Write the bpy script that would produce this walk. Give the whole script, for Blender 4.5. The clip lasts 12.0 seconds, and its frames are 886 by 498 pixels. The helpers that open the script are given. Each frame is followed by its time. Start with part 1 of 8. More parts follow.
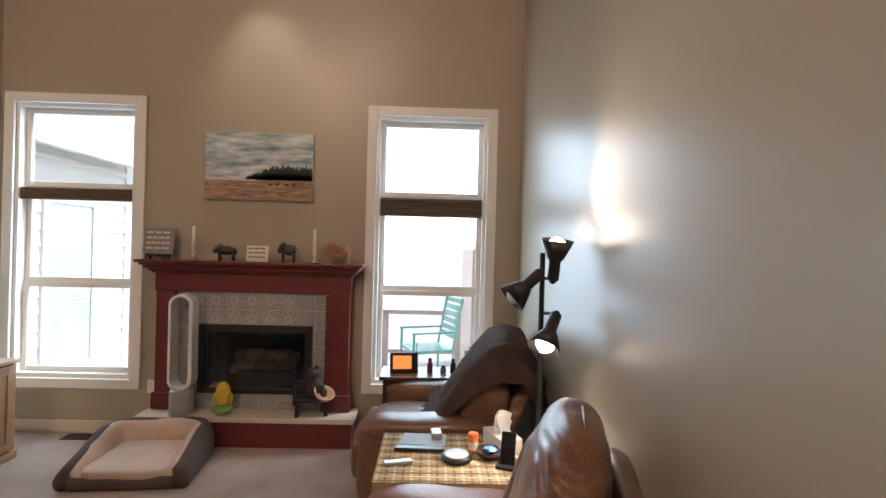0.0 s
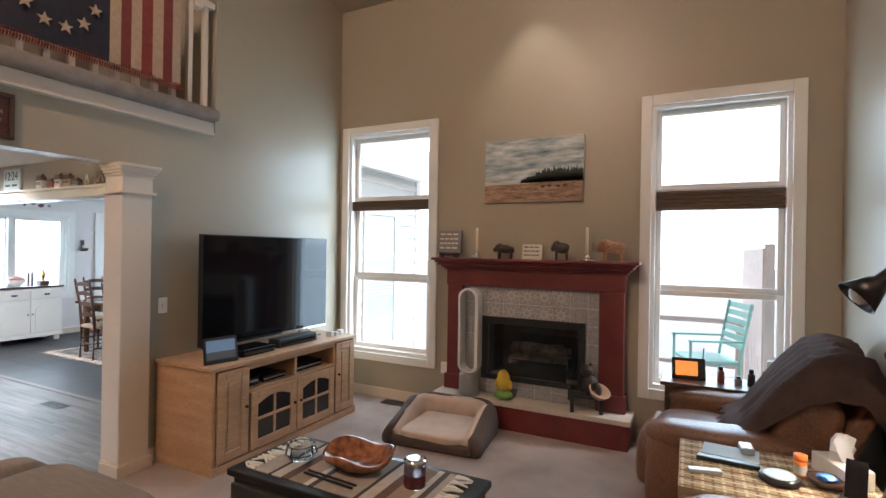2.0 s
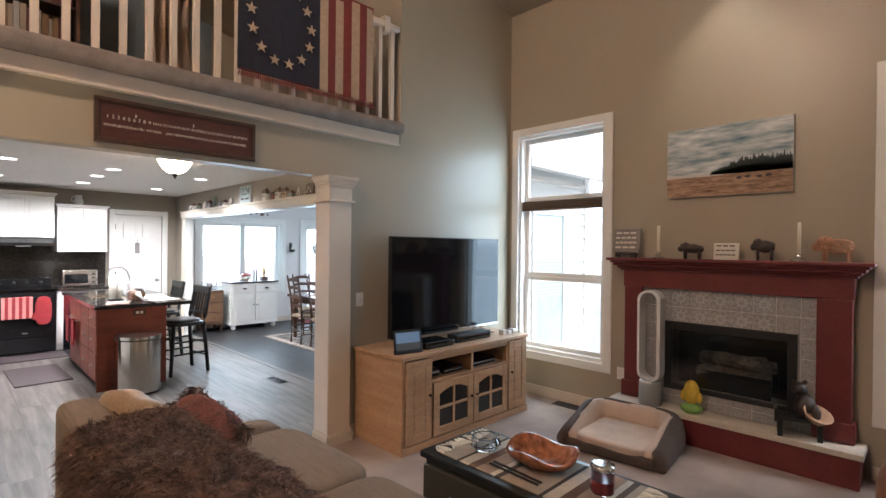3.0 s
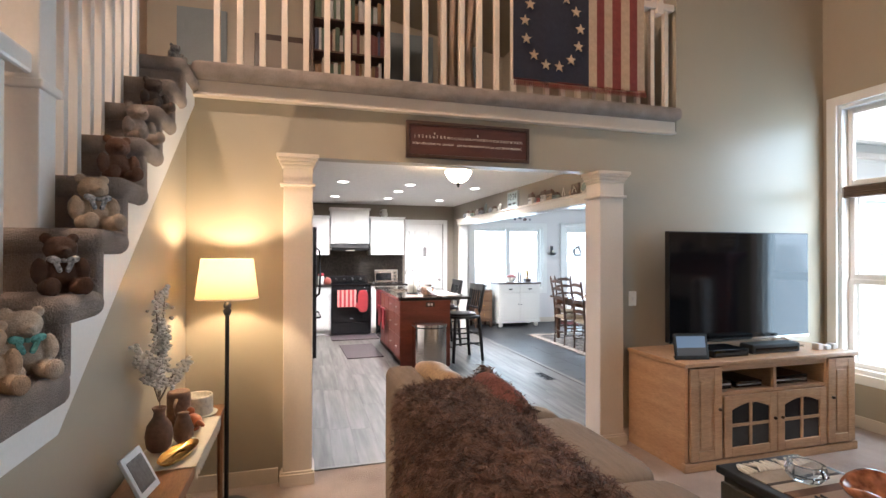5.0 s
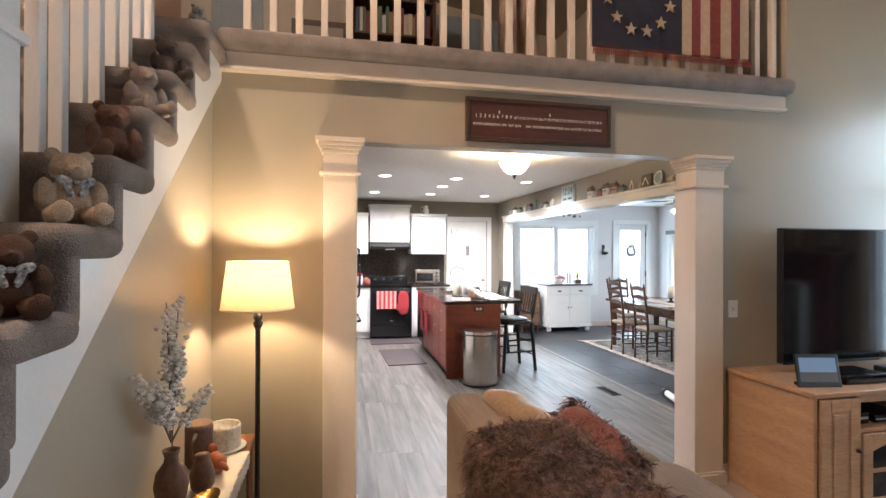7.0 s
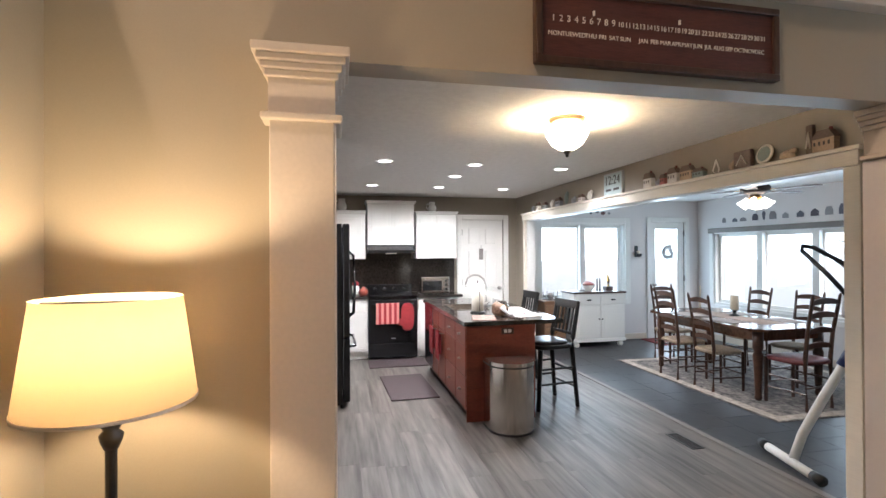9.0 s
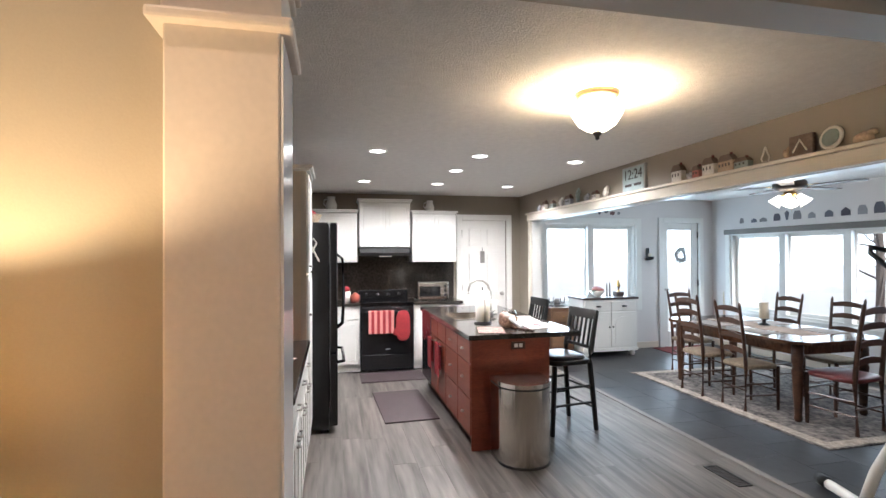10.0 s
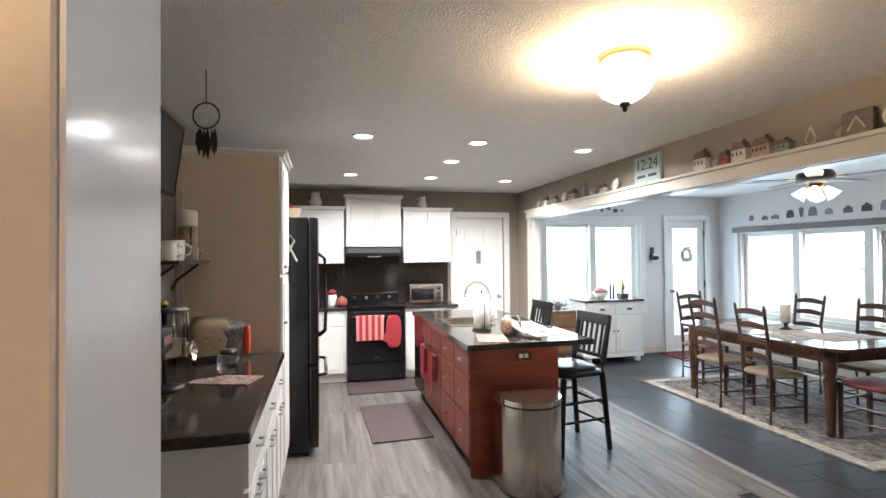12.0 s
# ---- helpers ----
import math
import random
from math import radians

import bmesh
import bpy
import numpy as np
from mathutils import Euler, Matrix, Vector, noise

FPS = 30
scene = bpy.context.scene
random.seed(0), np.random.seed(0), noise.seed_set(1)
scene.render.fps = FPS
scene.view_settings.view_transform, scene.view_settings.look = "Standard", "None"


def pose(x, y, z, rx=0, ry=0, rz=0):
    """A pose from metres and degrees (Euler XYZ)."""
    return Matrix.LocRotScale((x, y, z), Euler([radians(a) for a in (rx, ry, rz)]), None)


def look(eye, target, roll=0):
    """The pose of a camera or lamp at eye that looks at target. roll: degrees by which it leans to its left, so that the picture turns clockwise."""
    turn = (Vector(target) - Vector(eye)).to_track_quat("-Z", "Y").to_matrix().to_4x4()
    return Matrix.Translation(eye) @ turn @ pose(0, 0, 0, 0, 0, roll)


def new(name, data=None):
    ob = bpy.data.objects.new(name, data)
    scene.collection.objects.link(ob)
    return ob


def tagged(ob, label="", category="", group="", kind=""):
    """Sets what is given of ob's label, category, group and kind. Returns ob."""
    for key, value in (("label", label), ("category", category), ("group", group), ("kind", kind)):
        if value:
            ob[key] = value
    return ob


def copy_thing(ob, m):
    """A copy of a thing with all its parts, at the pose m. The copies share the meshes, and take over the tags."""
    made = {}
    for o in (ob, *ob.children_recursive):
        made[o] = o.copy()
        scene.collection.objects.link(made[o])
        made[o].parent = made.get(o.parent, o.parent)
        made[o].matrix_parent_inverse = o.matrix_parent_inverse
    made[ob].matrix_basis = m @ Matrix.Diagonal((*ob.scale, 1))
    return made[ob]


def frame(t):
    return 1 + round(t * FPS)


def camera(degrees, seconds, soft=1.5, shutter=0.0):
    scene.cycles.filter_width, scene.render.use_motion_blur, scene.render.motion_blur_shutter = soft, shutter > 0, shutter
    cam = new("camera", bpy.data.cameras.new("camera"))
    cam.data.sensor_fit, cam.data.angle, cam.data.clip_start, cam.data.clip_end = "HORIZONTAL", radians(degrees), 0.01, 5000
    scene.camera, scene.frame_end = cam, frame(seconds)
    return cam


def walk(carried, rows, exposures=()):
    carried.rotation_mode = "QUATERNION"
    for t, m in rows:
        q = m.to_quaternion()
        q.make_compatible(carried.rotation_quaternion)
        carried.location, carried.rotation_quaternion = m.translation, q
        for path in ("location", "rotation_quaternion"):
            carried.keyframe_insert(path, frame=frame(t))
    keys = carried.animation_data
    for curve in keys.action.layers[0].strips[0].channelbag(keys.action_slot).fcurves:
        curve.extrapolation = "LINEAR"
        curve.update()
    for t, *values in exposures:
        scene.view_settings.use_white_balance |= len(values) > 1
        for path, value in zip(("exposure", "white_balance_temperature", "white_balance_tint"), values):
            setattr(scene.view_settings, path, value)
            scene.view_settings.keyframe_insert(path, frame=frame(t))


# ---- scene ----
cam = camera(84.1, 12.0)
PATH = [
    (0, (-0.125, 0.242, 1.645), (-0.077, 2.241, 1.646), 1.5),
    (0.5, (-0.156, 0.219, 1.618), (-0.249, 2.217, 1.623), 1.2),
    (1, (-0.212, 0.199, 1.593), (-0.546, 2.171, 1.6), 1.1),
    (1.5, (-0.277, 0.166, 1.578), (-0.881, 2.072, 1.585), 1.0),
    (2, (-0.341, 0.13, 1.579), (-1.233, 1.92, 1.58), 0.9),
    (2.5, (-0.391, 0.084, 1.576), (-1.563, 1.705, 1.57), 0.7),
    (3, (-0.413, 0.038, 1.574), (-1.826, 1.453, 1.568), 0.6),
    (3.5, (-0.434, -0.013, 1.57), (-2.048, 1.168, 1.561), 0.4),
    (3.7, (-0.443, -0.035, 1.565), (-2.123, 1.05, 1.555), 0.3),
    (5.3, (-0.452, -0.086, 1.494), (-2.392, 0.399, 1.511), 0.1),
    (5.5, (-0.467, -0.089, 1.494), (-2.414, 0.37, 1.511), 0.1),
    (6, (-0.568, -0.108, 1.498), (-2.521, 0.323, 1.512), 0.1),
    (6.5, (-0.779, -0.13, 1.513), (-2.734, 0.292, 1.522), 0.2),
    (7, (-1.01, -0.12, 1.515), (-2.966, 0.297, 1.521), 0.2),
    (9, (-2.327, -0.016, 1.557), (-4.282, 0.405, 1.567), -0.3),
    (9.5, (-2.642, 0.023, 1.55), (-4.595, 0.454, 1.565), -0.3),
    (10, (-2.91, 0.061, 1.557), (-4.861, 0.501, 1.578), -0.3),
    (10.5, (-3.094, 0.099, 1.527), (-5.042, 0.548, 1.56), -0.4),
    (11, (-3.208, 0.119, 1.518), (-5.153, 0.581, 1.545), -0.3),
    (11.5, (-3.314, 0.132, 1.518), (-5.258, 0.601, 1.547), -0.4),
    (12, (-3.384, 0.15, 1.531), (-5.327, 0.621, 1.56), -0.5),
]
EXPOSURES = [(0.0, 0.30, 5980, 12), (3.5, 0.26, 5820, 12), (5.5, 0.62, 5900, 13), (7.0, 0.54, 5900, 13), (9.0, 0.0, 5880, 12), (10.5, 0.10, 6000, 12), (12.0, 0.22, 6030, 11)]
walk(cam, [(t, look(eye, target, roll)) for t, eye, target, roll in PATH], EXPOSURES)

# ---- world, sun and lights ----
world = bpy.data.worlds.new("overcast")
world.use_nodes = True
wn = world.node_tree.nodes
sky = wn.new("ShaderNodeTexSky")
sky.sky_type = "NISHITA"
sky.sun_disc = False
sky.sun_elevation = radians(46)
sky.sun_rotation = radians(69)
sky.dust_density = 4.0
sky.air_density = 0.7
wn["Background"].inputs[1].default_value = 0.15
world.node_tree.links.new(sky.outputs[0], wn["Background"].inputs[0])
scene.world = world


def sun_lamp():
    d = bpy.data.lights.new("sun", "SUN")
    d.energy, d.angle, d.color = 3.4, radians(20), (1.0, 0.97, 0.92)
    ob = new("sun", d)
    ob.matrix_world = look((8, 5, 9), (0, 2, 0))


def area_lamp(name, eye, target, w, h, watts, color):
    d = bpy.data.lights.new(name, "AREA")
    d.shape, d.size, d.size_y, d.energy, d.color = "RECTANGLE", w, h, watts, color
    ob = new(name, d)
    ob.matrix_world = look(eye, target)


def point_lamp(name, at, watts, color, radius=0.04):
    d = bpy.data.lights.new(name, "POINT")
    d.energy, d.color, d.shadow_soft_size = watts, color, radius
    ob = new(name, d)
    ob.location = at


def spot_lamp(name, eye, target, watts, color, cone, radius=0.05, blend=0.6):
    d = bpy.data.lights.new(name, "SPOT")
    d.energy, d.color, d.spot_size, d.spot_blend, d.shadow_soft_size = watts, color, radians(cone), blend, radius
    ob = new(name, d)
    ob.matrix_world = look(eye, target)


WARM = (1.0, 0.72, 0.42)
SOFT = (1.0, 0.86, 0.68)
DAY = (0.66, 0.88, 1.0)
CANS = [(-7.10, 0.44), (-7.14, 1.36), (-7.93, 1.34), (-7.24, 2.35), (-8.92, 1.35), (-8.86, 0.44), (-9.0, 2.30)]
sun_lamp()
# daylight in the window openings
area_lamp("daylight", (-3.18, 4.585, 1.65), (-3.18, 0, 1.65), 0.9, 2.1, 28, DAY)
area_lamp("daylight", (-0.13, 4.585, 1.65), (-0.13, 0, 1.65), 0.85, 2.1, 20, DAY)
area_lamp("daylight", (-10.14, 4.1, 1.4), (-5, 4.1, 1.4), 1.4, 1.1, 22, DAY)
area_lamp("daylight", (-10.11, 5.775, 1.2), (-5, 5.775, 1.2), 0.4, 1.5, 12, DAY)
area_lamp("daylight", (-7.7, 6.445, 1.3), (-7.7, 3, 1.3), 3.6, 1.0, 25, DAY)
for cx, cy in CANS:
    spot_lamp("can_light", (cx, cy, 2.42), (cx, cy, 0), 175, (1.0, 0.95, 0.89), 166, 0.06, 1.0)
point_lamp("dome_bulb", (-5.36, 1.49, 2.34), 84, WARM, 0.05)
point_lamp("floor_lamp_bulb", (-3.53, -0.50, 1.375), 27, WARM, 0.03)
spot_lamp("ceiling_spot", (-1.6, 4.05, 4.2), (-1.6, 4.53, 2.4), 30, SOFT, 60, 0.05, 0.8)
point_lamp("fan_bulb", (-7.0, 4.6, 1.94), 12, SOFT, 0.06)
spot_lamp("tree_lamp_up", (0.44, 2.60, 1.75), (0.60, 2.36, 1.98), 22, (1.0, 0.78, 0.52), 92, 0.05, 1.0)
spot_lamp("tree_lamp_down", (0.46, 2.70, 1.13), (0.25, 2.3, 0.5), 34, SOFT, 110, 0.04, 0.7)
point_lamp("stairwell_bulb", (-2.0, -1.5, 5.2), 310, (1.0, 0.74, 0.53), 0.1)

# ---- materials ----
def material(name, color, rough=0.6, metal=0.0, vary=0.12, scale=6.0, fine=60.0, bump=0.0, dist=0.01, stretch=(1, 1, 1), per_object=0.0, coat=0.0, second=None):
    """Principled paint with colour variation at two scales, fine relief and optional shift from object to object."""
    m = bpy.data.materials.new(name)
    m.use_nodes = True
    n, link = m.node_tree.nodes, m.node_tree.links.new
    b = n["Principled BSDF"]
    b.inputs["Roughness"].default_value, b.inputs["Metallic"].default_value = rough, metal
    b.inputs["Coat Weight"].default_value = coat
    tc = n.new("ShaderNodeTexCoord")
    mp = n.new("ShaderNodeMapping")
    mp.inputs["Scale"].default_value = stretch
    link(tc.outputs["Object"], mp.inputs[0])
    a, f = n.new("ShaderNodeTexNoise"), n.new("ShaderNodeTexNoise")
    a.inputs["Scale"].default_value, f.inputs["Scale"].default_value = scale, fine
    a.inputs["Detail"].default_value, f.inputs["Detail"].default_value = 4, 3
    link(mp.outputs[0], a.inputs["Vector"]), link(mp.outputs[0], f.inputs["Vector"])
    add = n.new("ShaderNodeMath")
    add.operation = "ADD"
    link(a.outputs[0], add.inputs[0]), link(f.outputs[0], add.inputs[1])
    ramp = n.new("ShaderNodeMapRange")
    ramp.inputs[1].default_value, ramp.inputs[2].default_value = 0.7, 1.3
    link(add.outputs[0], ramp.inputs[0])
    mix = n.new("ShaderNodeMix")
    mix.data_type = "RGBA"
    lo = [max(0, c * (1 - vary)) for c in color]
    hi = [min(1, c * (1 + vary)) for c in color] if second is None else second
    mix.inputs[6].default_value, mix.inputs[7].default_value = (*lo, 1), (*hi, 1)
    link(ramp.outputs[0], mix.inputs[0])
    out = mix.outputs[2]
    if per_object:
        info, hsv, mr = n.new("ShaderNodeObjectInfo"), n.new("ShaderNodeHueSaturation"), n.new("ShaderNodeMapRange")
        mr.inputs[3].default_value, mr.inputs[4].default_value = 1 - per_object, 1 + per_object
        link(info.outputs["Random"], mr.inputs[0]), link(mr.outputs[0], hsv.inputs["Value"])
        link(out, hsv.inputs["Color"])
        out = hsv.outputs[0]
        # shift the grain from piece to piece
        va = n.new("ShaderNodeVectorMath")
        va.operation = "MULTIPLY_ADD"
        link(info.outputs["Random"], va.inputs[0])
        va.inputs[1].default_value = (37, 53, 11)
        link(tc.outputs["Object"], va.inputs[2])
        link(va.outputs[0], mp.inputs[0])
    link(out, b.inputs["Base Color"])
    if bump:
        bp = n.new("ShaderNodeBump")
        bp.inputs["Strength"].default_value, bp.inputs["Distance"].default_value = bump, dist
        link(f.outputs[0], bp.inputs["Height"]), link(bp.outputs[0], b.inputs["Normal"])
    return m


def glow(name, color, strength):
    m = bpy.data.materials.new(name)
    m.use_nodes = True
    b = m.node_tree.nodes["Principled BSDF"]
    b.inputs["Base Color"].default_value = (*color, 1)
    b.inputs["Emission Color"].default_value, b.inputs["Emission Strength"].default_value = (*color, 1), strength
    return m


def glass(name, color=(1, 1, 1), rough=0.0, ior=1.45):
    m = bpy.data.materials.new(name)
    m.use_nodes = True
    b = m.node_tree.nodes["Principled BSDF"]
    b.inputs["Base Color"].default_value, b.inputs["Transmission Weight"].default_value = (*color, 1), 1.0
    b.inputs["Roughness"].default_value, b.inputs["IOR"].default_value = rough, ior
    return m


M_WALL = material("beige wall paint", (0.36, 0.315, 0.24), 0.36, vary=0.03, scale=1.5, fine=220, bump=0.12, dist=0.002)
M_WALL_K = material("taupe wall paint", (0.26, 0.225, 0.18), 0.5, vary=0.03, scale=1.5, fine=220, bump=0.12, dist=0.002)
M_WALL_D = material("pale grey wall paint", (0.70, 0.67, 0.66), 0.5, vary=0.03, scale=1.5, fine=220, bump=0.1, dist=0.002)
M_WALL_P = material("cream stairwell paint", (0.62, 0.46, 0.36), 0.55, vary=0.03, scale=1.5, fine=220, bump=0.1, dist=0.002)
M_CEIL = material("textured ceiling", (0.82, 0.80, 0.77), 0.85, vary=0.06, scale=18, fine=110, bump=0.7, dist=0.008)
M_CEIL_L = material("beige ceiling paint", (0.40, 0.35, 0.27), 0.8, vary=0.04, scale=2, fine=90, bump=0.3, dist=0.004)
M_TRIM = material("white trim paint", (0.78, 0.77, 0.74), 0.28, vary=0.03, scale=3, fine=80, bump=0.04, dist=0.002)
M_CREAM = material("cream trim paint", (0.64, 0.56, 0.47), 0.35, vary=0.04, scale=3, fine=80, bump=0.04, dist=0.002)
M_CARPET = material("beige carpet", (0.46, 0.35, 0.29), 0.95, vary=0.22, scale=2.6, fine=260, bump=1.0, dist=0.012, second=(0.62, 0.50, 0.43))
M_STAIRC = material("grey plush carpet", (0.31, 0.26, 0.23), 0.95, vary=0.28, scale=9, fine=240, bump=1.0, dist=0.015)
M_PLANK = material("grey vinyl plank", (0.050, 0.040, 0.033), 0.42, vary=0.25, scale=1.3, fine=4.2, bump=0.06, dist=0.002, stretch=(0.5, 6, 1), per_object=0.10, second=(0.165, 0.148, 0.132))
M_TILE = material("dark slate tile", (0.020, 0.020, 0.022), 0.40, vary=0.35, scale=2.2, fine=14, bump=0.25, dist=0.004, per_object=0.14)
M_GROUT = material("dark grout", (0.07, 0.065, 0.06), 0.9, vary=0.1)
M_STRIP = material("grey transition strip", (0.17, 0.155, 0.14), 0.5, vary=0.1)
M_GLASS = glass("window glass", (0.97, 1.0, 1.0))
M_RED = material("dark red painted wood", (0.135, 0.022, 0.022), 0.4, vary=0.2, scale=5, fine=60, bump=0.1, dist=0.002)
M_HEARTH = material("cream stone hearth", (0.55, 0.49, 0.41), 0.45, vary=0.1, scale=4, fine=40)
M_BLACK = material("black metal", (0.012, 0.012, 0.012), 0.35, vary=0.2, scale=8)
M_GLOSS = material("black gloss", (0.006, 0.006, 0.007), 0.08, vary=0.1)
M_MAPLE = material("maple veneer", (0.46, 0.275, 0.15), 0.38, vary=0.16, scale=2.0, fine=24, bump=0.06, dist=0.002, stretch=(1, 1, 7), second=(0.58, 0.37, 0.215))
M_LEATHER = material("brown leather", (0.135, 0.060, 0.034), 0.36, vary=0.3, scale=5, fine=90, bump=0.35, dist=0.004, second=(0.22, 0.108, 0.062))
M_BOX = material("pale exterior siding", (0.80, 0.84, 0.84), 0.7, vary=0.05)


# ---- building helpers ----
def box(bm, x0, x1, y0, y1, z0, z1, bevel=0.0, seg=2):
    r = bmesh.ops.create_cube(bm, size=1.0)
    vs = r["verts"]
    bmesh.ops.scale(bm, vec=(abs(x1 - x0), abs(y1 - y0), abs(z1 - z0)), verts=vs)
    bmesh.ops.translate(bm, vec=((x0 + x1) / 2, (y0 + y1) / 2, (z0 + z1) / 2), verts=vs)
    if bevel:
        es = list({e for v in vs for e in v.link_edges})
        bmesh.ops.bevel(bm, geom=es, offset=bevel, segments=seg, profile=0.5, affect="EDGES")
    return bm


def boxes(*dims, bevel=0.0, seg=2):
    bm = bmesh.new()
    for d in dims:
        box(bm, *d, bevel=bevel, seg=seg)
    return bm


def part(name, bm, mat, parent=None, label="", smooth=False, m=None):
    me = bpy.data.meshes.new(name)
    if m is not None:
        bmesh.ops.transform(bm, matrix=m, verts=bm.verts)
    bmesh.ops.recalc_face_normals(bm, faces=bm.faces)
    bm.to_mesh(me)
    bm.free()
    me.materials.append(mat)
    if smooth:
        me.polygons.foreach_set("use_smooth", [True] * len(me.polygons))
    ob = new(name, me)
    if parent is not None:
        ob.parent = parent
    if label:
        tagged(ob, label)
    return ob


def thing(name, label, category, m=None, group=""):
    ob = new(name)
    ob.empty_display_size = 0.1
    if m is not None:
        ob.matrix_world = m
    return tagged(ob, label, category, group)


def structure(name, bm, mat, label, category, smooth=False):
    return tagged(part(name, bm, mat, None, "", smooth), label, category, "", "structure")


def lathe(profile, n=24, cap=True):
    """Turn a list of (radius, height) round z."""
    bm = bmesh.new()
    rings = []
    for r, z in profile:
        rings.append([bm.verts.new((r * math.cos(2 * math.pi * i / n), r * math.sin(2 * math.pi * i / n), z)) for i in range(n)])
    for a, b in zip(rings, rings[1:]):
        for i in range(n):
            bm.faces.new((a[i], a[(i + 1) % n], b[(i + 1) % n], b[i]))
    if cap:
        bm.faces.new(rings[0][::-1]), bm.faces.new(rings[-1])
    return bm


def tube(points, r, n=8, bm=None):
    """A round bar along points; r may be a list."""
    bm = bm or bmesh.new()
    pts = [Vector(p) for p in points]
    rs = r if isinstance(r, (list, tuple)) else [r] * len(pts)
    rings = []
    for i, p in enumerate(pts):
        d = (pts[min(i + 1, len(pts) - 1)] - pts[max(i - 1, 0)]).normalized()
        q = d.to_track_quat("Z", "Y")
        rings.append([bm.verts.new(p + q @ Vector((rs[i] * math.cos(2 * math.pi * k / n), rs[i] * math.sin(2 * math.pi * k / n), 0))) for k in range(n)])
    for a, b in zip(rings, rings[1:]):
        for k in range(n):
            bm.faces.new((a[k], a[(k + 1) % n], b[(k + 1) % n], b[k]))
    bm.faces.new(rings[0][::-1]), bm.faces.new(rings[-1])
    return bm


def prism(outline, d0, d1, axis="y", bevel=0.0):
    """Extrude an outline of (u, v) from d0 to d1. axis y: u = x, v = z; x: u = y, v = z; z: u = x, v = y."""
    bm = bmesh.new()

    def at(u, v, d):
        return {"y": (u, d, v), "x": (d, u, v), "z": (u, v, d)}[axis]
    a = [bm.verts.new(at(u, v, d0)) for u, v in outline]
    b = [bm.verts.new(at(u, v, d1)) for u, v in outline]
    bm.faces.new(a), bm.faces.new(b[::-1])
    for i in range(len(a)):
        j = (i + 1) % len(a)
        bm.faces.new((a[i], b[i], b[j], a[j]))
    if bevel:
        bmesh.ops.bevel(bm, geom=list(bm.edges), offset=bevel, segments=2, profile=0.5, affect="EDGES")
    return bm


def cushion(sx, sy, sz, power=4.0, n=10, rough=0.0, seed=0.0, freq=4.0):
    """A stuffed, rounded block about the origin: a superellipsoid with soft dents."""
    bm = bmesh.new()
    bmesh.ops.create_cube(bm, size=2.0)
    bmesh.ops.subdivide_edges(bm, edges=list(bm.edges), cuts=n, use_grid_fill=True)
    for v in bm.verts:
        c = v.co
        k = (abs(c.x) ** power + abs(c.y) ** power + abs(c.z) ** power) ** (1 / power)
        c = c / k
        c = Vector((c.x * sx / 2, c.y * sy / 2, c.z * sz / 2))
        if rough:
            c += c.normalized() * rough * noise.noise(c * freq + Vector((seed, seed * 2, 3)))
        v.co = c
    return bm


def blob(rx, ry, rz, at=(0, 0, 0), sub=2, bm=None, rough=0.0, seed=0.0):
    b = bm or bmesh.new()
    r = bmesh.ops.create_icosphere(b, subdivisions=sub, radius=1.0)
    for v in r["verts"]:
        k = 1 + rough * noise.noise(v.co * 2.5 + Vector((seed, 0, seed)))
        v.co = Vector((v.co.x * rx * k + at[0], v.co.y * ry * k + at[1], v.co.z * rz * k + at[2]))
    return b


def wall_cells(u0, u1, z0, z1, holes):
    """The solid rectangles (u0, u1, z0, z1) left of a wall round its openings."""
    us = sorted({u0, u1, *[h[0] for h in holes], *[h[1] for h in holes]})
    out = []
    for a, b in zip(us, us[1:]):
        cuts = sorted((h[2], h[3]) for h in holes if h[0] <= a and h[1] >= b)
        z = z0
        for c0, c1 in cuts:
            if c0 > z:
                out.append((a, b, z, c0))
            z = max(z, c1)
        if z < z1:
            out.append((a, b, z, z1))
    return out


def wall_along_x(name, x0, x1, y0, y1, z0, z1, holes, mat, label):
    return structure(name, boxes(*[(a, b, y0, y1, c, d) for a, b, c, d in wall_cells(x0, x1, z0, z1, holes)]), mat, label, "wall")


def wall_along_y(name, y0, y1, x0, x1, z0, z1, holes, mat, label):
    return structure(name, boxes(*[(x0, x1, a, b, c, d) for a, b, c, d in wall_cells(y0, y1, z0, z1, holes)]), mat, label, "wall")


# ---- the shell ----
XW, XR, YF, XB, YD, YS, YK = -3.83, 0.645, 4.53, -10.1, 6.4, -0.78, -0.75
KC = 2.44   # kitchen ceiling
WINL, WINR = (-3.70, -2.68, 0.46, 2.81), (-0.615, 0.345, 0.46, 2.79)

floor_living = structure("floor_living", boxes((XW - 0.12, XR, -2.0, YF, -0.1, 0.0)), M_CARPET, "beige cut-pile carpet of the living room", "carpet")
floor_kitchen = structure("floor_kitchen", boxes((XB, XW - 0.12, YK, 3.0, -0.1, -0.006)), M_GROUT, "grey wood-look vinyl plank kitchen floor", "floor")
floor_dining = structure("floor_dining", boxes((XB, -4.2, 3.0, YD, -0.1, -0.006)), M_GROUT, "dark slate tile floor of the dining area", "floor")
structure("floor_strip", boxes((XB, -4.2, 2.97, 3.03, -0.004, 0.006), bevel=0.004), M_STRIP, "grey strip between plank and tile floor", "trim")

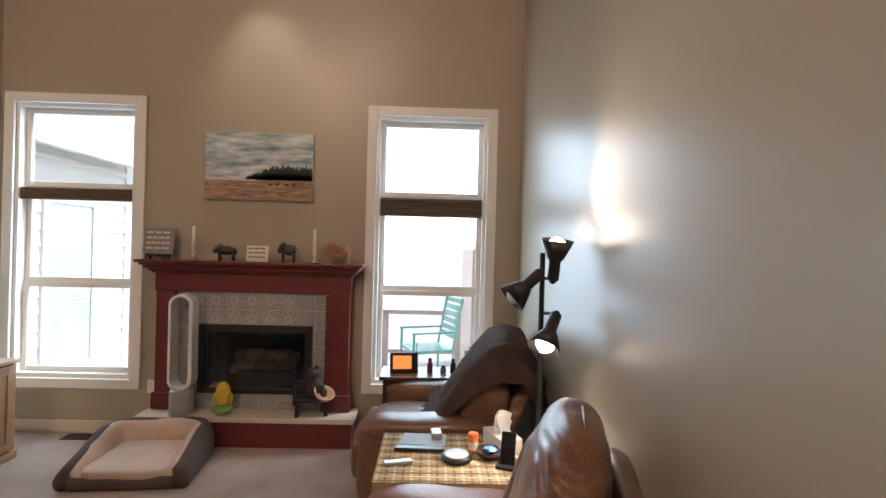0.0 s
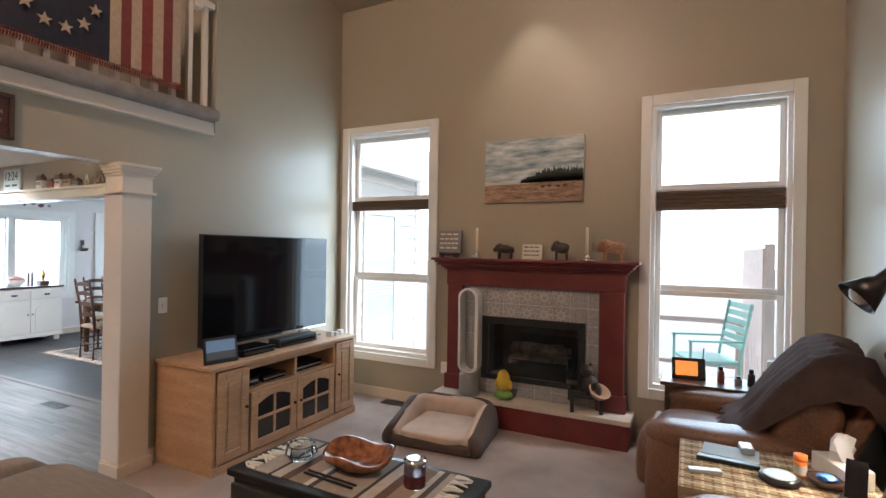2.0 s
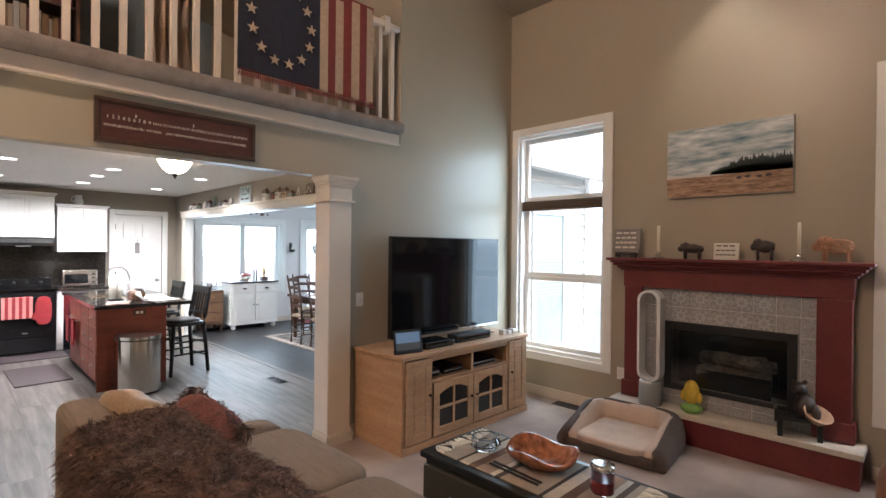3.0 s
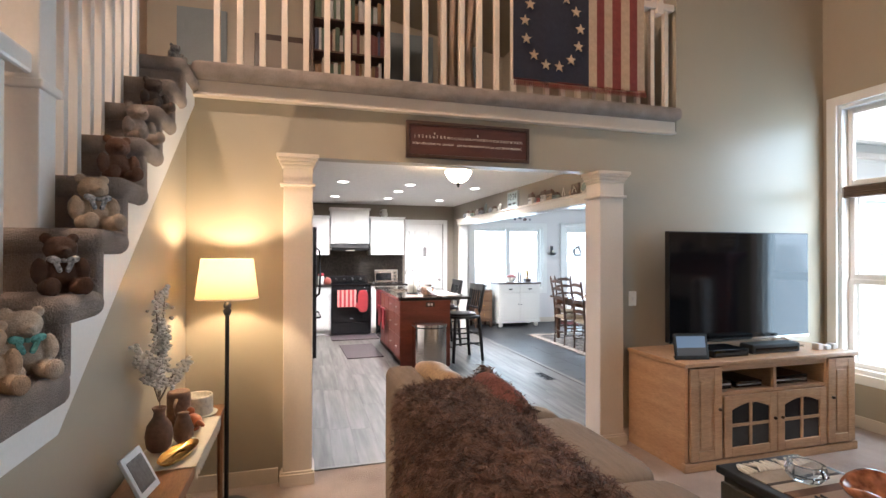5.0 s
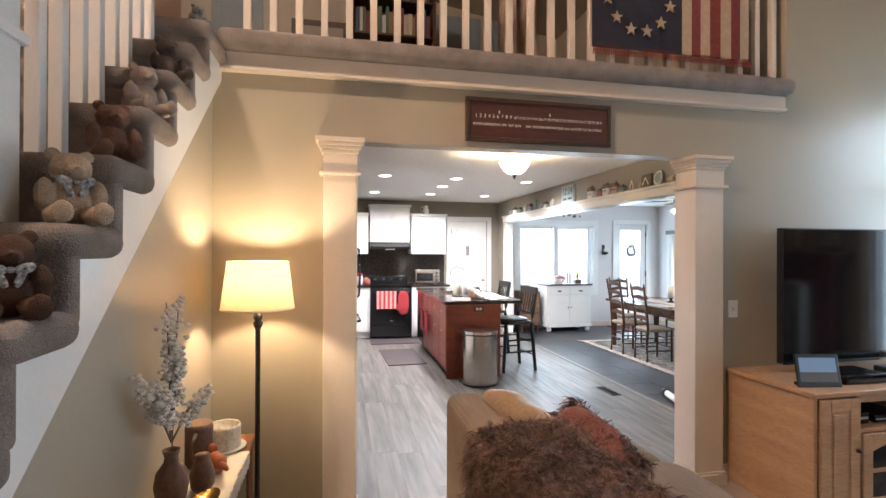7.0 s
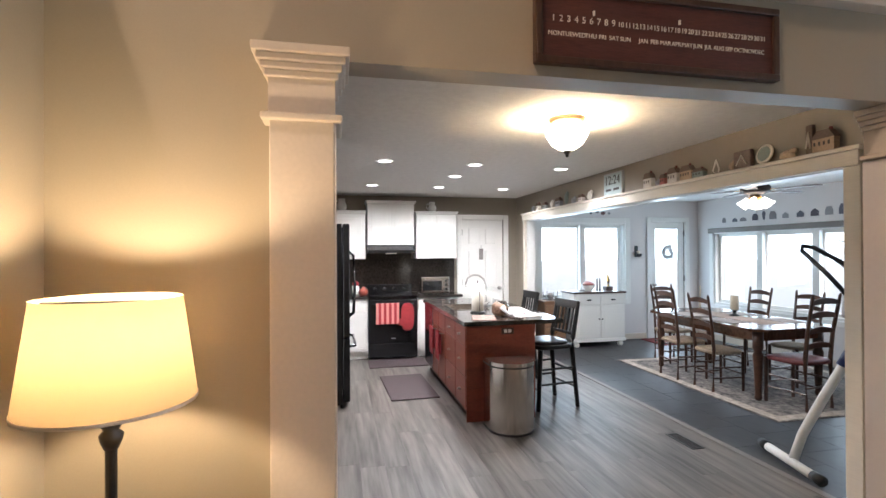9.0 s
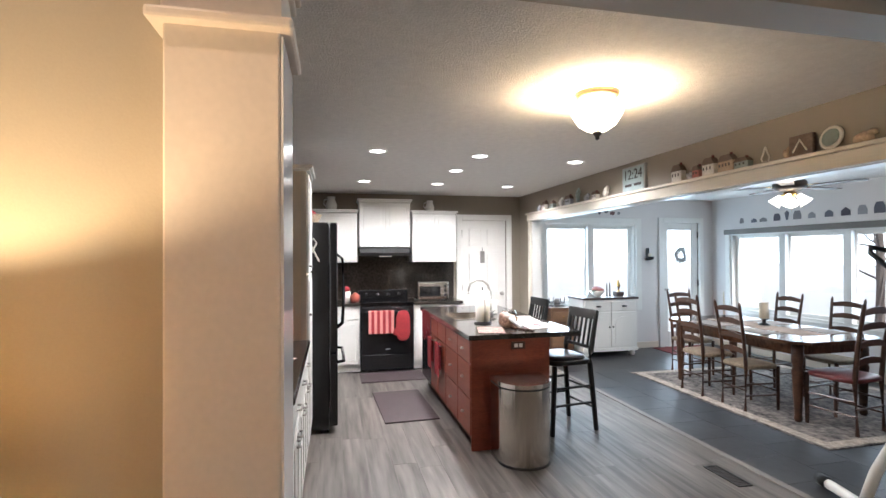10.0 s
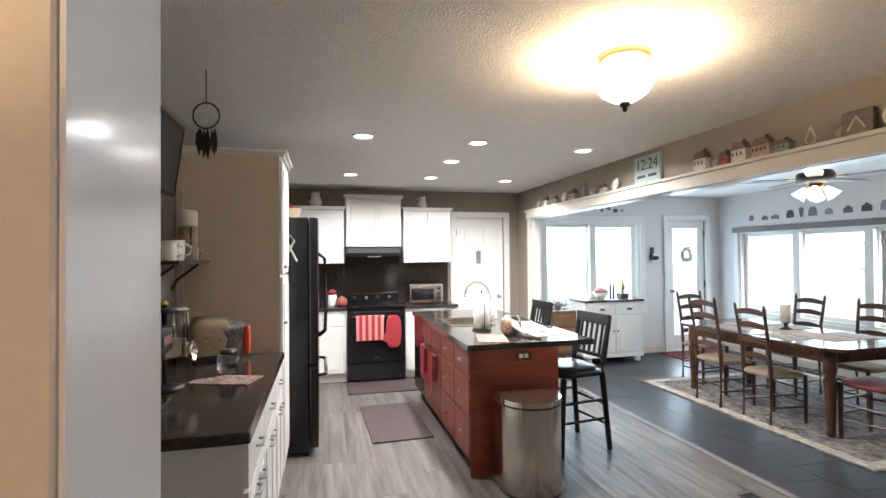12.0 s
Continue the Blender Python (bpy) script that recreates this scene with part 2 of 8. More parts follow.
FIRE_HOLE = (-2.03, -1.14, 0.40, 0.945)
wall_along_x("wall_north", XW - 0.12, XR + 0.15, YF, YF + 0.16, 0, 4.25, [WINL, WINR, FIRE_HOLE], M_WALL, "beige painted fireplace wall with two tall windows")
wall_along_y("wall_east", -2.0, YF, XR, XR + 0.15, 0, 5.5, [], M_WALL, "plain beige painted side wall")
wall_along_y("wall_west", YS - 0.02, YF, XW - 0.12, XW, 0, 2.49, [(-0.022, 2.13, 0, 2.13)], M_WALL, "beige painted wall with a wide cased opening")
wall_along_y("wall_west_upper", 2.9, YF, XW - 0.12, XW, 2.49, 5.2, [], M_WALL, "beige painted upper wall beside the loft")
wall_along_x("wall_loft_side", -7.5, XW - 0.12, 2.9, 3.0, 2.72, 5.2, [], M_WALL, "beige painted loft wall")
wall_along_y("wall_loft_back", -2.0, 2.9, -7.6, -7.5, 2.72, 5.6, [], M_WALL, "beige painted back wall of the loft")
wall_along_x("wall_stair", -7.5, XR, -2.1, -2.0, 0, 5.6, [], M_WALL_P, "cream painted stairwell wall")
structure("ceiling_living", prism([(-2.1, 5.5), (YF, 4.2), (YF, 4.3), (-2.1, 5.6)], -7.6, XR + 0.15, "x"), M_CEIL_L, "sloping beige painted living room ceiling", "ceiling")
structure("floor_loft", boxes((-7.5, XW - 0.02, -2.0, 2.9, 2.50, 2.68)), M_STAIRC, "grey carpeted loft floor", "floor")

wall_along_y("wall_kitchen_back", YK - 0.1, YD + 0.15, XB - 0.15, XB, 0, KC, [(1.97, 2.68, 0, 2.07), (3.32, 4.92, 0.72, 2.03), (5.43, 6.12, 0.0, 2.06)], M_WALL_K, "taupe painted kitchen back wall")
wall_along_x("wall_kitchen_side", XB, XW - 0.12, YK - 0.12, YK, 0, KC, [], M_WALL_K, "taupe painted wall behind the kitchen counter")
wall_along_x("wall_beam", XB, XW - 0.12, 2.91, 3.03, 0, KC, [(-9.63, -4.63, 0, 2.05)], M_WALL_K, "taupe painted wall with a wide opening to the dining area")
WIN_D = (-9.7, -5.6, 0.62, 1.86)
wall_along_x("wall_dining", XB - 0.15, -4.05, YD, YD + 0.15, 0, KC, [WIN_D], M_WALL_D, "pale grey dining wall with a row of windows")
wall_along_y("wall_dining_east", 3.0, YD + 0.15, -4.2, -4.05, 0, KC, [], M_WALL_D, "pale grey dining side wall")
structure("wall_dining_lining", boxes(*[(XB, XB + 0.012, a, b, c, d) for a, b, c, d in wall_cells(2.99, YD, 0, KC, [(3.32, 4.92, 0.72, 2.03), (5.43, 6.12, 0.0, 2.06)])]), M_WALL_D, "pale grey paint of the dining back wall", "wall")
structure("ceiling_kitchen", boxes((XB - 0.1, XW - 0.12, YK - 0.1, YD + 0.1, KC, KC + 0.05)), M_CEIL, "textured off-white kitchen ceiling", "ceiling")
RZ90 = pose(0, 0, 0, 0, 0, 90)

# ---- outside ----
M_DECK = material("weathered deck boards", (0.46, 0.45, 0.43), 0.8, vary=0.15, scale=3, stretch=(1, 12, 1))
# emissive white for the added backdrop; whites out the view, adds daylight
M_SKY_GLOW = glow("glowing overcast backdrop", (0.93, 0.97, 1.0), 2.3)
M_FENCE = material("tan vinyl fence", (0.62, 0.52, 0.47), 0.6, vary=0.08)
M_TEAL = material("teal painted metal", (0.25, 0.50, 0.45), 0.45, vary=0.1)
M_TWIG = material("bare grey bark", (0.17, 0.14, 0.12), 0.9, vary=0.2)
structure("ground", boxes((-90, 70, 4.69, 75, -0.5, -0.35), (-90, XB - 0.16, -60, 4.69, -0.5, -0.35)), M_DECK, "pale weathered ground outside the house", "ground")
# added glowing walls in place of a bright overcast sky
structure("backdrop", boxes((-90, 70, 74.8, 75, -0.35, 45), (-90, -89.8, -60, 74.8, -0.35, 45)), M_SKY_GLOW, "glowing white backdrop standing in for the overcast sky", "backdrop")


def siding_house():
    t = thing("house_wing", "white lap-sided wing of the house with a window", "house", pose(-4.05, 0, 0))
    tagged(t, kind="structure")
    for i in range(17):
        z = -0.3 + i * 0.17
        part("siding", prism([(0.0, z), (0.028, z), (0.008, z + 0.172), (0.0, z + 0.172)], 4.7, 6.62, "y", 0), M_BOX, t)
    part("corner_board", boxes((0, 0.035, 6.58, 6.70, -0.3, 2.62)), M_TRIM, t)
    f = part("window_frame", boxes((0.01, 0.05, 5.25, 5.33, 0.2, 2.1), (0.01, 0.05, 5.97, 6.05, 0.2, 2.1), (0.01, 0.05, 5.33, 5.97, 2.02, 2.1), (0.01, 0.05, 5.33, 5.97, 0.2, 0.3), (0.01, 0.05, 5.33, 5.97, 1.15, 1.2)), M_TRIM, t)
    part("pane", boxes((0.02, 0.034, 5.33, 5.97, 0.3, 2.02)), material("blue grey pane", (0.48, 0.62, 0.64), 0.1), f)
    for i in range(14):
        part("slat", boxes((0.036, 0.042, 5.35, 5.95, 0.95 + i * 0.045, 0.96 + i * 0.045)), M_TRIM, f)
    part("roof", prism([(4.7, 2.62), (6.9, 2.62), (6.9, 2.72), (4.7, 3.75)], -0.6, 0.35, "x"), M_BOX, t)
    part("gutter", boxes((0.3, 0.4, 4.7, 6.9, 2.52, 2.62)), M_TRIM, t)
siding_house()


def fence():
    t = thing("fence", "tan board fence at the end of the deck", "fence", pose(0.45, 6.9, -0.35))
    for i in range(14):
        part("board", boxes((-0.012, 0.012, i * 0.16, i * 0.16 + 0.13, 0, 2.0), bevel=0.004), M_FENCE, t)
    for z in (0.3, 1.6):
        part("rail", boxes((0.012, 0.05, 0, 2.2, z, z + 0.08)), M_FENCE, t)
    part("post", boxes((0.012, 0.11, -0.02, 0.08, 0, 2.05)), M_FENCE, t)
fence()


def patio_chair(m):
    t = thing("patio_chair", "tall teal metal patio chair on the deck", "chair", m)
    for sx in (-0.25, 0.25):
        part("leg", tube([(sx, -0.25, 0), (sx, -0.25, 0.98)], 0.016), M_TEAL, t)
        part("leg", tube([(sx, 0.25, 0), (sx, 0.25, 0.78), (sx, 0.36, 1.4)], 0.016), M_TEAL, t)
        part("armrest", boxes((sx - 0.025, sx + 0.025, -0.27, 0.3, 0.98, 1.0)), M_TEAL, t)
    part("seat", boxes((-0.25, 0.25, -0.25, 0.25, 0.74, 0.78), bevel=0.01), M_TEAL, t)
    for i in range(6):
        part("slat", boxes((-0.25, 0.25, 0.27 + i * 0.018, 0.29 + i * 0.018, 0.9 + i * 0.085, 0.96 + i * 0.085)), M_TEAL, t)
    part("footrest", boxes((-0.25, 0.25, -0.26, -0.24, 0.3, 0.33)), M_TEAL, t)
patio_chair(pose(-0.15, 6.35, -0.35, 0, 0, -70))
tagged(part("deck_rail", boxes((-2.2, 0.4, 8.4, 8.48, 0.55, 0.62), (-2.2, 0.4, 8.42, 8.46, -0.1, -0.04), (-2.2, -2.1, 8.4, 8.5, -0.35, 0.6), (-0.9, -0.8, 8.4, 8.5, -0.35, 0.6), (0.3, 0.4, 8.4, 8.5, -0.35, 0.6), bevel=0.01), M_FENCE), "low tan wooden deck rail outside", "rail")


def bare_tree(m, seed, h=4.5):
    rnd = random.Random(seed)
    t = thing("bare_tree", "leafless grey winter tree outside the windows", "tree", m, "bare winter trees")
    part("trunk", tube([(0, 0, 0), (0.05, 0, h * 0.3), (-0.03, 0.05, h * 0.6), (0.05, 0, h)], [0.12, 0.09, 0.05, 0.015]), M_TWIG, t)
    bm = bmesh.new()
    for i in range(26):
        z = h * rnd.uniform(0.25, 0.95)
        a, l = rnd.uniform(0, 6.28), rnd.uniform(0.6, 1.5) * (1.15 - z / h)
        e = Vector((math.cos(a) * l, math.sin(a) * l, z + l * rnd.uniform(0.3, 0.9)))
        s = Vector((0, 0, z))
        mid = (s + e) / 2 + Vector((0, 0, -0.06))
        tube([s, mid, e], [0.03, 0.018, 0.004], 5, bm)
        for k in range(4):
            b = s.lerp(e, rnd.uniform(0.4, 1))
            tube([b, b + Vector((rnd.uniform(-0.3, 0.3), rnd.uniform(-0.3, 0.3), rnd.uniform(0.1, 0.5)))], [0.01, 0.003], 4, bm)
    part("crown", bm, M_TWIG, t)
bare_tree(pose(-9.5, 11.5, -0.35), 3, 4.2)
bare_tree(pose(-11.5, 12.0, -0.35), 5, 5.0)
bare_tree(pose(-16.5, 5.0, -0.35), 7, 4.6)

# ---- windows and doors ----
def window_unit(name, label, m, w, z0, z1, uprights, bars, sash=0.05, casing=0.085, sill=0.0, blind=None):
    """Local x along the wall, y = 0 the inner wall face, outside +y."""
    t = thing(name, label, "window", m)
    tagged(t, kind="structure")
    c = casing
    fr = part("casing", boxes((-c, 0, -0.025, 0, z0 - c, z1 + c), (w, w + c, -0.025, 0, z0 - c, z1 + c), (0, w, -0.025, 0, z1, z1 + c), (0, w, -0.025, 0, z0 - c, z0), bevel=0.006), M_TRIM, t)
    part("window_frame", boxes((0, 0.03, 0.004, 0.15, z0, z1), (w - 0.03, w, 0.004, 0.15, z0, z1), (0.03, w - 0.03, 0.004, 0.15, z1 - 0.03, z1), (0.03, w - 0.03, 0.004, 0.15, z0, z0 + 0.035)), M_TRIM, t)
    us = [0.03, *uprights, w - 0.03]
    zs = [z0 + 0.035, *bars, z1 - 0.03]
    for i, (a, b) in enumerate(zip(us, us[1:])):
        for j, (d, e) in enumerate(zip(zs, zs[1:])):
            y = 0.075 + 0.02 * (j % 2)
            part("sash", boxes((a, a + sash, y, y + 0.04, d, e), (b - sash, b, y, y + 0.04, d, e), (a + sash, b - sash, y, y + 0.04, d, d + sash), (a + sash, b - sash, y, y + 0.04, e - sash, e), bevel=0.004), M_TRIM, t)
            p = part("pane", boxes((a + sash, b - sash, y + 0.017, y + 0.022, d + sash, e - sash)), M_GLASS, t)
            p.visible_shadow = False
    for u in uprights:
        part("mullion", boxes((u - 0.05, u + 0.05, -0.01, 0.07, z0 + 0.036, z1 - 0.031), bevel=0.005), M_TRIM, t)
    return t


M_SHADE = material("brown woven shade", (0.13, 0.085, 0.06), 0.85, vary=0.25, scale=10, fine=120, bump=0.4, stretch=(1, 1, 12))
WW = WINL[1] - WINL[0]
window_unit("window_1", "tall white double-hung window with a transom", pose(WINL[0], YF, 0), WW, WINL[2], WINL[3], [], [1.27, 2.10], 0.042)
window_unit("window_2", "tall white double-hung window with a transom", pose(WINR[0], YF, 0), WINR[1] - WINR[0], WINR[2], WINR[3], [], [1.27, 2.10], 0.042)


def raised_shade(x0, x1, z0, z1):
    t = thing("woven_blind", "brown woven window shade drawn up", "shade", pose((x0 + x1) / 2, YF + 0.035, z0), "raised woven shades")
    w = (x1 - x0) / 2
    n = 5
    for i in range(n):
        h = (z1 - z0) / n
        part("fold", boxes((-w, w, -0.03 + 0.004 * (i % 2), 0.03, i * h, i * h + h * 0.92), bevel=0.008), M_SHADE, t)
raised_shade(WINL[0] + 0.035, WINL[1] - 0.035, 1.985, 2.09)
raised_shade(WINR[0] + 0.035, WINR[1] - 0.035, 1.925, 2.085)

window_unit("window_3", "pair of white dining windows", pose(XB + 0.012, 3.32, 0, 0, 0, 90), 1.60, 0.72, 2.03, [0.79], [], 0.05, 0.10)
window_unit("window_4", "row of white dining windows", pose(WIN_D[0], YD, 0), WIN_D[1] - WIN_D[0], WIN_D[2], WIN_D[3], [0.95, 1.87, 2.70, 3.42], [], 0.05, 0.08)
structure("valance", boxes((-9.76, -5.55, YD - 0.07, YD - 0.026, 1.85, 1.93), bevel=0.006), M_STRIP, "grey window head rail over the dining windows", "trim")
slats = thing("window_blind", "narrow white slatted blind at the window side", "blind", pose(XB + 0.07, 4.72, 0.85))
for i in range(24):
    part("slat", boxes((-0.01, 0.02, 0, 0.16, i * 0.045, i * 0.045 + 0.008)), M_TRIM, slats)
part("cord", boxes((0.002, 0.008, 0.077, 0.083, 0, 1.14)), M_TRIM, slats)


def panel_door(name, label, m, w, h, lite, casing=0.085):
    t = thing(name, label, "door", m)
    tagged(t, kind="structure")
    part("casing", boxes((-casing, 0, -0.03, 0, 0, h + casing), (w, w + casing, -0.03, 0, 0, h + casing), (0, w, -0.03, 0, h, h + casing), bevel=0.007), M_TRIM, t)
    if lite:
        s = 0.11
        part("leaf", boxes((0.004, s, 0.02, 0.06, 0, h), (w - s, w - 0.004, 0.02, 0.06, 0, h), (s, w - s, 0.02, 0.06, 0, 0.25), (s, w - s, 0.02, 0.06, h - 0.12, h), bevel=0.006), M_TRIM, t)
        p = part("pane", boxes((s, w - s, 0.036, 0.042, 0.25, h - 0.12)), M_GLASS, t)
        p.visible_shadow = False
    else:
        leaf = part("leaf", boxes((0.004, w - 0.004, 0.02, 0.06, 0.005, h)), M_TRIM, t)
        pw = (w - 0.34) / 2
        for i in range(2):
            for z, hh in ((0.22, 0.56), (0.95, 0.62), (1.68, 0.26)):
                x = 0.12 + i * (pw + 0.10)
                part("panel", boxes((x, x + pw, 0.008, 0.022, z, z + hh), bevel=0.012), M_TRIM, leaf)
    k = part("knob", lathe([(0.028, 0), (0.03, 0.006), (0.012, 0.012), (0.012, 0.035), (0.028, 0.045), (0.028, 0.062), (0.015, 0.07)], 16), material("brushed nickel", (0.5, 0.48, 0.45), 0.3, 1.0), t, smooth=True, m=pose(0.07 if lite else w - 0.07, 0.02, 0.95, 90, 0, 0))
    for z in (0.25, 1.0, h - 0.25):
        part("hinge", boxes((w - 0.012 if lite else -0.006, w + 0.006 if lite else 0.012, 0.0, 0.02, z, z + 0.1)), material("dark hinge", (0.08, 0.07, 0.06), 0.4, 0.8), t)
    return t
panel_door("door_1", "white six-panel kitchen door", pose(XB, 1.97, 0, 0, 0, 90), 0.71, 2.07, False)
panel_door("door_2", "white full-lite dining door", pose(XB + 0.012, 5.43, 0, 0, 0, 90), 0.69, 2.06, True)
structure("door_backing", boxes((XB - 0.19, XB - 0.16, 1.9, 2.75, 0, 2.2)), M_WALL_K, "plain backing of the closed door", "wall")

# ---- trim, columns, loft edge ----
def baseboard(*b):
    structure("baseboard", boxes(*b, bevel=0.005), M_CREAM, "cream painted baseboard", "baseboard")
baseboard((XW, -2.47, YF - 0.016, YF, 0, 0.10), (-0.70, XR, YF - 0.016, YF, 0, 0.10))
baseboard((XR - 0.016, XR, -0.7, YF - 0.016, 0, 0.10))
baseboard((XW, XW + 0.016, YS, -0.23, 0, 0.10), (XW, XW + 0.016, 2.36, YF - 0.016, 0, 0.10))
baseboard((XB + 0.012, XB + 0.028, 2.99, 5.33, 0, 0.1), (XB + 0.012, -4.2, YD - 0.016, YD, 0, 0.1))


def column(name, y0, y1, label):
    t = thing(name, label, "column")
    tagged(t, kind="structure")
    x0, x1 = -3.955, -3.76
    part("shaft", boxes((x0, x1, y0, y1, 0.0, 1.93), bevel=0.004), M_CREAM, t)
    part("base", boxes((x0 - 0.004, x1 + 0.02, y0 - 0.02, y1 + 0.02, 0, 0.075), (x0 - 0.002, x1 + 0.012, y0 - 0.012, y1 + 0.012, 0.075, 0.09), bevel=0.004), M_CREAM, t)
    part("neck", boxes((x0, x1 + 0.002, y0 - 0.002, y1 + 0.002, 1.93, 2.06)), M_CREAM, t)
    part("astragal", boxes((x0 - 0.004, x1 + 0.022, y0 - 0.022, y1 + 0.022, 1.925, 1.945), bevel=0.006), M_CREAM, t)
    for i, (e, a, b) in enumerate(((0.012, 2.045, 2.065), (0.022, 2.065, 2.085), (0.032, 2.085, 2.105), (0.043, 2.105, 2.13))):
        part("capital", boxes((x0 - e * 0.2, x1 + e, y0 - e, y1 + e, a, b), bevel=0.004), M_CREAM, t)
column("column_1", -0.20, -0.022, "square cream-painted column beside the opening")
column("column_2", 2.13, 2.335, "square cream-painted column beside the opening")
structure("jamb_lining", boxes((-3.958, -3.762, -0.0215, -0.0175, 0.095, 1.92), (-3.958, -3.762, 2.1255, 2.1295, 0.095, 1.92)), material("glossy white jamb paint", (0.74, 0.69, 0.66), 0.15, vary=0.02), "glossy white paint of the opening jambs", "trim")

structure("fascia", boxes((XW - 0.02, -3.79, -0.74, 2.855, 2.485, 2.57), (XW - 0.02, -3.775, -0.74, 2.855, 2.47, 2.487), bevel=0.004), M_CREAM, "cream painted loft edge board", "trim")
structure("loft_edge_carpet", boxes((XW - 0.3, -3.715, -0.74, 2.875, 2.572, 2.675), bevel=0.04, seg=4), M_STAIRC, "grey carpet rolled over the loft edge", "carpet")


def loft_rail():
    t = thing("loft_railing", "white painted wooden loft railing", "railing")
    part("handrail", boxes((-3.90, -3.82, -0.66, 2.88, 3.50, 3.555), bevel=0.012), M_CREAM, t)
    for i in range(26):
        y = -0.63 + i * 0.137
        part("baluster", boxes((-3.88, -3.842, y, y + 0.038, 2.70, 3.50), bevel=0.003), M_CREAM, t)
    part("end_post", boxes((-3.90, -3.815, 2.70, 2.765, 3.46, 3.60), bevel=0.006), M_CREAM, t)
loft_rail()

# ---- stairs ----
def staircase():
    t = thing("staircase", "grey carpeted stairs with white stringer and railing", "stairs")
    tagged(t, kind="structure")
    z0, rise, run = 1.175, 0.20, 0.235
    part("landing", boxes((-2.07, XR - 0.005, -1.995, -0.70, 1.075, z0), bevel=0.033, seg=4), M_STAIRC, t, smooth=False)
    saw = [(XR - 0.005, 1.09), (-2.05, 1.09)]
    for k in range(1, 8):
        x = -2.05 - run * (k - 1)
        z = z0 + rise * k
        part("tread", boxes(((XW + 0.004 if k == 7 else x - run - 0.03), x + 0.035, -1.995, -0.70, z - 0.085, z), bevel=0.038, seg=4), M_STAIRC, t, smooth=False)
        part("riser", boxes((x - 0.05, x + 0.012, -1.995, -0.715, z - rise - 0.04, z - 0.06), bevel=0.015), M_STAIRC, t)
        saw += [(x, z - rise + 0.0), (x, z - 0.08), ]
    saw = [p for p in saw if p[0] > XW + 0.01] + [(XW + 0.002, 2.55), (XW + 0.002, 2.42), (-2.06, 0.99), (XR - 0.005, 0.99)]
    part("stringer", prism(saw, -0.778, -0.735, "y"), M_TRIM, t)
    nx = -2.36
    n = part("newel", boxes((nx - 0.055, nx + 0.055, -1.0, -0.89, z0 - 0.06, 2.9), bevel=0.004), M_TRIM, t)
    part("collar", boxes((nx - 0.07, nx + 0.07, -1.015, -0.875, 2.02, 2.05), (nx - 0.065, nx + 0.065, -1.01, -0.88, 2.84, 2.9), bevel=0.006), M_TRIM, n)
    part("landing_rail", boxes((nx + 0.06, XR - 0.01, -0.985, -0.905, 2.06, 2.13), bevel=0.012), M_TRIM, t)
    for i in range(19):
        x = nx + 0.19 + i * 0.135
        if x < XR - 0.06:
            part("baluster", boxes((x - 0.019, x + 0.019, -0.964, -0.926, z0, 2.06), bevel=0.003), M_TRIM, t)
    for k in range(1, 7):
        for j in range(2):
            x = -2.05 - run * (k - 1) - 0.06 - j * 0.115
            z = z0 + rise * k
            if x < nx - 0.08:
                part("baluster", boxes((x - 0.019, x + 0.019, -0.964, -0.926, z, z + 1.02 + 0.1 * j), bevel=0.003), M_TRIM, t)
    part("stair_rail", prism([(nx - 0.06, 2.36), (XW - 0.05, 3.62), (XW - 0.05, 3.70), (nx - 0.06, 2.44)], -0.985, -0.905, "y"), M_TRIM, t)
staircase()
structure("wall_under_stairs", prism([(XW, 0), (XR, 0), (XR, 1.01), (-2.06, 1.01), (XW, 2.45)], -0.90, YS, "y"), M_WALL, "beige painted wall under the stairs", "wall")
structure("baseboard_stairs", boxes((XW + 0.017, XR - 0.016, YS, YS + 0.016, 0, 0.1), bevel=0.004), M_CREAM, "cream painted baseboard", "baseboard")

# ---- beam between kitchen and dining ----
structure("beam_trim", boxes((-9.70, -4.54, 2.86, 2.91, 2.035, 2.125), (-9.72, -4.52, 2.84, 2.91, 2.125, 2.15), (-9.70, -9.62, 2.875, 2.91, 0, 2.035), (-4.64, -4.54, 2.875, 2.91, 0, 2.035), bevel=0.006), material("ivory beam paint", (0.76, 0.70, 0.60), 0.3, vary=0.05, scale=2, fine=30, stretch=(0.3, 4, 4)), "cream wooden casing and ledge of the dining opening", "trim")
structure("beam_soffit", boxes((-9.625, -4.635, 2.911, 3.04, 2.03, 2.048), (-9.628, -9.61, 2.912, 3.04, 0.008, 2.03), (-4.65, -4.632, 2.912, 3.04, 0.008, 2.03)), M_TRIM, "white lining of the dining opening", "trim")
structure("wall_beam_dining", boxes((XB + 0.012, -4.2, 3.032, 3.044, 2.055, KC)), M_WALL_D, "pale grey wall over the opening", "wall")

# ---- living room ----
M_TILE_W = material("grey patterned tile", (0.30, 0.295, 0.29), 0.25, vary=0.15, scale=50, fine=90, per_object=0.06, second=(0.40, 0.39, 0.385))
M_TILE_P = material("white glaze pattern", (0.46, 0.45, 0.44), 0.25, vary=0.05)
M_GROUT_W = material("pale grout", (0.62, 0.60, 0.57), 0.9)
M_SOOT = material("sooty firebox", (0.075, 0.062, 0.055), 0.9, vary=0.4, scale=6)
M_LOG = material("ash grey log", (0.13, 0.10, 0.08), 0.9, vary=0.5, scale=12, fine=60, bump=0.8, dist=0.01, second=(0.4, 0.34, 0.3))
M_WHITE_P = material("white plastic", (0.72, 0.72, 0.72), 0.35, vary=0.03)
M_SILVER = material("silver plastic", (0.42, 0.42, 0.42), 0.35, 0.5, vary=0.05)
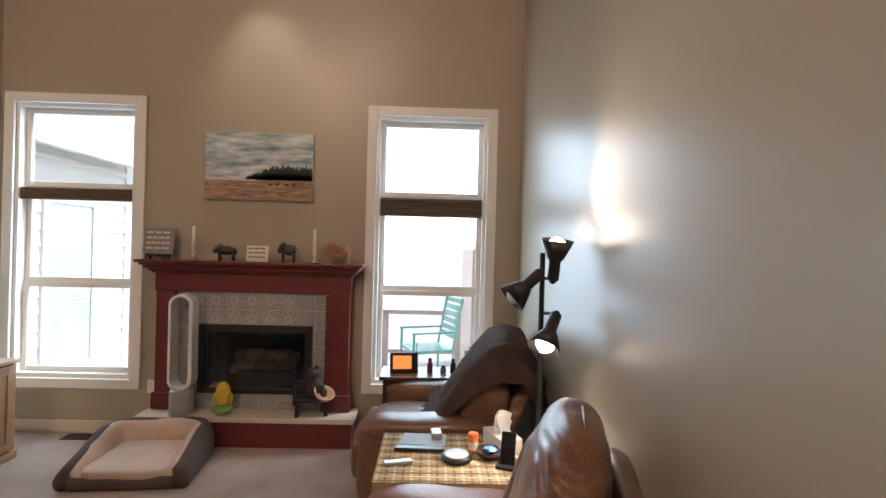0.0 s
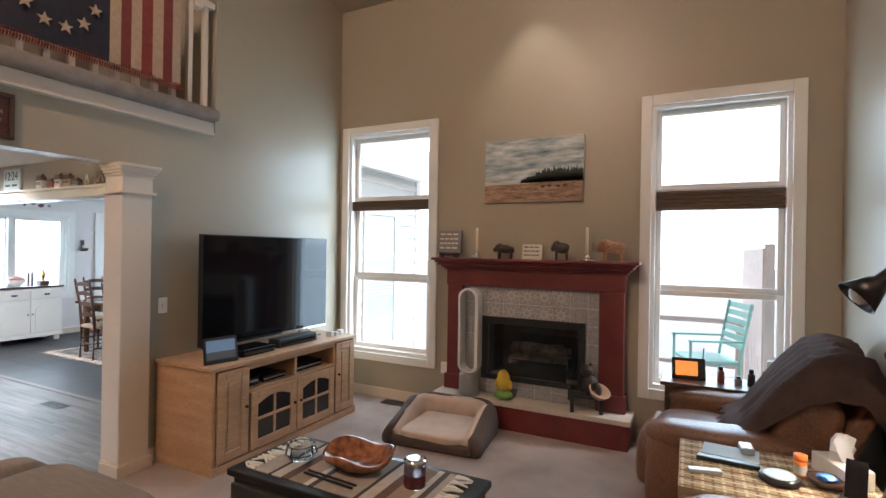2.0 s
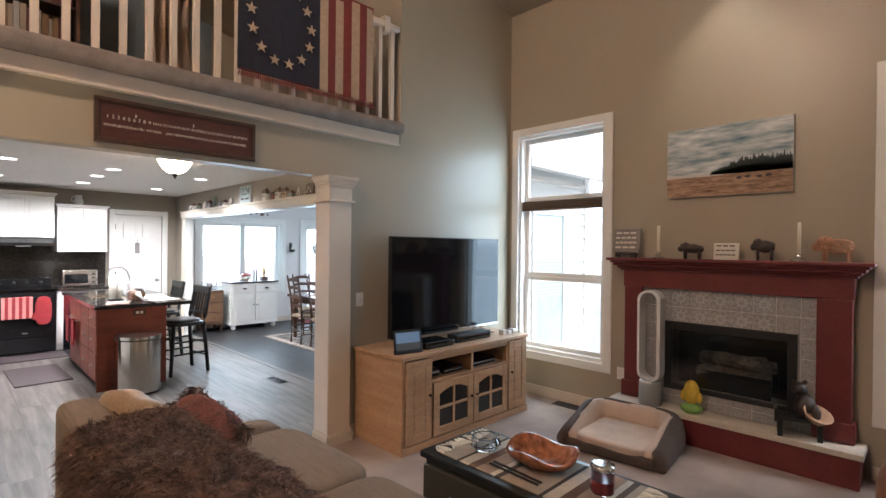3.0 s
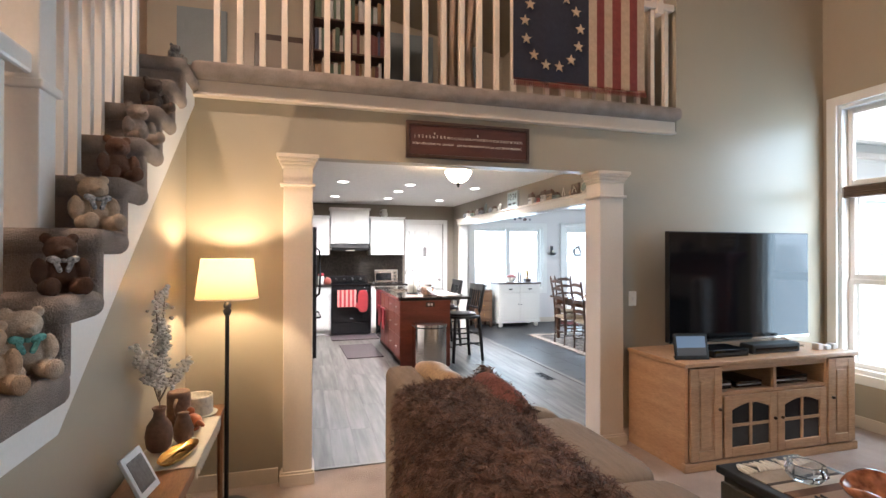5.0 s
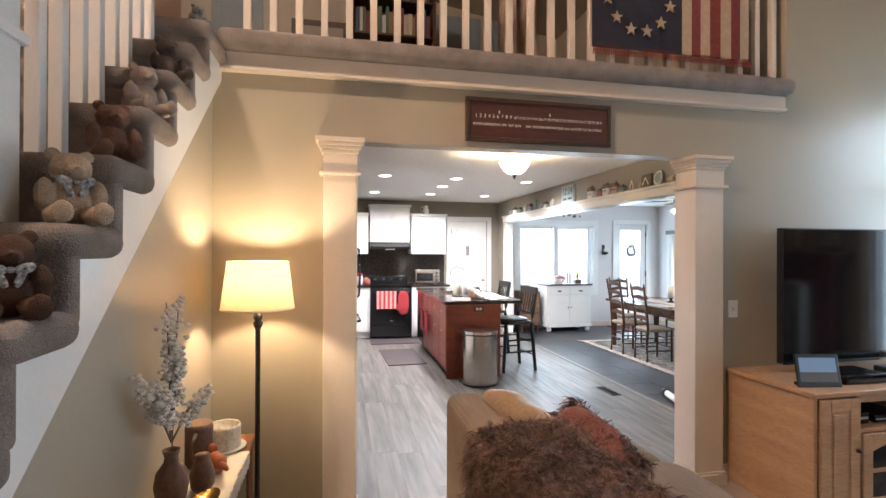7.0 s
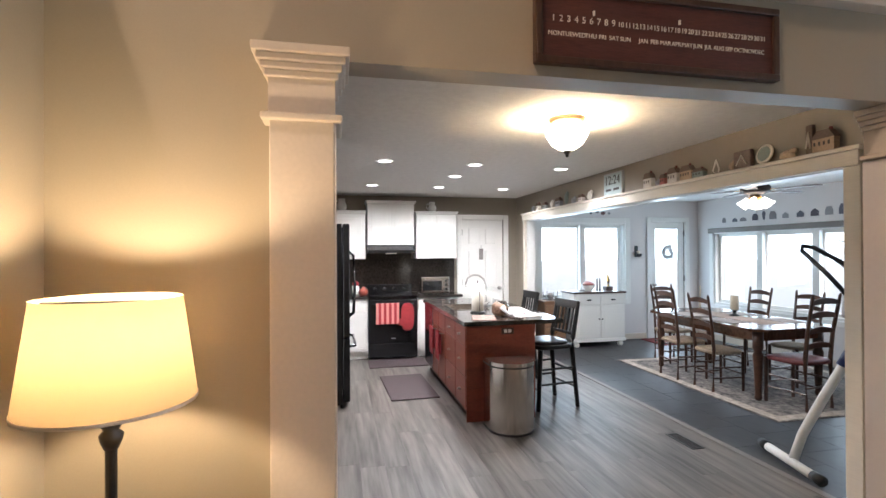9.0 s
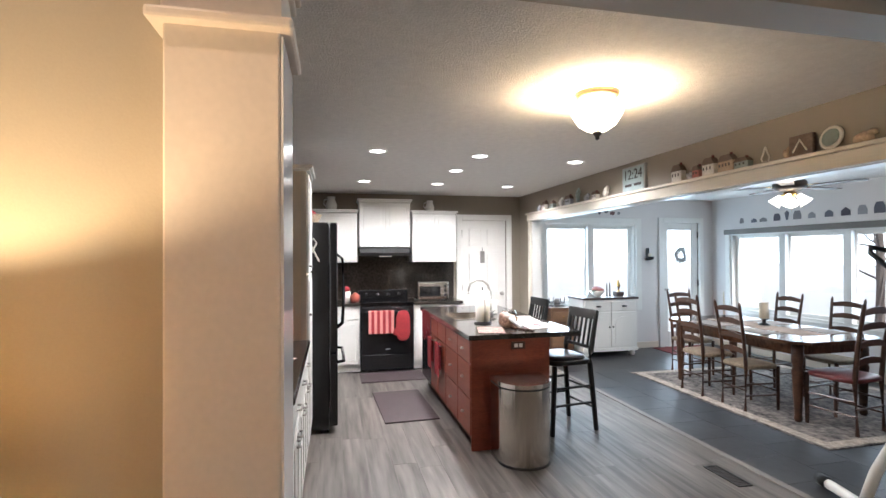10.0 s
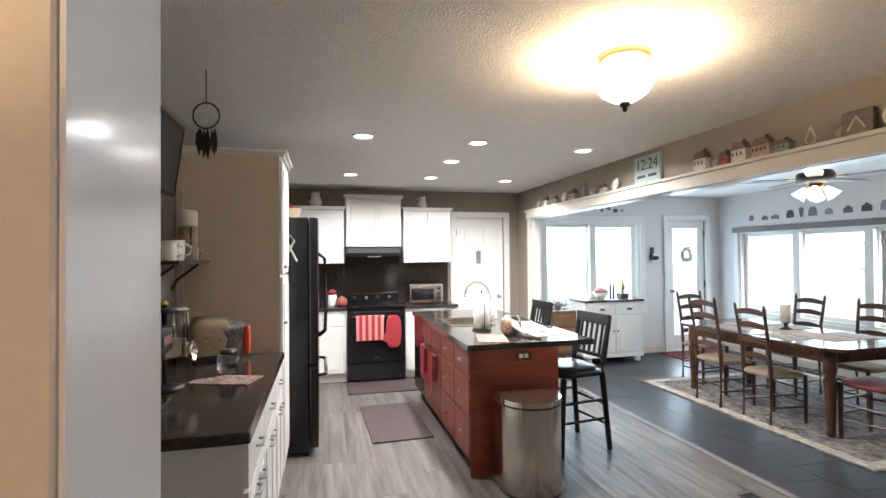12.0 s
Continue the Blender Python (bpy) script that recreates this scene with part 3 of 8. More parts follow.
M_WAX = material("cream candle wax", (0.75, 0.68, 0.55), 0.5, vary=0.05)
M_BRASS = material("polished brass", (0.66, 0.42, 0.14), 0.22, 1.0, vary=0.1)
M_CHROME = material("polished silver", (0.7, 0.68, 0.66), 0.15, 1.0, vary=0.05)
M_COPPER = material("copper wire", (0.45, 0.24, 0.14), 0.4, 0.7, vary=0.2)
M_DKWOOD = material("dark walnut", (0.055, 0.028, 0.018), 0.35, vary=0.3, scale=4, fine=40, stretch=(8, 1, 1))
M_STONE = material("grey carved stone", (0.24, 0.22, 0.21), 0.8, vary=0.2, bump=0.4)
M_INK = material("dark ink", (0.06, 0.05, 0.05), 0.7)
M_PAPER = material("cream card", (0.70, 0.66, 0.57), 0.7, vary=0.04)
M_FIG = material("dark resin", (0.035, 0.024, 0.02), 0.45, vary=0.4, scale=20, bump=0.4)


def fireplace():
    t = thing("fireplace", "dark red wooden fireplace surround with patterned tiles", "fireplace")
    y = 4.40
    part("leg", boxes((-2.41, -2.25, y, YF - 0.002, 0.25, 1.24), (-2.43, -2.23, y - 0.015, YF - 0.002, 0.25, 0.39), bevel=0.006), M_RED, t)
    part("leg", boxes((-1.0, -0.80, y, YF - 0.002, 0.25, 1.24), (-1.02, -0.78, y - 0.015, YF - 0.002, 0.25, 0.39), bevel=0.006), M_RED, t)
    part("frieze", boxes((-2.42, -0.79, y - 0.004, YF - 0.002, 1.24, 1.40), bevel=0.005), M_RED, t)
    part("cornice", boxes((-2.44, -0.77, y - 0.03, YF - 0.002, 1.39, 1.41), (-2.46, -0.75, y - 0.055, YF - 0.002, 1.41, 1.43), (-2.485, -0.725, y - 0.085, YF - 0.002, 1.43, 1.455), (-2.505, -0.705, y - 0.11, YF - 0.002, 1.455, 1.475), bevel=0.007), M_RED, t)
    part("shelf", boxes((-2.53, -0.68, 4.265, YF - 0.002, 1.475, 1.50), bevel=0.006), M_RED, t)
    g = part("tile_bed", boxes(*[(a, b, 4.44, YF - 0.002, c, d) for a, b, c, d in wall_cells(-2.25, -1.0, 0.25, 1.24, [FIRE_HOLE])]), M_GROUT_W, t)
    s = 0.152
    strips = wall_cells(-2.248, -1.002, 0.252, 1.238, [FIRE_HOLE])
    for i in range(9):
        for j in range(7):
            x0, z1 = -2.308 + i * s, 1.238 - j * s
            for u0, u1, w0, w1 in strips:
                a, b, c, d = max(x0, u0), min(x0 + s - 0.005, u1), max(z1 - s + 0.005, w0), min(z1, w1)
                if b - a < 0.02 or d - c < 0.02:
                    continue
                q = part("tile", boxes((a, b, 4.432, 4.441, c, d)), M_TILE_W, g)
                if b - a > 0.14 and d - c > 0.14:
                    bm = bmesh.new()
                    o = Vector(((a + b) / 2, 4.431, (c + d) / 2))
                    for k in range(8):
                        an = k * math.pi / 4
                        u, v = Vector((math.cos(an), 0, math.sin(an))), Vector((-math.sin(an), 0, math.cos(an)))
                        bm.faces.new([bm.verts.new(o + u * r + v * w) for r, w in ((0.012, 0), (0.03, 0.011), (0.054, 0), (0.03, -0.011))])
                        bm.faces.new([bm.verts.new(o + u * r + v * w) for r, w in ((0.060, 0.012), (0.068, 0.012), (0.068, -0.012), (0.060, -0.012))])
                    part("motif", bm, M_TILE_P, q)
    part("firebox", boxes((FIRE_HOLE[0], FIRE_HOLE[1], 4.95, 4.97, 0.40, 0.945), (FIRE_HOLE[0] - 0.02, FIRE_HOLE[0], 4.53, 4.97, 0.38, 0.965), (FIRE_HOLE[1], FIRE_HOLE[1] + 0.02, 4.53, 4.97, 0.38, 0.965), (FIRE_HOLE[0], FIRE_HOLE[1], 4.53, 4.97, 0.38, 0.40), (FIRE_HOLE[0], FIRE_HOLE[1], 4.53, 4.97, 0.945, 0.965)), M_SOOT, t)
    part("door_frame", boxes((-2.06, -2.0, 4.41, 4.44, 0.385, 0.965), (-1.17, -1.11, 4.41, 4.44, 0.385, 0.965), (-2.0, -1.17, 4.41, 4.44, 0.90, 0.965), (-2.0, -1.17, 4.41, 4.44, 0.385, 0.43), bevel=0.004), M_BLACK, t)
    p = part("glass_door", boxes((-2.0, -1.17, 4.425, 4.429, 0.43, 0.90)), glass("smoked glass", (0.8, 0.76, 0.72)), t)
    gr = part("grate", boxes(*[(-1.85 + i * 0.1, -1.835 + i * 0.1, 4.55, 4.85, 0.46, 0.475) for i in range(6)], (-1.87, -1.3, 4.56, 4.575, 0.40, 0.56), (-1.87, -1.3, 4.83, 4.845, 0.40, 0.56)), M_BLACK, t)
    for i, (x, z, yy, r) in enumerate(((-1.58, 0.53, 4.62, 4), (-1.6, 0.52, 4.76, -6), (-1.56, 0.64, 4.68, 12), (-1.62, 0.63, 4.75, -14))):
        part("log", tube([(-0.27, 0, 0), (-0.1, 0.01, 0.01), (0.1, -0.01, 0), (0.27, 0, 0.01)], [0.05, 0.058, 0.055, 0.048], 10), M_LOG, t, m=pose(x, yy, z, 0, r * 0.4, r))
    h = thing("hearth", "raised red hearth with a cream stone top", "hearth")
    part("riser", boxes((-2.45, -0.74, 4.245, YF - 0.002, 0.0, 0.205), bevel=0.004), M_RED, h)
    part("slab", boxes((-2.47, -0.72, 4.225, YF - 0.002, 0.205, 0.247), bevel=0.006), M_HEARTH, h)
fireplace()


def landscape():
    t = thing("picture", "unframed canvas print of a beach with pines under clouds", "picture", pose(-1.62, YF, 2.315))
    part("canvas", boxes((-0.46, 0.46, -0.035, 0, -0.29, 0.29), bevel=0.003), M_PAPER, t)
    ms = material("painted clouds", (0.045, 0.17, 0.25), 0.7, vary=0.3, scale=2.4, fine=7, stretch=(0.9, 1, 4), second=(0.72, 0.74, 0.73))
    part("sky", boxes((-0.458, 0.458, -0.037, -0.0355, -0.10, 0.288)), ms, t)
    part("beach", boxes((-0.458, 0.458, -0.037, -0.0355, -0.288, -0.102)), material("painted dry grass", (0.20, 0.11, 0.065), 0.8, vary=0.35, scale=4, fine=20, stretch=(1, 1, 7), second=(0.50, 0.33, 0.22)), t)
    part("surf", boxes((-0.458, -0.02, -0.0385, -0.037, -0.125, -0.10)), material("painted pale water", (0.55, 0.53, 0.50), 0.7), t)
    bm = bmesh.new()
    rnd = random.Random(4)
    for i in range(60):
        x = -0.1 + i * 0.0093
        h = 0.025 + 0.105 * min(1, i / 26) * rnd.uniform(0.65, 1.1)
        bm.faces.new([bm.verts.new((x + a, -0.0392, -0.115 + b)) for a, b in ((-0.012, 0), (0.012, 0), (0.003, h), (-0.003, h))])
    part("tree_line", bm, material("painted dark pines", (0.03, 0.04, 0.035), 0.8), t)
    for x, z in ((0.10, -0.155), (0.16, -0.15), (0.24, -0.155), (0.30, -0.15)):
        part("bush", blob(0.025, 0.0015, 0.012, (x, -0.038, z), 1), M_INK, t)
landscape()


def candlestick(x):
    t = thing("candlestick", "silver candlestick with a tall cream candle on the mantel", "candlestick", pose(x, 4.37, 1.50), "mantel candlesticks")
    part("base", lathe([(0.055, 0), (0.06, 0.008), (0.035, 0.02), (0.02, 0.03), (0.025, 0.045), (0.016, 0.055)], 20), M_CHROME, t, smooth=True)
    part("candle", lathe([(0.0125, 0.05), (0.0125, 0.28), (0.004, 0.287)], 12), M_WAX, t, smooth=True)
    part("wick", lathe([(0.0015, 0.286), (0.0015, 0.297)], 6), M_INK, t)
candlestick(-2.10), candlestick(-1.10)


def four_legged(name, label, x, mat, l, h, wire=False, head=1, horns=True):
    t = pose(x, 4.37, 1.50)
    bm = bmesh.new()
    blob(l * 0.42, l * 0.17, h * 0.28, (0, 0, h * 0.62), 2, bm, 0.25, x)
    blob(l * 0.2, l * 0.15, h * 0.28, (head * l * 0.28, 0, h * 0.72), 2, bm, 0.2, x)
    blob(l * 0.13, l * 0.09, h * 0.17, (head * l * 0.48, 0, h * 0.60), 2, bm)
    for a in (-0.3, 0.25):
        for b in (-0.08, 0.08):
            tube([(a * l, b * l, h * 0.5), (a * l, b * l, 0)], [l * 0.06, l * 0.04], 6, bm)
    if horns:
        for b in (-1, 1):
            tube([(head * l * 0.45, b * l * 0.06, h * 0.72), (head * l * 0.44, b * l * 0.14, h * 0.85), (head * l * 0.40, b * l * 0.12, h * 0.98)], [l * 0.03, l * 0.02, l * 0.005], 5, bm)
    o = tagged(part(name, bm, mat, smooth=not wire), label, "figurine")
    o.matrix_world = t
    if wire:
        w = o.modifiers.new("wire", "WIREFRAME")
        w.thickness = 0.006
    return o
four_legged("bison_figurine", "dark bison figurine standing on the mantel", -1.82, M_FIG, 0.2, 0.14, head=-1)
four_legged("moose_figurine", "dark moose figurine standing on the mantel", -1.31, M_FIG, 0.16, 0.17, head=-1)
four_legged("wire_bison", "copper wire bison sculpture on the mantel", -0.88, M_COPPER, 0.24, 0.18, True, head=-1)


def plaque(name, x, w, h, mat, label, rows, tone, easel):
    t = thing(name, label, "plaque", pose(x, 4.38, 1.50, -8, 0, 0))
    z = 0.045 if easel else 0.0
    part("board", boxes((-w / 2, w / 2, 0, 0.022, z, z + h), bevel=0.004), mat, t)
    for i in range(rows):
        n = 3 + i % 3
        for k in range(n):
            a = -w * 0.4 + k * w * 0.8 / n
            part("lettering", boxes((a, a + w * 0.62 / n, -0.003, 0.0, z + h * (0.86 - i * 0.8 / rows) - h * 0.07, z + h * (0.86 - i * 0.8 / rows))), tone, t)
    if easel:
        part("easel", boxes((-0.09, 0.09, -0.03, 0.05, 0.03, 0.045), (-0.085, -0.07, -0.03, -0.015, 0, 0.03), (0.07, 0.085, -0.03, -0.015, 0, 0.03), (-0.085, -0.07, 0.03, 0.045, 0, 0.03), (0.07, 0.085, 0.03, 0.045, 0, 0.03)), M_BLACK, t)
plaque("stone_plaque", -2.40, 0.25, 0.22, M_STONE, "grey carved plaque on a small black easel", 4, M_PAPER, True)
plaque("card_sign", -1.58, 0.18, 0.135, M_PAPER, "cream lettered card sign on the mantel", 3, M_INK, False)


def tower_fan():
    t = thing("tower_fan", "white bladeless tower fan standing on the hearth", "fan", pose(-2.13, 4.30, 0.247))
    part("base", lathe([(0.088, 0), (0.092, 0.01), (0.09, 0.19), (0.084, 0.205)], 28), M_SILVER, t, smooth=True)
    pts = []
    for i in range(33):
        a = i / 32 * 2 * math.pi
        x = 0.085 * math.cos(a)
        z = 0.59 + (0.305 if math.sin(a) > 0 else -0.305) + 0.085 * math.sin(a)
        pts.append((x, z))
    bm = bmesh.new()
    for k in range(len(pts) - 1):
        (x, z), (x2, z2) = pts[k], pts[k + 1]
        def ring(px, pz):
            s = 0.86
            cx, cz = px * s, 0.59 + (pz - 0.59) * (0.955)
            return [bm.verts.new(v) for v in ((px * 1.15, -0.05, pz), (px * 1.15, 0.06, pz), (cx, 0.07, cz), (cx, -0.06, cz))]
        r1, r2 = ring(x, z), ring(x2, z2)
        for j in range(4):
            bm.faces.new((r1[j], r1[(j + 1) % 4], r2[(j + 1) % 4], r2[j]))
    bmesh.ops.remove_doubles(bm, verts=bm.verts, dist=0.0005)
    part("loop", bm, M_WHITE_P, t, smooth=False)
tower_fan()


def toys():
    bm = blob(0.06, 0.05, 0.10, (0, 0, 0.125), 3)
    blob(0.02, 0.025, 0.045, (-0.063, 0, 0.09), 2, bm), blob(0.02, 0.025, 0.045, (0.063, 0, 0.09), 2, bm)
    o = tagged(part("plush_toy", bm, material("yellow plush", (0.62, 0.43, 0.05), 0.9, vary=0.15, bump=0.6), smooth=True), "small rounded yellow plush toy on the hearth", "toy")
    o.location = (-1.80, 4.31, 0.29)
    bm = blob(0.085, 0.075, 0.045, (0, 0, 0.043), 2, None, 0.2)
    o = tagged(part("toy_cushion", bm, material("green plush", (0.22, 0.40, 0.10), 0.9, vary=0.15, bump=0.6), smooth=True), "small green plush pad under the yellow toy", "toy")
    o.location = (-1.80, 4.31, 0.247)
    b = thing("toy_bench", "small black wooden bench on the hearth", "bench", pose(-1.08, 4.33, 0.247, 0, 0, 12))
    part("seat", boxes((-0.14, 0.14, -0.07, 0.07, 0.12, 0.145), bevel=0.006), M_BLACK, b)
    for sx in (-0.115, 0.115):
        for sy in (-0.05, 0.05):
            part("leg", boxes((sx - 0.016, sx + 0.016, sy - 0.014, sy + 0.014, 0, 0.12), bevel=0.003), M_BLACK, b)
    part("end", boxes((-0.15, -0.13, -0.07, 0.07, 0.10, 0.2), bevel=0.006), M_BLACK, b)
    bm = blob(0.07, 0.06, 0.09, (0, 0, 0.085), 2, None, 0.2)
    blob(0.05, 0.05, 0.05, (-0.03, -0.01, 0.20), 2, bm, 0.1)
    blob(0.018, 0.012, 0.018, (-0.06, 0, 0.245), 1, bm), blob(0.018, 0.012, 0.018, (0.0, 0, 0.25), 1, bm)
    blob(0.03, 0.03, 0.06, (0.07, -0.03, 0.05), 2, bm)
    o = tagged(part("bear_figurine", bm, M_FIG, smooth=True), "dark seated bear figurine on a black bench", "figurine")
    o.location = (-1.05, 4.33, 0.392)
    bm = lathe([(0.02, 0), (0.06, 0.02), (0.09, 0.07), (0.085, 0.07), (0.055, 0.025)], 20)
    o = tagged(part("clay_bowl", bm, material("tan clay", (0.42, 0.27, 0.17), 0.7, vary=0.2), smooth=True), "small tan clay bowl held by the bear", "bowl")
    o.matrix_world = pose(-0.99, 4.29, 0.395, 20, 25, 0)
toys()


def dog_bed():
    t = thing("dog_bed", "brown dog bed with cream lining on the carpet", "dog bed", pose(-2.16, 3.87, 0.0, 0, 0, 5))
    mg = material("grey brown suede", (0.075, 0.052, 0.043), 0.9, vary=0.2, scale=6, bump=0.3)
    mc = material("cream fleece", (0.56, 0.42, 0.33), 0.95, vary=0.14, scale=7, fine=160, bump=0.8)
    w, y0, y1, r = 0.335, -0.335, 0.27, 0.14
    path = [(-w, y0 + (y1 - r - y0) * i / 8, -1.0, 0.0) for i in range(8)]
    path += [(-w + r - r * math.cos(a), y1 - r + r * math.sin(a), -math.cos(a), math.sin(a)) for a in [math.pi / 2 * i / 8 for i in range(9)]]
    path += [(-w + r + (2 * w - 2 * r) * i / 8, y1, 0.0, 1.0) for i in range(1, 8)]
    path += [(w - r + r * math.sin(a), y1 - r + r * math.cos(a), math.sin(a), math.cos(a)) for a in [math.pi / 2 * i / 8 for i in range(9)]]
    path += [(w, y1 - r - (y1 - r - y0) * i / 8, 1.0, 0.0) for i in range(1, 9)]

    def sweep(section, seed):
        bm = bmesh.new()
        rings = []
        for k, (x, y, nx, ny) in enumerate(path):
            h = 0.125 + 0.145 * min(1, max(0, (y - y0) / 0.42)) ** 0.8 + 0.012 * noise.noise(Vector((x * 5, y * 5, seed)))
            rings.append([bm.verts.new((x + nx * o, y + ny * o, max(z * h, 0.0))) for o, z in section])
        m = len(section)
        for a, b in zip(rings, rings[1:]):
            for i in range(m):
                bm.faces.new((a[i], a[(i + 1) % m], b[(i + 1) % m], b[i]))
        bm.faces.new(rings[0][::-1]), bm.faces.new(rings[-1])
        return bm
    part("bolster", sweep([(0.06, 0.0), (0.082, 0.12), (0.088, 0.45), (0.07, 0.78), (0.04, 0.95), (0.005, 1.0), (-0.02, 0.97), (-0.02, 0.0)], 1), mg, t, smooth=True)
    part("lining", sweep([(-0.005, 0.992), (-0.03, 0.975), (-0.06, 0.85), (-0.085, 0.62), (-0.105, 0.35), (-0.015, 0.3)], 4), mc, t, smooth=True)
    part("base", boxes((-w + 0.0, w - 0.0, y0 - 0.03, y1, 0.0, 0.085), bevel=0.03, seg=4), mg, t, smooth=True)
    part("mattress", cushion(0.56, 0.58, 0.10, 7, 12, 0.012), mc, t, smooth=True, m=pose(0.0, -0.06, 0.085))
dog_bed()


def tv_stand():
    """Front faces +x; local x along the front (world +y), y into the wall."""
    t = thing("tv_stand", "maple television stand with arched glass doors", "tv stand", pose(-3.21, 2.42, 0, 0, 0, 90))
    w, d, h = 1.58, 0.60, 0.745
    part("top", boxes((-0.015, w + 0.015, -0.02, d, h - 0.03, h), bevel=0.006), M_MAPLE, t)
    part("side_panel", boxes((0, 0.025, 0, d, 0, h - 0.03)), M_MAPLE, t)
    part("side_panel", boxes((w - 0.025, w, 0, d, 0, h - 0.03)), M_MAPLE, t)
    part("back_panel", boxes((0.025, w - 0.025, d - 0.015, d, 0.06, h - 0.03)), M_MAPLE, t)
    part("plinth", boxes((-0.012, w + 0.012, -0.014, 0.02, 0, 0.065), bevel=0.008), M_MAPLE, t)
    part("bottom_panel", boxes((0.025, w - 0.025, 0.02, d - 0.016, 0.045, 0.065)), M_MAPLE, t)
    for x in (0.30, w - 0.30):
        part("divider", boxes((x - 0.012, x + 0.012, 0.0, d - 0.016, 0.065, h - 0.03)), M_MAPLE, t)
    part("shelf", boxes((0.312, w - 0.312, 0.0, d - 0.016, 0.505, 0.525)), M_MAPLE, t)
    part("divider", boxes((w / 2 - 0.012, w / 2 + 0.012, 0.0, d - 0.016, 0.525, h - 0.03)), M_MAPLE, t)
    part("top_rail", boxes((0.312, w - 0.312, -0.002, 0.018, 0.675, h - 0.03)), M_MAPLE, t)
    mdark = material("smoky cabinet glass", (0.03, 0.028, 0.028), 0.1, vary=0.1)
    mk = material("bronze knob", (0.06, 0.035, 0.02), 0.35, 0.8)

    def door(x0, x1, glazed, hinge_left):
        z0, z1 = 0.075, (0.50 if glazed else h - 0.04)
        s = 0.065
        dr = part("door", boxes((x0, x0 + s, -0.02, 0, z0, z1), (x1 - s, x1, -0.02, 0, z0, z1), (x0 + s, x1 - s, -0.02, 0, z0, z0 + s), (x0 + s, x1 - s, -0.02, 0, z1 - s * (0.8 if glazed else 1), z1), bevel=0.004), M_MAPLE, t)
        if glazed:
            a, b, c, e = x0 + s, x1 - s, z0 + s, z1 - s * 0.8
            part("pane", boxes((a, b, -0.008, -0.004, c, e)), mdark, dr)
            m = (a + b) / 2
            part("muntin", boxes((m - 0.01, m + 0.01, -0.017, -0.005, c, e), (a, b, -0.0175, -0.005, (c + e) / 2 - 0.012, (c + e) / 2 + 0.008)), M_MAPLE, dr)
            arch = [(a, e)] + [(a + (b - a) * i / 12, e - 0.045 + 0.042 * math.sin(math.pi * i / 12)) for i in range(13)] + [(b, e)]
            part("arch", prism(arch, -0.019, -0.005, "y"), M_MAPLE, dr)
        else:
            part("panel", boxes((x0 + s - 0.004, x1 - s + 0.004, -0.012, -0.002, z0 + s - 0.004, z1 - s + 0.004), (x0 + s + 0.02, x1 - s - 0.02, -0.018, -0.010, z0 + s + 0.02, z1 - s - 0.02), bevel=0.004), M_MAPLE, dr)
        kx = x1 - 0.03 if hinge_left else x0 + 0.03
        part("knob", blob(0.012, 0.014, 0.012, (kx, -0.033, (z0 + z1) / 2 + 0.03), 2), mk, dr, smooth=True)
    door(0.03, 0.295, False, True)
    door(0.318, w / 2 - 0.004, True, True)
    door(w / 2 + 0.004, w - 0.318, True, False)
    door(w - 0.295, w - 0.03, False, False)
    for i, (x0, x1, hh) in enumerate(((0.36, 0.46, 0.07), (0.50, 0.74, 0.045), (0.85, 1.18, 0.06))):
        o = thing("media_player", "black media box inside the stand", "media player", pose(-3.21, 2.42, 0.525, 0, 0, 90), "media boxes")
        part("body", boxes((x0, x1, 0.06, 0.32, 0, hh), bevel=0.006), M_GLOSS, o)
        part("strip", boxes((x0 + 0.01, x1 - 0.01, 0.0575, 0.06, hh * 0.4, hh * 0.6)), M_SILVER, o)
tv_stand()


def television():
    t = thing("television", "large black flat television on silver feet", "television", pose(-3.587, 3.32, 0.745, 0, 0, 90))
    part("bezel", boxes((-0.705, 0.705, 0.0, 0.045, 0.062, 0.92), bevel=0.004), M_BLACK, t)
    part("screen", boxes((-0.697, 0.697, -0.003, 0.0, 0.075, 0.912)), M_GLOSS, t)
    part("chin", boxes((-0.705, 0.705, -0.004, 0.01, 0.058, 0.072)), M_CHROME, t)
    part("back_box", boxes((-0.4, 0.4, 0.045, 0.085, 0.15, 0.6), bevel=0.01), M_BLACK, t)
    for sx in (-0.42, 0.42):
        part("foot", tube([(sx, 0.02, 0.07), (sx + 0.03, -0.12, 0.008), (sx + 0.05, -0.14, 0.008)], 0.008), M_CHROME, t)
        part("foot", tube([(sx, 0.02, 0.07), (sx + 0.03, 0.12, 0.008)], 0.008), M_CHROME, t)
television()


def box_thing(name, label, cat, m, w, d, h, mat, detail=None, group=""):
    t = thing(name, label, cat, m, group)
    part("body", boxes((-w / 2, w / 2, -d / 2, d / 2, 0, h), bevel=min(w, d, h) * 0.12), mat, t)
    if detail:
        part("front", boxes((-w * 0.44, w * 0.44, -d / 2 - 0.002, -d / 2, h * 0.25, h * 0.6)), detail, t)
    return t
box_thing("cable_box", "flat black cable box on the stand", "media box", pose(-3.40, 2.90, 0.745, 0, 0, 90), 0.32, 0.22, 0.055, M_GLOSS, M_BLACK)
box_thing("sound_bar", "black speaker bar on the stand", "speaker", pose(-3.38, 3.36, 0.745, 0, 0, 90), 0.46, 0.12, 0.07, M_BLACK, M_GLOSS)


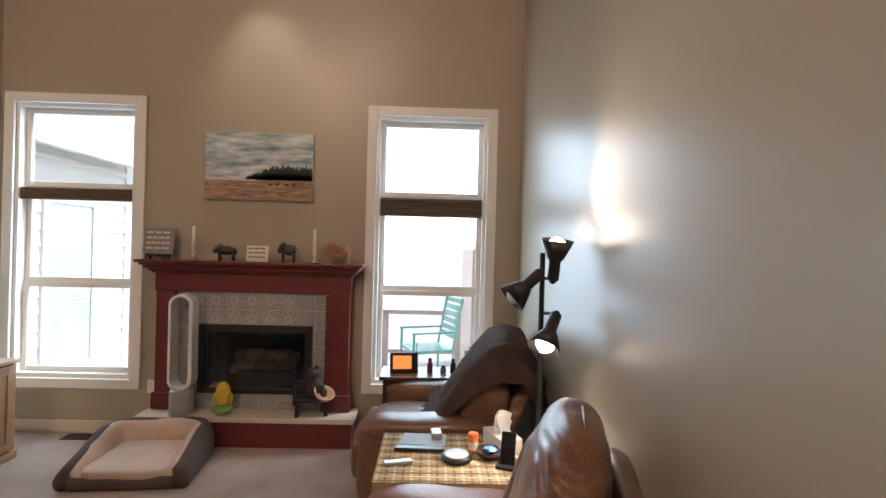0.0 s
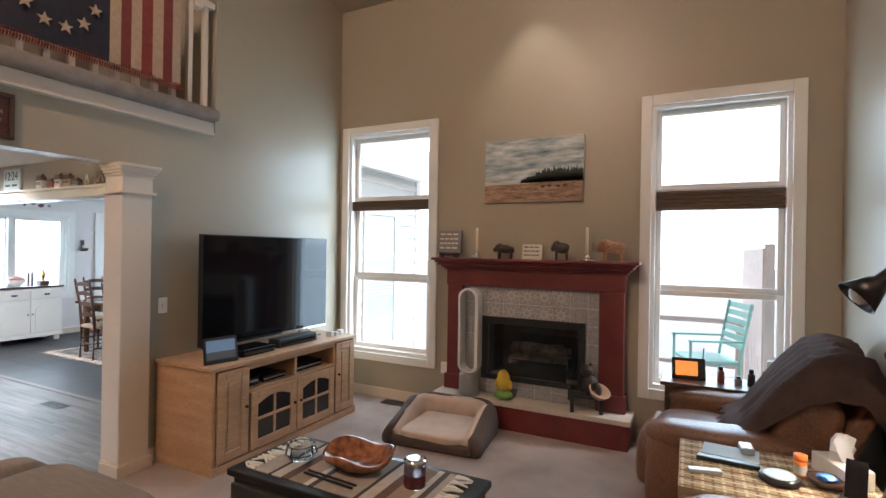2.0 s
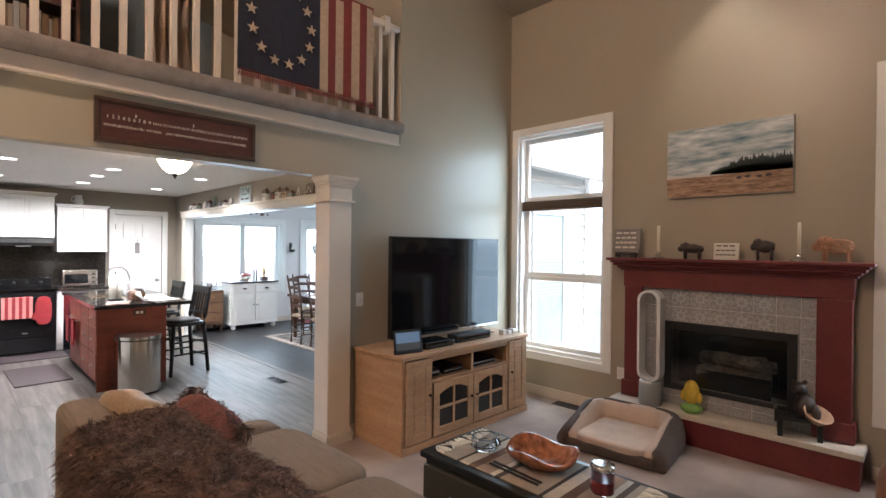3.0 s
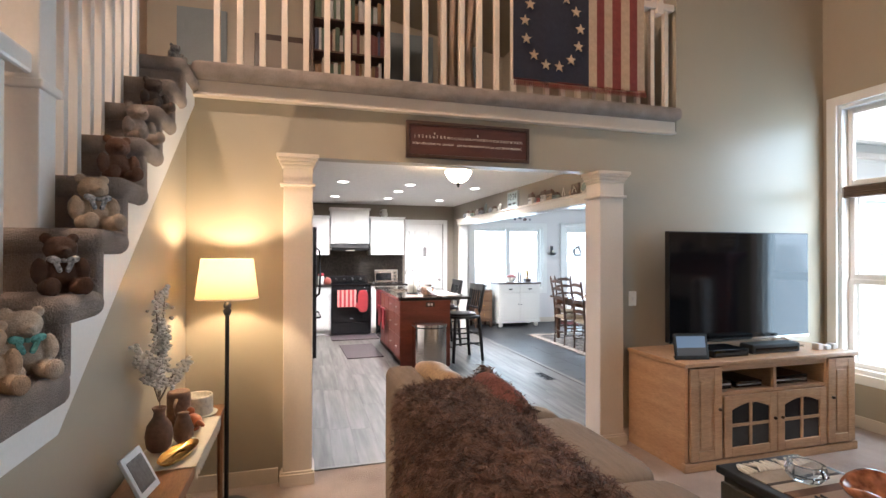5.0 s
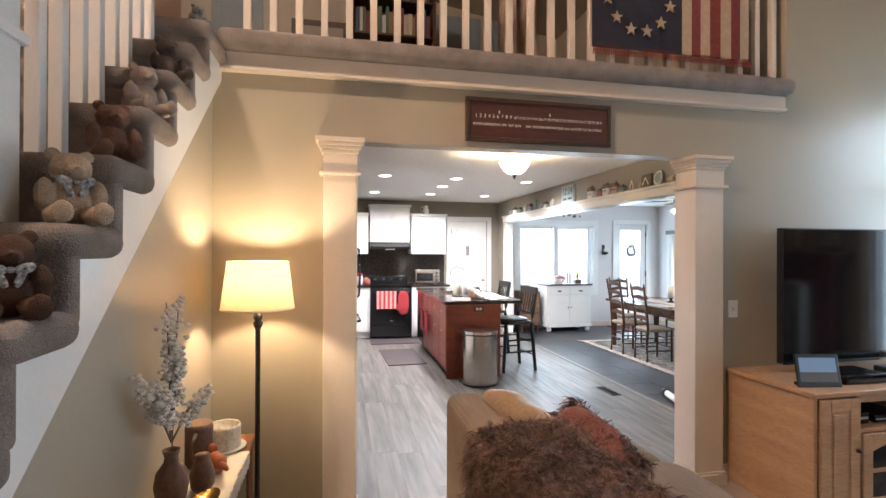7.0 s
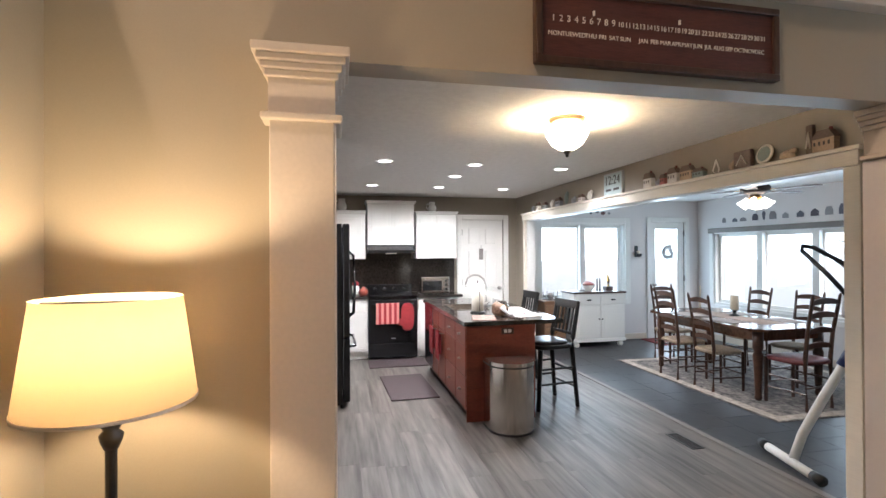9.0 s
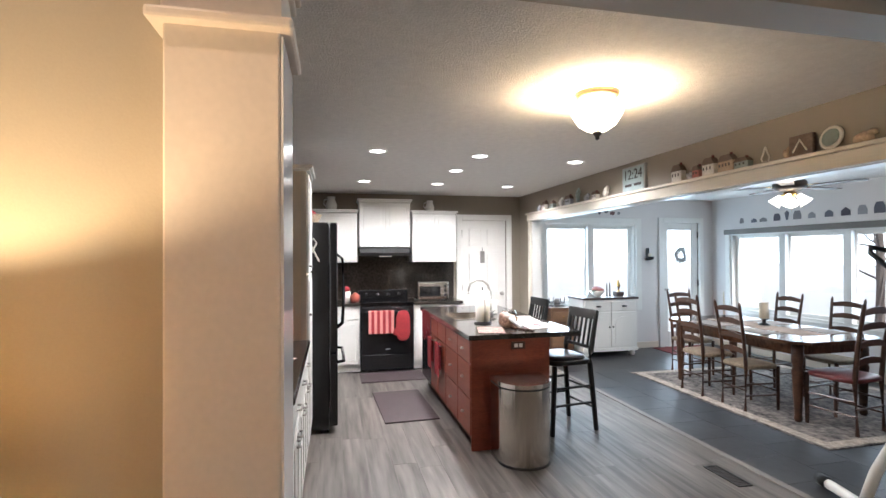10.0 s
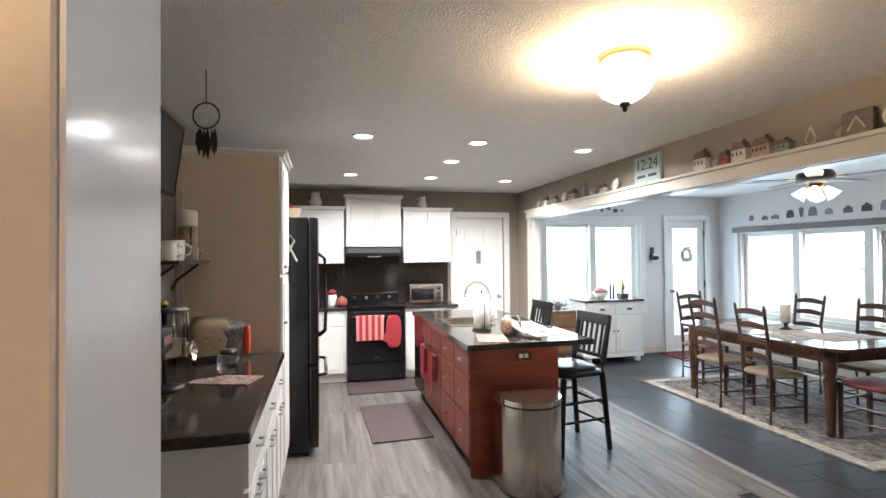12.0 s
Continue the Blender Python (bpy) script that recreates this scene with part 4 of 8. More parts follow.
def tablet():
    t = thing("tablet", "black tablet showing a landscape photo on the stand", "tablet", pose(-3.29, 2.56, 0.745, -12, 0, 78))
    part("case", boxes((-0.125, 0.125, 0, 0.012, 0, 0.185), bevel=0.005), M_BLACK, t)
    s = part("screen", boxes((-0.105, 0.105, -0.002, 0, 0.03, 0.165)), glow("tablet sky", (0.10, 0.15, 0.22), 0.6), t)
    part("hill", boxes((-0.105, 0.105, -0.003, -0.002, 0.03, 0.085)), glow("tablet ground", (0.05, 0.05, 0.05), 0.5), s)
    part("stand", boxes((-0.1, 0.1, 0.012, 0.07, 0, 0.03)), M_BLACK, t)
tablet()
for k, (yy, hh) in enumerate(((3.78, 0.05), (3.86, 0.035), (3.93, 0.045))):
    o = tagged(part("remote_dock", boxes((-0.03, 0.03, -0.025, 0.025, 0, hh), bevel=0.006), M_WHITE_P), "small white trinket on the television stand", "trinket", "stand trinkets")
    o.location = (-3.33, yy, 0.745)

M_SOFA = material("tan ribbed corduroy", (0.21, 0.155, 0.11), 0.9, vary=0.15, scale=8, fine=200, bump=0.7, dist=0.004, stretch=(1, 6, 1))
M_FUR = material("brown faux fur", (0.034, 0.013, 0.009), 0.6, vary=0.6, scale=13, fine=45, bump=0.8, dist=0.01, second=(0.23, 0.125, 0.088))
M_ROSE = material("dusty red shag", (0.17, 0.055, 0.045), 0.9, vary=0.3, scale=9, fine=90, bump=0.8, second=(0.27, 0.11, 0.09))
M_PILLOW = material("tan satin", (0.30, 0.20, 0.12), 0.45, vary=0.2, scale=5)


def hairs(count, where, length, seed, wid=0.006):
    """Fine tapered strands of two joints, in loose tufts; where(rnd) gives a root and a direction."""
    rnd = random.Random(seed)
    bm = bmesh.new()
    while count > 0:
        p, d = where(rnd)
        lean = Vector((rnd.uniform(-0.8, 0.8), rnd.uniform(-0.8, 0.8), rnd.uniform(-1.1, 0.1)))
        for _ in range(7):
            q = p + Vector((rnd.gauss(0, 0.007), rnd.gauss(0, 0.007), rnd.gauss(0, 0.004)))
            e = (d * 0.42 + lean + Vector((rnd.gauss(0, 0.22), rnd.gauss(0, 0.22), rnd.gauss(0, 0.2)))).normalized()
            s = e.cross(Vector((rnd.uniform(-1, 1), rnd.uniform(-1, 1), rnd.uniform(-1, 1)))).normalized() * wid
            l = length * rnd.uniform(0.5, 1.25)
            mid = q + e * l * 0.55
            tip = q + e * l + Vector((0, 0, -l * 0.4)) + d * 0.002
            a, b, c, f = bm.verts.new(q - s), bm.verts.new(q + s), bm.verts.new(mid + s * 0.7), bm.verts.new(mid - s * 0.7)
            bm.faces.new((a, b, c, f)), bm.faces.new((f, c, bm.verts.new(tip)))
            count -= 1
    return bm
def sofa():
    t = thing("sofa", "tan ribbed fabric sofa facing the coffee table", "sofa")
    part("backrest", boxes((-3.30, -1.30, 0.38, 0.56, 0.06, 0.84), bevel=0.05, seg=4), M_SOFA, t)
    part("base", boxes((-3.28, -1.32, 0.50, 1.44, 0.06, 0.30), bevel=0.03), M_SOFA, t)
    for x in (-2.72, -1.88):
        part("seat_cushion", cushion(0.84, 0.94, 0.24, 8, 14, rough=0.008), M_SOFA, t, smooth=True, m=pose(x, 1.03, 0.40))
        part("back_cushion", cushion(0.82, 0.24, 0.46, 4, rough=0.015), M_SOFA, t, smooth=True, m=pose(x, 0.66, 0.62, -10, 0, 0))
    for x in (-3.22, -1.38):
        part("armrest", cushion(0.20, 1.0, 0.48, 6), M_SOFA, t, smooth=True, m=pose(x, 0.96, 0.30))
    for x in (-3.2, -1.4):
        for y in (0.45, 1.28):
            part("foot", boxes((x - 0.03, x + 0.03, y - 0.03, y + 0.03, 0, 0.06)), M_DKWOOD, t)
sofa()


def fur_throw():
    prof = [Vector(p) for p in ((0.345, 0.12), (0.352, 0.45), (0.348, 0.72), (0.365, 0.82), (0.42, 0.865), (0.52, 0.87), (0.64, 0.865), (0.74, 0.84), (0.82, 0.74), (0.86, 0.62), (0.92, 0.55), (1.02, 0.54), (1.12, 0.535))]
    n, k = 26, 4
    pts = []
    for a, b in zip(prof, prof[1:]):
        for i in range(k):
            pts.append(a.lerp(b, i / k))
    pts.append(prof[-1])

    def at(u, j):
        p = pts[j]
        x = -2.78 + 1.36 * u + 0.12 * j / len(pts)
        w = 0.022 * noise.noise(Vector((x * 5, p.x * 7, p.y * 7))) + 0.012
        c = Vector((0, 0.62, 0.45))
        d = Vector((0, p.x, p.y)) - c
        d.normalize()
        return Vector((x, p.x, p.y)) + d * w, d
    t = thing("fur_throw", "shaggy dark brown faux-fur throw over the sofa back", "throw")
    bm = bmesh.new()
    g = [[bm.verts.new(at(i / n, j)[0]) for j in range(len(pts))] for i in range(n + 1)]
    for i in range(n):
        for j in range(len(pts) - 1):
            bm.faces.new((g[i][j], g[i + 1][j], g[i + 1][j + 1], g[i][j + 1]))
    bmesh.ops.solidify(bm, geom=list(bm.faces), thickness=0.012)
    part("cloth", bm, M_FUR, t, smooth=True)

    def where(r):
        return at(r.random(), r.randrange(4, len(pts)))
    h = part("fur", hairs(42000, where, 0.05, 2, 0.0016), M_FUR, t)
    tagged(h, kind="stuff")
fur_throw()


def pillow(name, label, m, w, h, d, mat, shag=0, seed=1):
    t = thing(name, label, "pillow", m)
    part("cover", cushion(w, d, h, 3.6, 10, 0.03, seed, 7.0), mat, t, smooth=True)
    if shag:
        def where(r):
            a, b = r.uniform(-1, 1), r.uniform(-1, 1)
            e = r.choice((0, 1))
            p = Vector((a * w * 0.48 if e else math.copysign(w * 0.47, a), r.uniform(-0.3, 0.3) * d, math.copysign(h * 0.46, b) if e else b * h * 0.48))
            return p, Vector((p.x / w, 0, p.z / h)).normalized()
        tagged(part("fringe", hairs(shag, where, 0.06, seed, 0.0025), M_FUR, t), kind="stuff")
    return t
pillow("tan_pillow", "tan satin pillow leaning on the sofa back", pose(-3.00, 0.60, 0.69, -14, 4, 14), 0.50, 0.40, 0.13, M_PILLOW, 0, 3)
pillow("red_pillow", "dusty red shag pillow with brown fringe on the sofa", pose(-2.82, 0.84, 0.68, -36, 20, 18), 0.40, 0.34, 0.15, M_ROSE, 2600, 5)


def coffee_table():
    t = thing("coffee_table", "dark olive painted coffee table with drawers", "coffee table", pose(-1.77, 2.095, 0))
    mo = material("dark olive paint", (0.045, 0.042, 0.032), 0.5, vary=0.25, scale=4, bump=0.1)
    part("top", boxes((-0.605, 0.605, -0.255, 0.255, 0.44, 0.475), bevel=0.007), M_BLACK, t)
    part("body", boxes((-0.575, 0.575, -0.235, 0.235, 0.07, 0.44), bevel=0.005), mo, t)
    mk = material("pewter cup pull", (0.33, 0.31, 0.28), 0.35, 0.9)
    for x in (-0.30, 0.30):
        d = part("drawer", boxes((x - 0.275, x + 0.275, -0.255, -0.235, 0.12, 0.41), bevel=0.005), mo, t)
        part("handle", tube([(x - 0.07, -0.255, 0.30), (x - 0.06, -0.285, 0.285), (x + 0.06, -0.285, 0.285), (x + 0.07, -0.255, 0.30)], 0.009), mk, d)
        d = part("drawer", boxes((x - 0.275, x + 0.275, 0.235, 0.25, 0.12, 0.41), bevel=0.005), mo, t)
    for x in (-0.55, 0.55):
        for y in (-0.19, 0.19):
            part("foot", boxes((x - 0.045, x + 0.045, y - 0.04, y + 0.04, 0, 0.07), bevel=0.006), mo, t)
    r = thing("table_runner", "striped woven runner with white fringe on the coffee table", "table runner", pose(-1.785, 2.10, 0.4752))
    cols = [((0.35, 0.30, 0.24), 0.10), ((0.05, 0.04, 0.035), 0.02), ((0.5, 0.45, 0.38), 0.06), ((0.12, 0.07, 0.05), 0.05), ((0.30, 0.22, 0.16), 0.09), ((0.6, 0.55, 0.48), 0.03), ((0.08, 0.06, 0.05), 0.03), ((0.36, 0.30, 0.24), 0.12)]
    ms = [material("woven stripe", c, 0.95, vary=0.15, scale=20, fine=200, bump=0.6) for c, _ in cols]
    x, i = -0.46, 0
    while x < 0.46:
        w = min(cols[i % 8][1], 0.46 - x)
        part("stripe", boxes((x, x + w, -0.21, 0.21, 0, 0.005)), ms[i % 8], r)
        x += w
        i += 1
    rnd = random.Random(8)
    for s in (-1, 1):
        bm = bmesh.new()
        for k in range(16):
            y = -0.2 + k * 0.0265
            tube([(s * 0.46, y, 0.004), (s * 0.50, y + rnd.uniform(-0.02, 0.02), 0.012), (s * 0.55, y + rnd.uniform(-0.03, 0.03), 0.006)], [0.008, 0.007, 0.004], 6, bm)
        part("fringe", bm, M_PAPER, r)
    zt = 0.481
    b = thing("wooden_bowl", "carved reddish live-edge wooden bowl", "bowl", pose(-1.80, 2.15, zt))
    bm = lathe([(0.05, 0), (0.10, 0.01), (0.15, 0.05), (0.165, 0.085), (0.15, 0.085), (0.10, 0.025), (0.0, 0.018)], 30, False)
    for v in bm.verts:
        a = math.atan2(v.co.y, v.co.x)
        v.co.z *= 1 + 0.25 * math.sin(3 * a) * (v.co.z > 0.04)
        v.co.x *= 1.1 + 0.06 * math.sin(2 * a + 1)
    part("body", bm, material("polished burl wood", (0.24, 0.07, 0.03), 0.2, vary=0.5, scale=8, fine=30, second=(0.42, 0.16, 0.07)), b, smooth=True)
    g = thing("glass_ashtray", "cut clear glass dish on the runner", "glass dish", pose(-2.13, 2.10, zt))
    part("dish", lathe([(0.06, 0), (0.085, 0.03), (0.075, 0.07), (0.06, 0.07), (0.065, 0.03), (0.05, 0.012), (0.0, 0.01)], 12, False), glass("clear glass", (0.95, 0.97, 1.0)), g)
    j = thing("candle_jar", "red candle in a glass jar with silver lid", "candle", pose(-1.46, 2.12, zt))
    part("jar", lathe([(0.05, 0), (0.052, 0.005), (0.052, 0.085), (0.045, 0.10)], 24), glass("jar glass", (0.9, 0.9, 0.92)), j, smooth=True)
    part("wax", lathe([(0.046, 0.006), (0.046, 0.055)], 24), material("dark red wax", (0.22, 0.03, 0.04), 0.4), j)
    part("lid", lathe([(0.05, 0.10), (0.052, 0.105), (0.052, 0.125), (0.03, 0.128)], 24), M_CHROME, j, smooth=True)
    for k, dy in enumerate((-0.10, -0.13)):
        o = tagged(part("stick", tube([(-0.14, 0, 0.006), (0.16, -0.02, 0.006)], 0.006), M_BLACK), "thin black wooden stick on the runner", "stick", "sticks on the runner")
        o.location = (-1.85, 2.10 + dy, zt)
coffee_table()


def recliner(m, label, lift, tilt):
    """Front is -y."""
    t = thing("recliner", label, "recliner", m, "leather recliners")
    part("base", boxes((-0.42, 0.42, -0.36, 0.40, 0.04, 0.28), bevel=0.03), M_LEATHER, t)
    part("seat", cushion(0.66, 0.72, 0.24, 4, rough=0.02), M_LEATHER, t, smooth=True, m=pose(0, -0.10, 0.38))
    part("footrest", cushion(0.66, 0.16, 0.36, 4, rough=0.02), M_LEATHER, t, smooth=True, m=pose(0, -0.45, 0.27))
    for s in (-1, 1):
        part("armrest", cushion(0.23, 0.86, 0.58, 4.5, rough=0.02, seed=s), M_LEATHER, t, smooth=True, m=pose(s * 0.42, 0.0, 0.30))
        part("arm_pad", cushion(0.25, 0.84, 0.15, 3.0, 12, 0.02, s), M_LEATHER, t, smooth=True, m=pose(s * 0.42, -0.02, 0.54, 3, 0, 0))
    def gathered(bm, depth, seed):
        """Fine gathers that run across the leather, strongest towards its seams."""
        for v in bm.verts:
            w = 0.35 + 0.65 * min(1, abs(v.co.x) / 0.36) ** 2
            w *= 0.5 + noise.noise(v.co * 5 + Vector((0, 0, seed)))
            ph = v.co.z * 95 + 9 * noise.noise(v.co * 4 + Vector((seed, 0, 0)))
            v.co += v.co.normalized() * (depth * max(0, w) * math.sin(ph) + 0.012 * noise.noise(v.co * 6))
        return bm
    part("backrest", gathered(cushion(0.72, 0.25, 0.80, 3.2, 46), 0.0095, 3), M_LEATHER, t, smooth=True, m=pose(0, 0.33, 0.70 + lift, -tilt, 0, 0))
    part("piping", tube([(0.365 * math.cos(a) * (1 - 0.1 * abs(math.cos(a))), 0.0, 0.405 * abs(math.sin(a)) ** 0.62) for a in [math.pi * i / 28 for i in range(29)]], 0.008, 6), M_LEATHER, t, smooth=True, m=pose(0, 0.33, 0.70 + lift, -tilt, 0, 0))
    part("back_panel", gathered(cushion(0.80, 0.13, 0.74, 4.5, 40), 0.007, 8), M_LEATHER, t, smooth=True, m=pose(0, 0.47, 0.54 + lift, -tilt - 2, 0, 0))
    for s in (-1, 1):
        part("wing", cushion(0.14, 0.26, 0.52, 3.4, 8, 0.015), M_LEATHER, t, smooth=True, m=pose(s * 0.36, 0.31, 0.64 + lift, -tilt - 2, 0, 0))
recliner(pose(-0.07, 3.70, 0, 0, 0, -97), "brown leather recliner draped with a grey blanket", -0.03, 24)
recliner(pose(-0.06, 1.90, 0, 0, 0, -104), "brown leather recliner with a pleated backrest", 0.05, 17)


def blanket():
    prof = [Vector(p) for p in ((-0.08, 0.53), (0.04, 0.60), (0.16, 0.76), (0.27, 0.92), (0.36, 1.03), (0.47, 1.075), (0.58, 1.04), (0.66, 0.90), (0.71, 0.72), (0.73, 0.52), (0.74, 0.34))]
    pts = []
    for a, b in zip(prof, prof[1:]):
        for i in range(4):
            pts.append(a.lerp(b, i / 4))
    bm = bmesh.new()
    n = 48
    g = []
    for i in range(n + 1):
        u = i / n
        row = []
        for j, p in enumerate(pts):
            e = -0.70 + (1.08 + 0.24 * math.sin(math.pi * min(1, j / 40))) * u + 0.05 * math.sin(j * 0.11)
            over = max(0, abs(e) - 0.43)
            x = math.copysign(min(abs(e), 0.43) + 0.22 * over, e)
            f = 0.020 * math.sin(u * 46 + j * 0.16 + 2 * math.sin(j * 0.2)) + 0.03 * noise.noise(Vector((u * 6, j * 0.15, 2)))
            row.append(bm.verts.new((x, p.x + f, max(0.02, p.y + f * 0.6 - over * 0.95 + 0.01))))
        g.append(row)
    for i in range(n):
        for j in range(len(pts) - 1):
            bm.faces.new((g[i][j], g[i + 1][j], g[i + 1][j + 1], g[i][j + 1]))
    bmesh.ops.solidify(bm, geom=list(bm.faces), thickness=0.01)
    o = tagged(part("blanket", bm, material("charcoal knit blanket", (0.13, 0.085, 0.075), 0.95, vary=0.25, scale=9, fine=200, bump=0.9, dist=0.006), smooth=True), "charcoal knit blanket draped over the recliner back", "blanket")
    o.matrix_world = pose(-0.07, 3.70, 0, 0, 0, -97)
blanket()


def side_table():
    t = thing("side_table", "dark wooden side table between the recliners", "side table", pose(0.06, 2.75, 0))
    part("top", boxes((-0.41, 0.33, -0.28, 0.29, 0.555, 0.585), bevel=0.006), M_DKWOOD, t)
    for x in (-0.37, 0.29):
        for y in (-0.24, 0.25):
            part("leg", boxes((x - 0.02, x + 0.02, y - 0.02, y + 0.02, 0, 0.555)), M_DKWOOD, t)
    part("shelf", boxes((-0.37, 0.29, -0.24, 0.25, 0.18, 0.2)), M_DKWOOD, t)
    c = thing("table_cloth", "tan plaid cloth on the side table", "table cloth", pose(0.06, 2.75, 0.586))
    ma = material("tan plaid cloth", (0.36, 0.28, 0.17), 0.9, vary=0.12, scale=30, fine=200, bump=0.4)
    mb = material("cream plaid stripe", (0.60, 0.50, 0.32), 0.9, vary=0.1)
    mc = material("brown plaid stripe", (0.22, 0.13, 0.06), 0.9, vary=0.1)
    part("cloth", boxes((-0.42, 0.34, -0.29, 0.30, 0, 0.004), (-0.425, -0.42, -0.29, 0.30, -0.12, 0.004), (-0.42, 0.34, -0.295, -0.29, -0.12, 0.004)), ma, c)
    for i in range(19):
        x = -0.415 + i * 0.04
        part("stripe", boxes((x, x + 0.012, -0.2965, 0.30, 0.004, 0.0052)), mc if i % 2 else mb, c)
    for i in range(15):
        y = -0.285 + i * 0.04
        part("stripe", boxes((-0.42, 0.34, y, y + 0.012, 0.0052, 0.0062)), mb if i % 2 else mc, c)
    z = 0.593
    M_OR = material("amber pill plastic", (0.75, 0.20, 0.04), 0.3, vary=0.05)
    M_BLUE = material("pale blue paper", (0.45, 0.55, 0.62), 0.7, vary=0.05)

    def put(name, label, cat, bm, mat, x, y, rz=0, dz=0.0, smooth=False):
        o = tagged(part(name, bm, mat, smooth=smooth), label, cat)
        o.matrix_world = pose(x, y, z + dz, 0, 0, rz)
        return o
    put("notebook", "pale blue notepad on the side table", "notepad", boxes((-0.12, 0.12, -0.08, 0.08, 0, 0.012), bevel=0.002), M_BLUE, -0.14, 2.93, -6)
    put("remote_control", "long black remote control on the side table", "remote", boxes((-0.13, 0.13, -0.022, 0.022, 0, 0.02), bevel=0.005), M_BLACK, -0.16, 2.80, -3)
    put("remote_control", "small grey remote control on the side table", "remote", boxes((-0.07, 0.07, -0.02, 0.02, 0, 0.018), bevel=0.005), M_SILVER, -0.26, 2.64, 14)
    put("phone", "silver cordless phone lying on the notepad", "phone", boxes((-0.03, 0.03, -0.05, 0.05, 0, 0.035), bevel=0.01), M_SILVER, -0.07, 2.96, 5, 0.013)
    b = thing("pill_bottle", "amber pill bottle with an orange lid", "bottle", pose(0.12, 2.80, z))
    part("bottle", lathe([(0.024, 0), (0.025, 0.003), (0.025, 0.07), (0.02, 0.075)], 18), M_OR, b, smooth=True)
    part("label", lathe([(0.0255, 0.015), (0.0255, 0.055)], 18, False), M_PAPER, b, smooth=True)
    part("lid", lathe([(0.026, 0.075), (0.027, 0.078), (0.027, 0.098), (0.02, 0.1)], 18), M_OR, b, smooth=True)
    s = thing("smart_speaker", "round black puck with a pale blue top", "speaker", pose(0.03, 2.70, z))
    part("body", lathe([(0.07, 0), (0.078, 0.006), (0.078, 0.022), (0.07, 0.03)], 28), M_BLACK, s, smooth=True)
    part("top", lathe([(0.062, 0.03), (0.058, 0.033)], 28), M_BLUE, s)
    x = thing("tissue_box", "white tissue box with a pulled tissue", "tissue box", pose(0.28, 2.86, z, 0, 0, 20))
    part("box", boxes((-0.06, 0.06, -0.11, 0.11, 0, 0.08), bevel=0.003), M_PAPER, x)
    part("tissue", blob(0.05, 0.03, 0.08, (0, 0, 0.13), 2, None, 0.7, 2), M_WHITE_P, x)
    put("dish", "small dark dish with blue wrappers", "dish", lathe([(0.03, 0), (0.065, 0.02), (0.07, 0.04), (0.06, 0.035), (0.0, 0.02)], 20, False), M_DKWOOD, 0.20, 2.73, 0, 0, True)
    put("wrapper", "blue foil wrapper in the dish", "wrapper", blob(0.035, 0.03, 0.02, (0, 0, 0.02), 2, None, 0.6), material("blue foil", (0.10, 0.25, 0.6), 0.3, 0.5), 0.20, 2.73, 0, 0.022)
    p = thing("phone_stand", "black phone leaning on a small stand", "phone", pose(0.27, 2.62, z, 0, 0, -20))
    part("foot", boxes((-0.05, 0.05, -0.04, 0.04, 0, 0.015), bevel=0.004), M_BLACK, p)
    part("phone", boxes((-0.036, 0.036, -0.004, 0.004, 0, 0.15), bevel=0.003), M_GLOSS, p, m=pose(0, 0.0, 0.014, -18, 0, 0))
side_table()


def tree_lamp():
    t = thing("floor_lamp", "black three-headed floor lamp, two heads lit", "floor lamp", pose(0.45, 2.76, 0))
    part("base", lathe([(0.13, 0), (0.135, 0.01), (0.12, 0.025), (0.03, 0.035)], 28), M_BLACK, t, smooth=True)
    part("pole", tube([(0, 0, 0.02), (0, 0, 1.64)], 0.014, 12), M_BLACK, t)
    inner = material("white lamp lining", (0.8, 0.78, 0.72), 0.4)
    bulb = glow("lit bulb", (1.0, 0.83, 0.6), 30)
    for p, d, lit in (((0.05, -0.02, 1.50), (0.06, -0.15, 1), 1), ((-0.01, -0.02, 1.54), (-0.58, -0.08, -0.52), 0), ((0.07, -0.03, 1.33), (-0.40, -0.50, -0.75), 1)):
        m = Matrix.Translation(p) @ Vector(d).to_track_quat("Z", "Y").to_matrix().to_4x4()
        h = part("head", lathe([(0.026, 0.0), (0.030, 0.005), (0.030, 0.10), (0.045, 0.12), (0.083, 0.21), (0.079, 0.208), (0.042, 0.122), (0.0, 0.115)], 24, False), M_BLACK, t, smooth=True, m=m)
        part("bulb", blob(0.048, 0.048, 0.05, (0, 0, 0.175), 2), bulb if lit else inner, h, smooth=True, m=m)
        part("knuckle", blob(0.02, 0.02, 0.02, p, 2), M_BLACK, h, smooth=True)
    for z in (1.51, 1.52, 1.33):
        part("bracket", tube([(0, 0, z), (0.05 if z != 1.52 else -0.03, -0.02, z)], 0.008), M_BLACK, t)
tree_lamp()


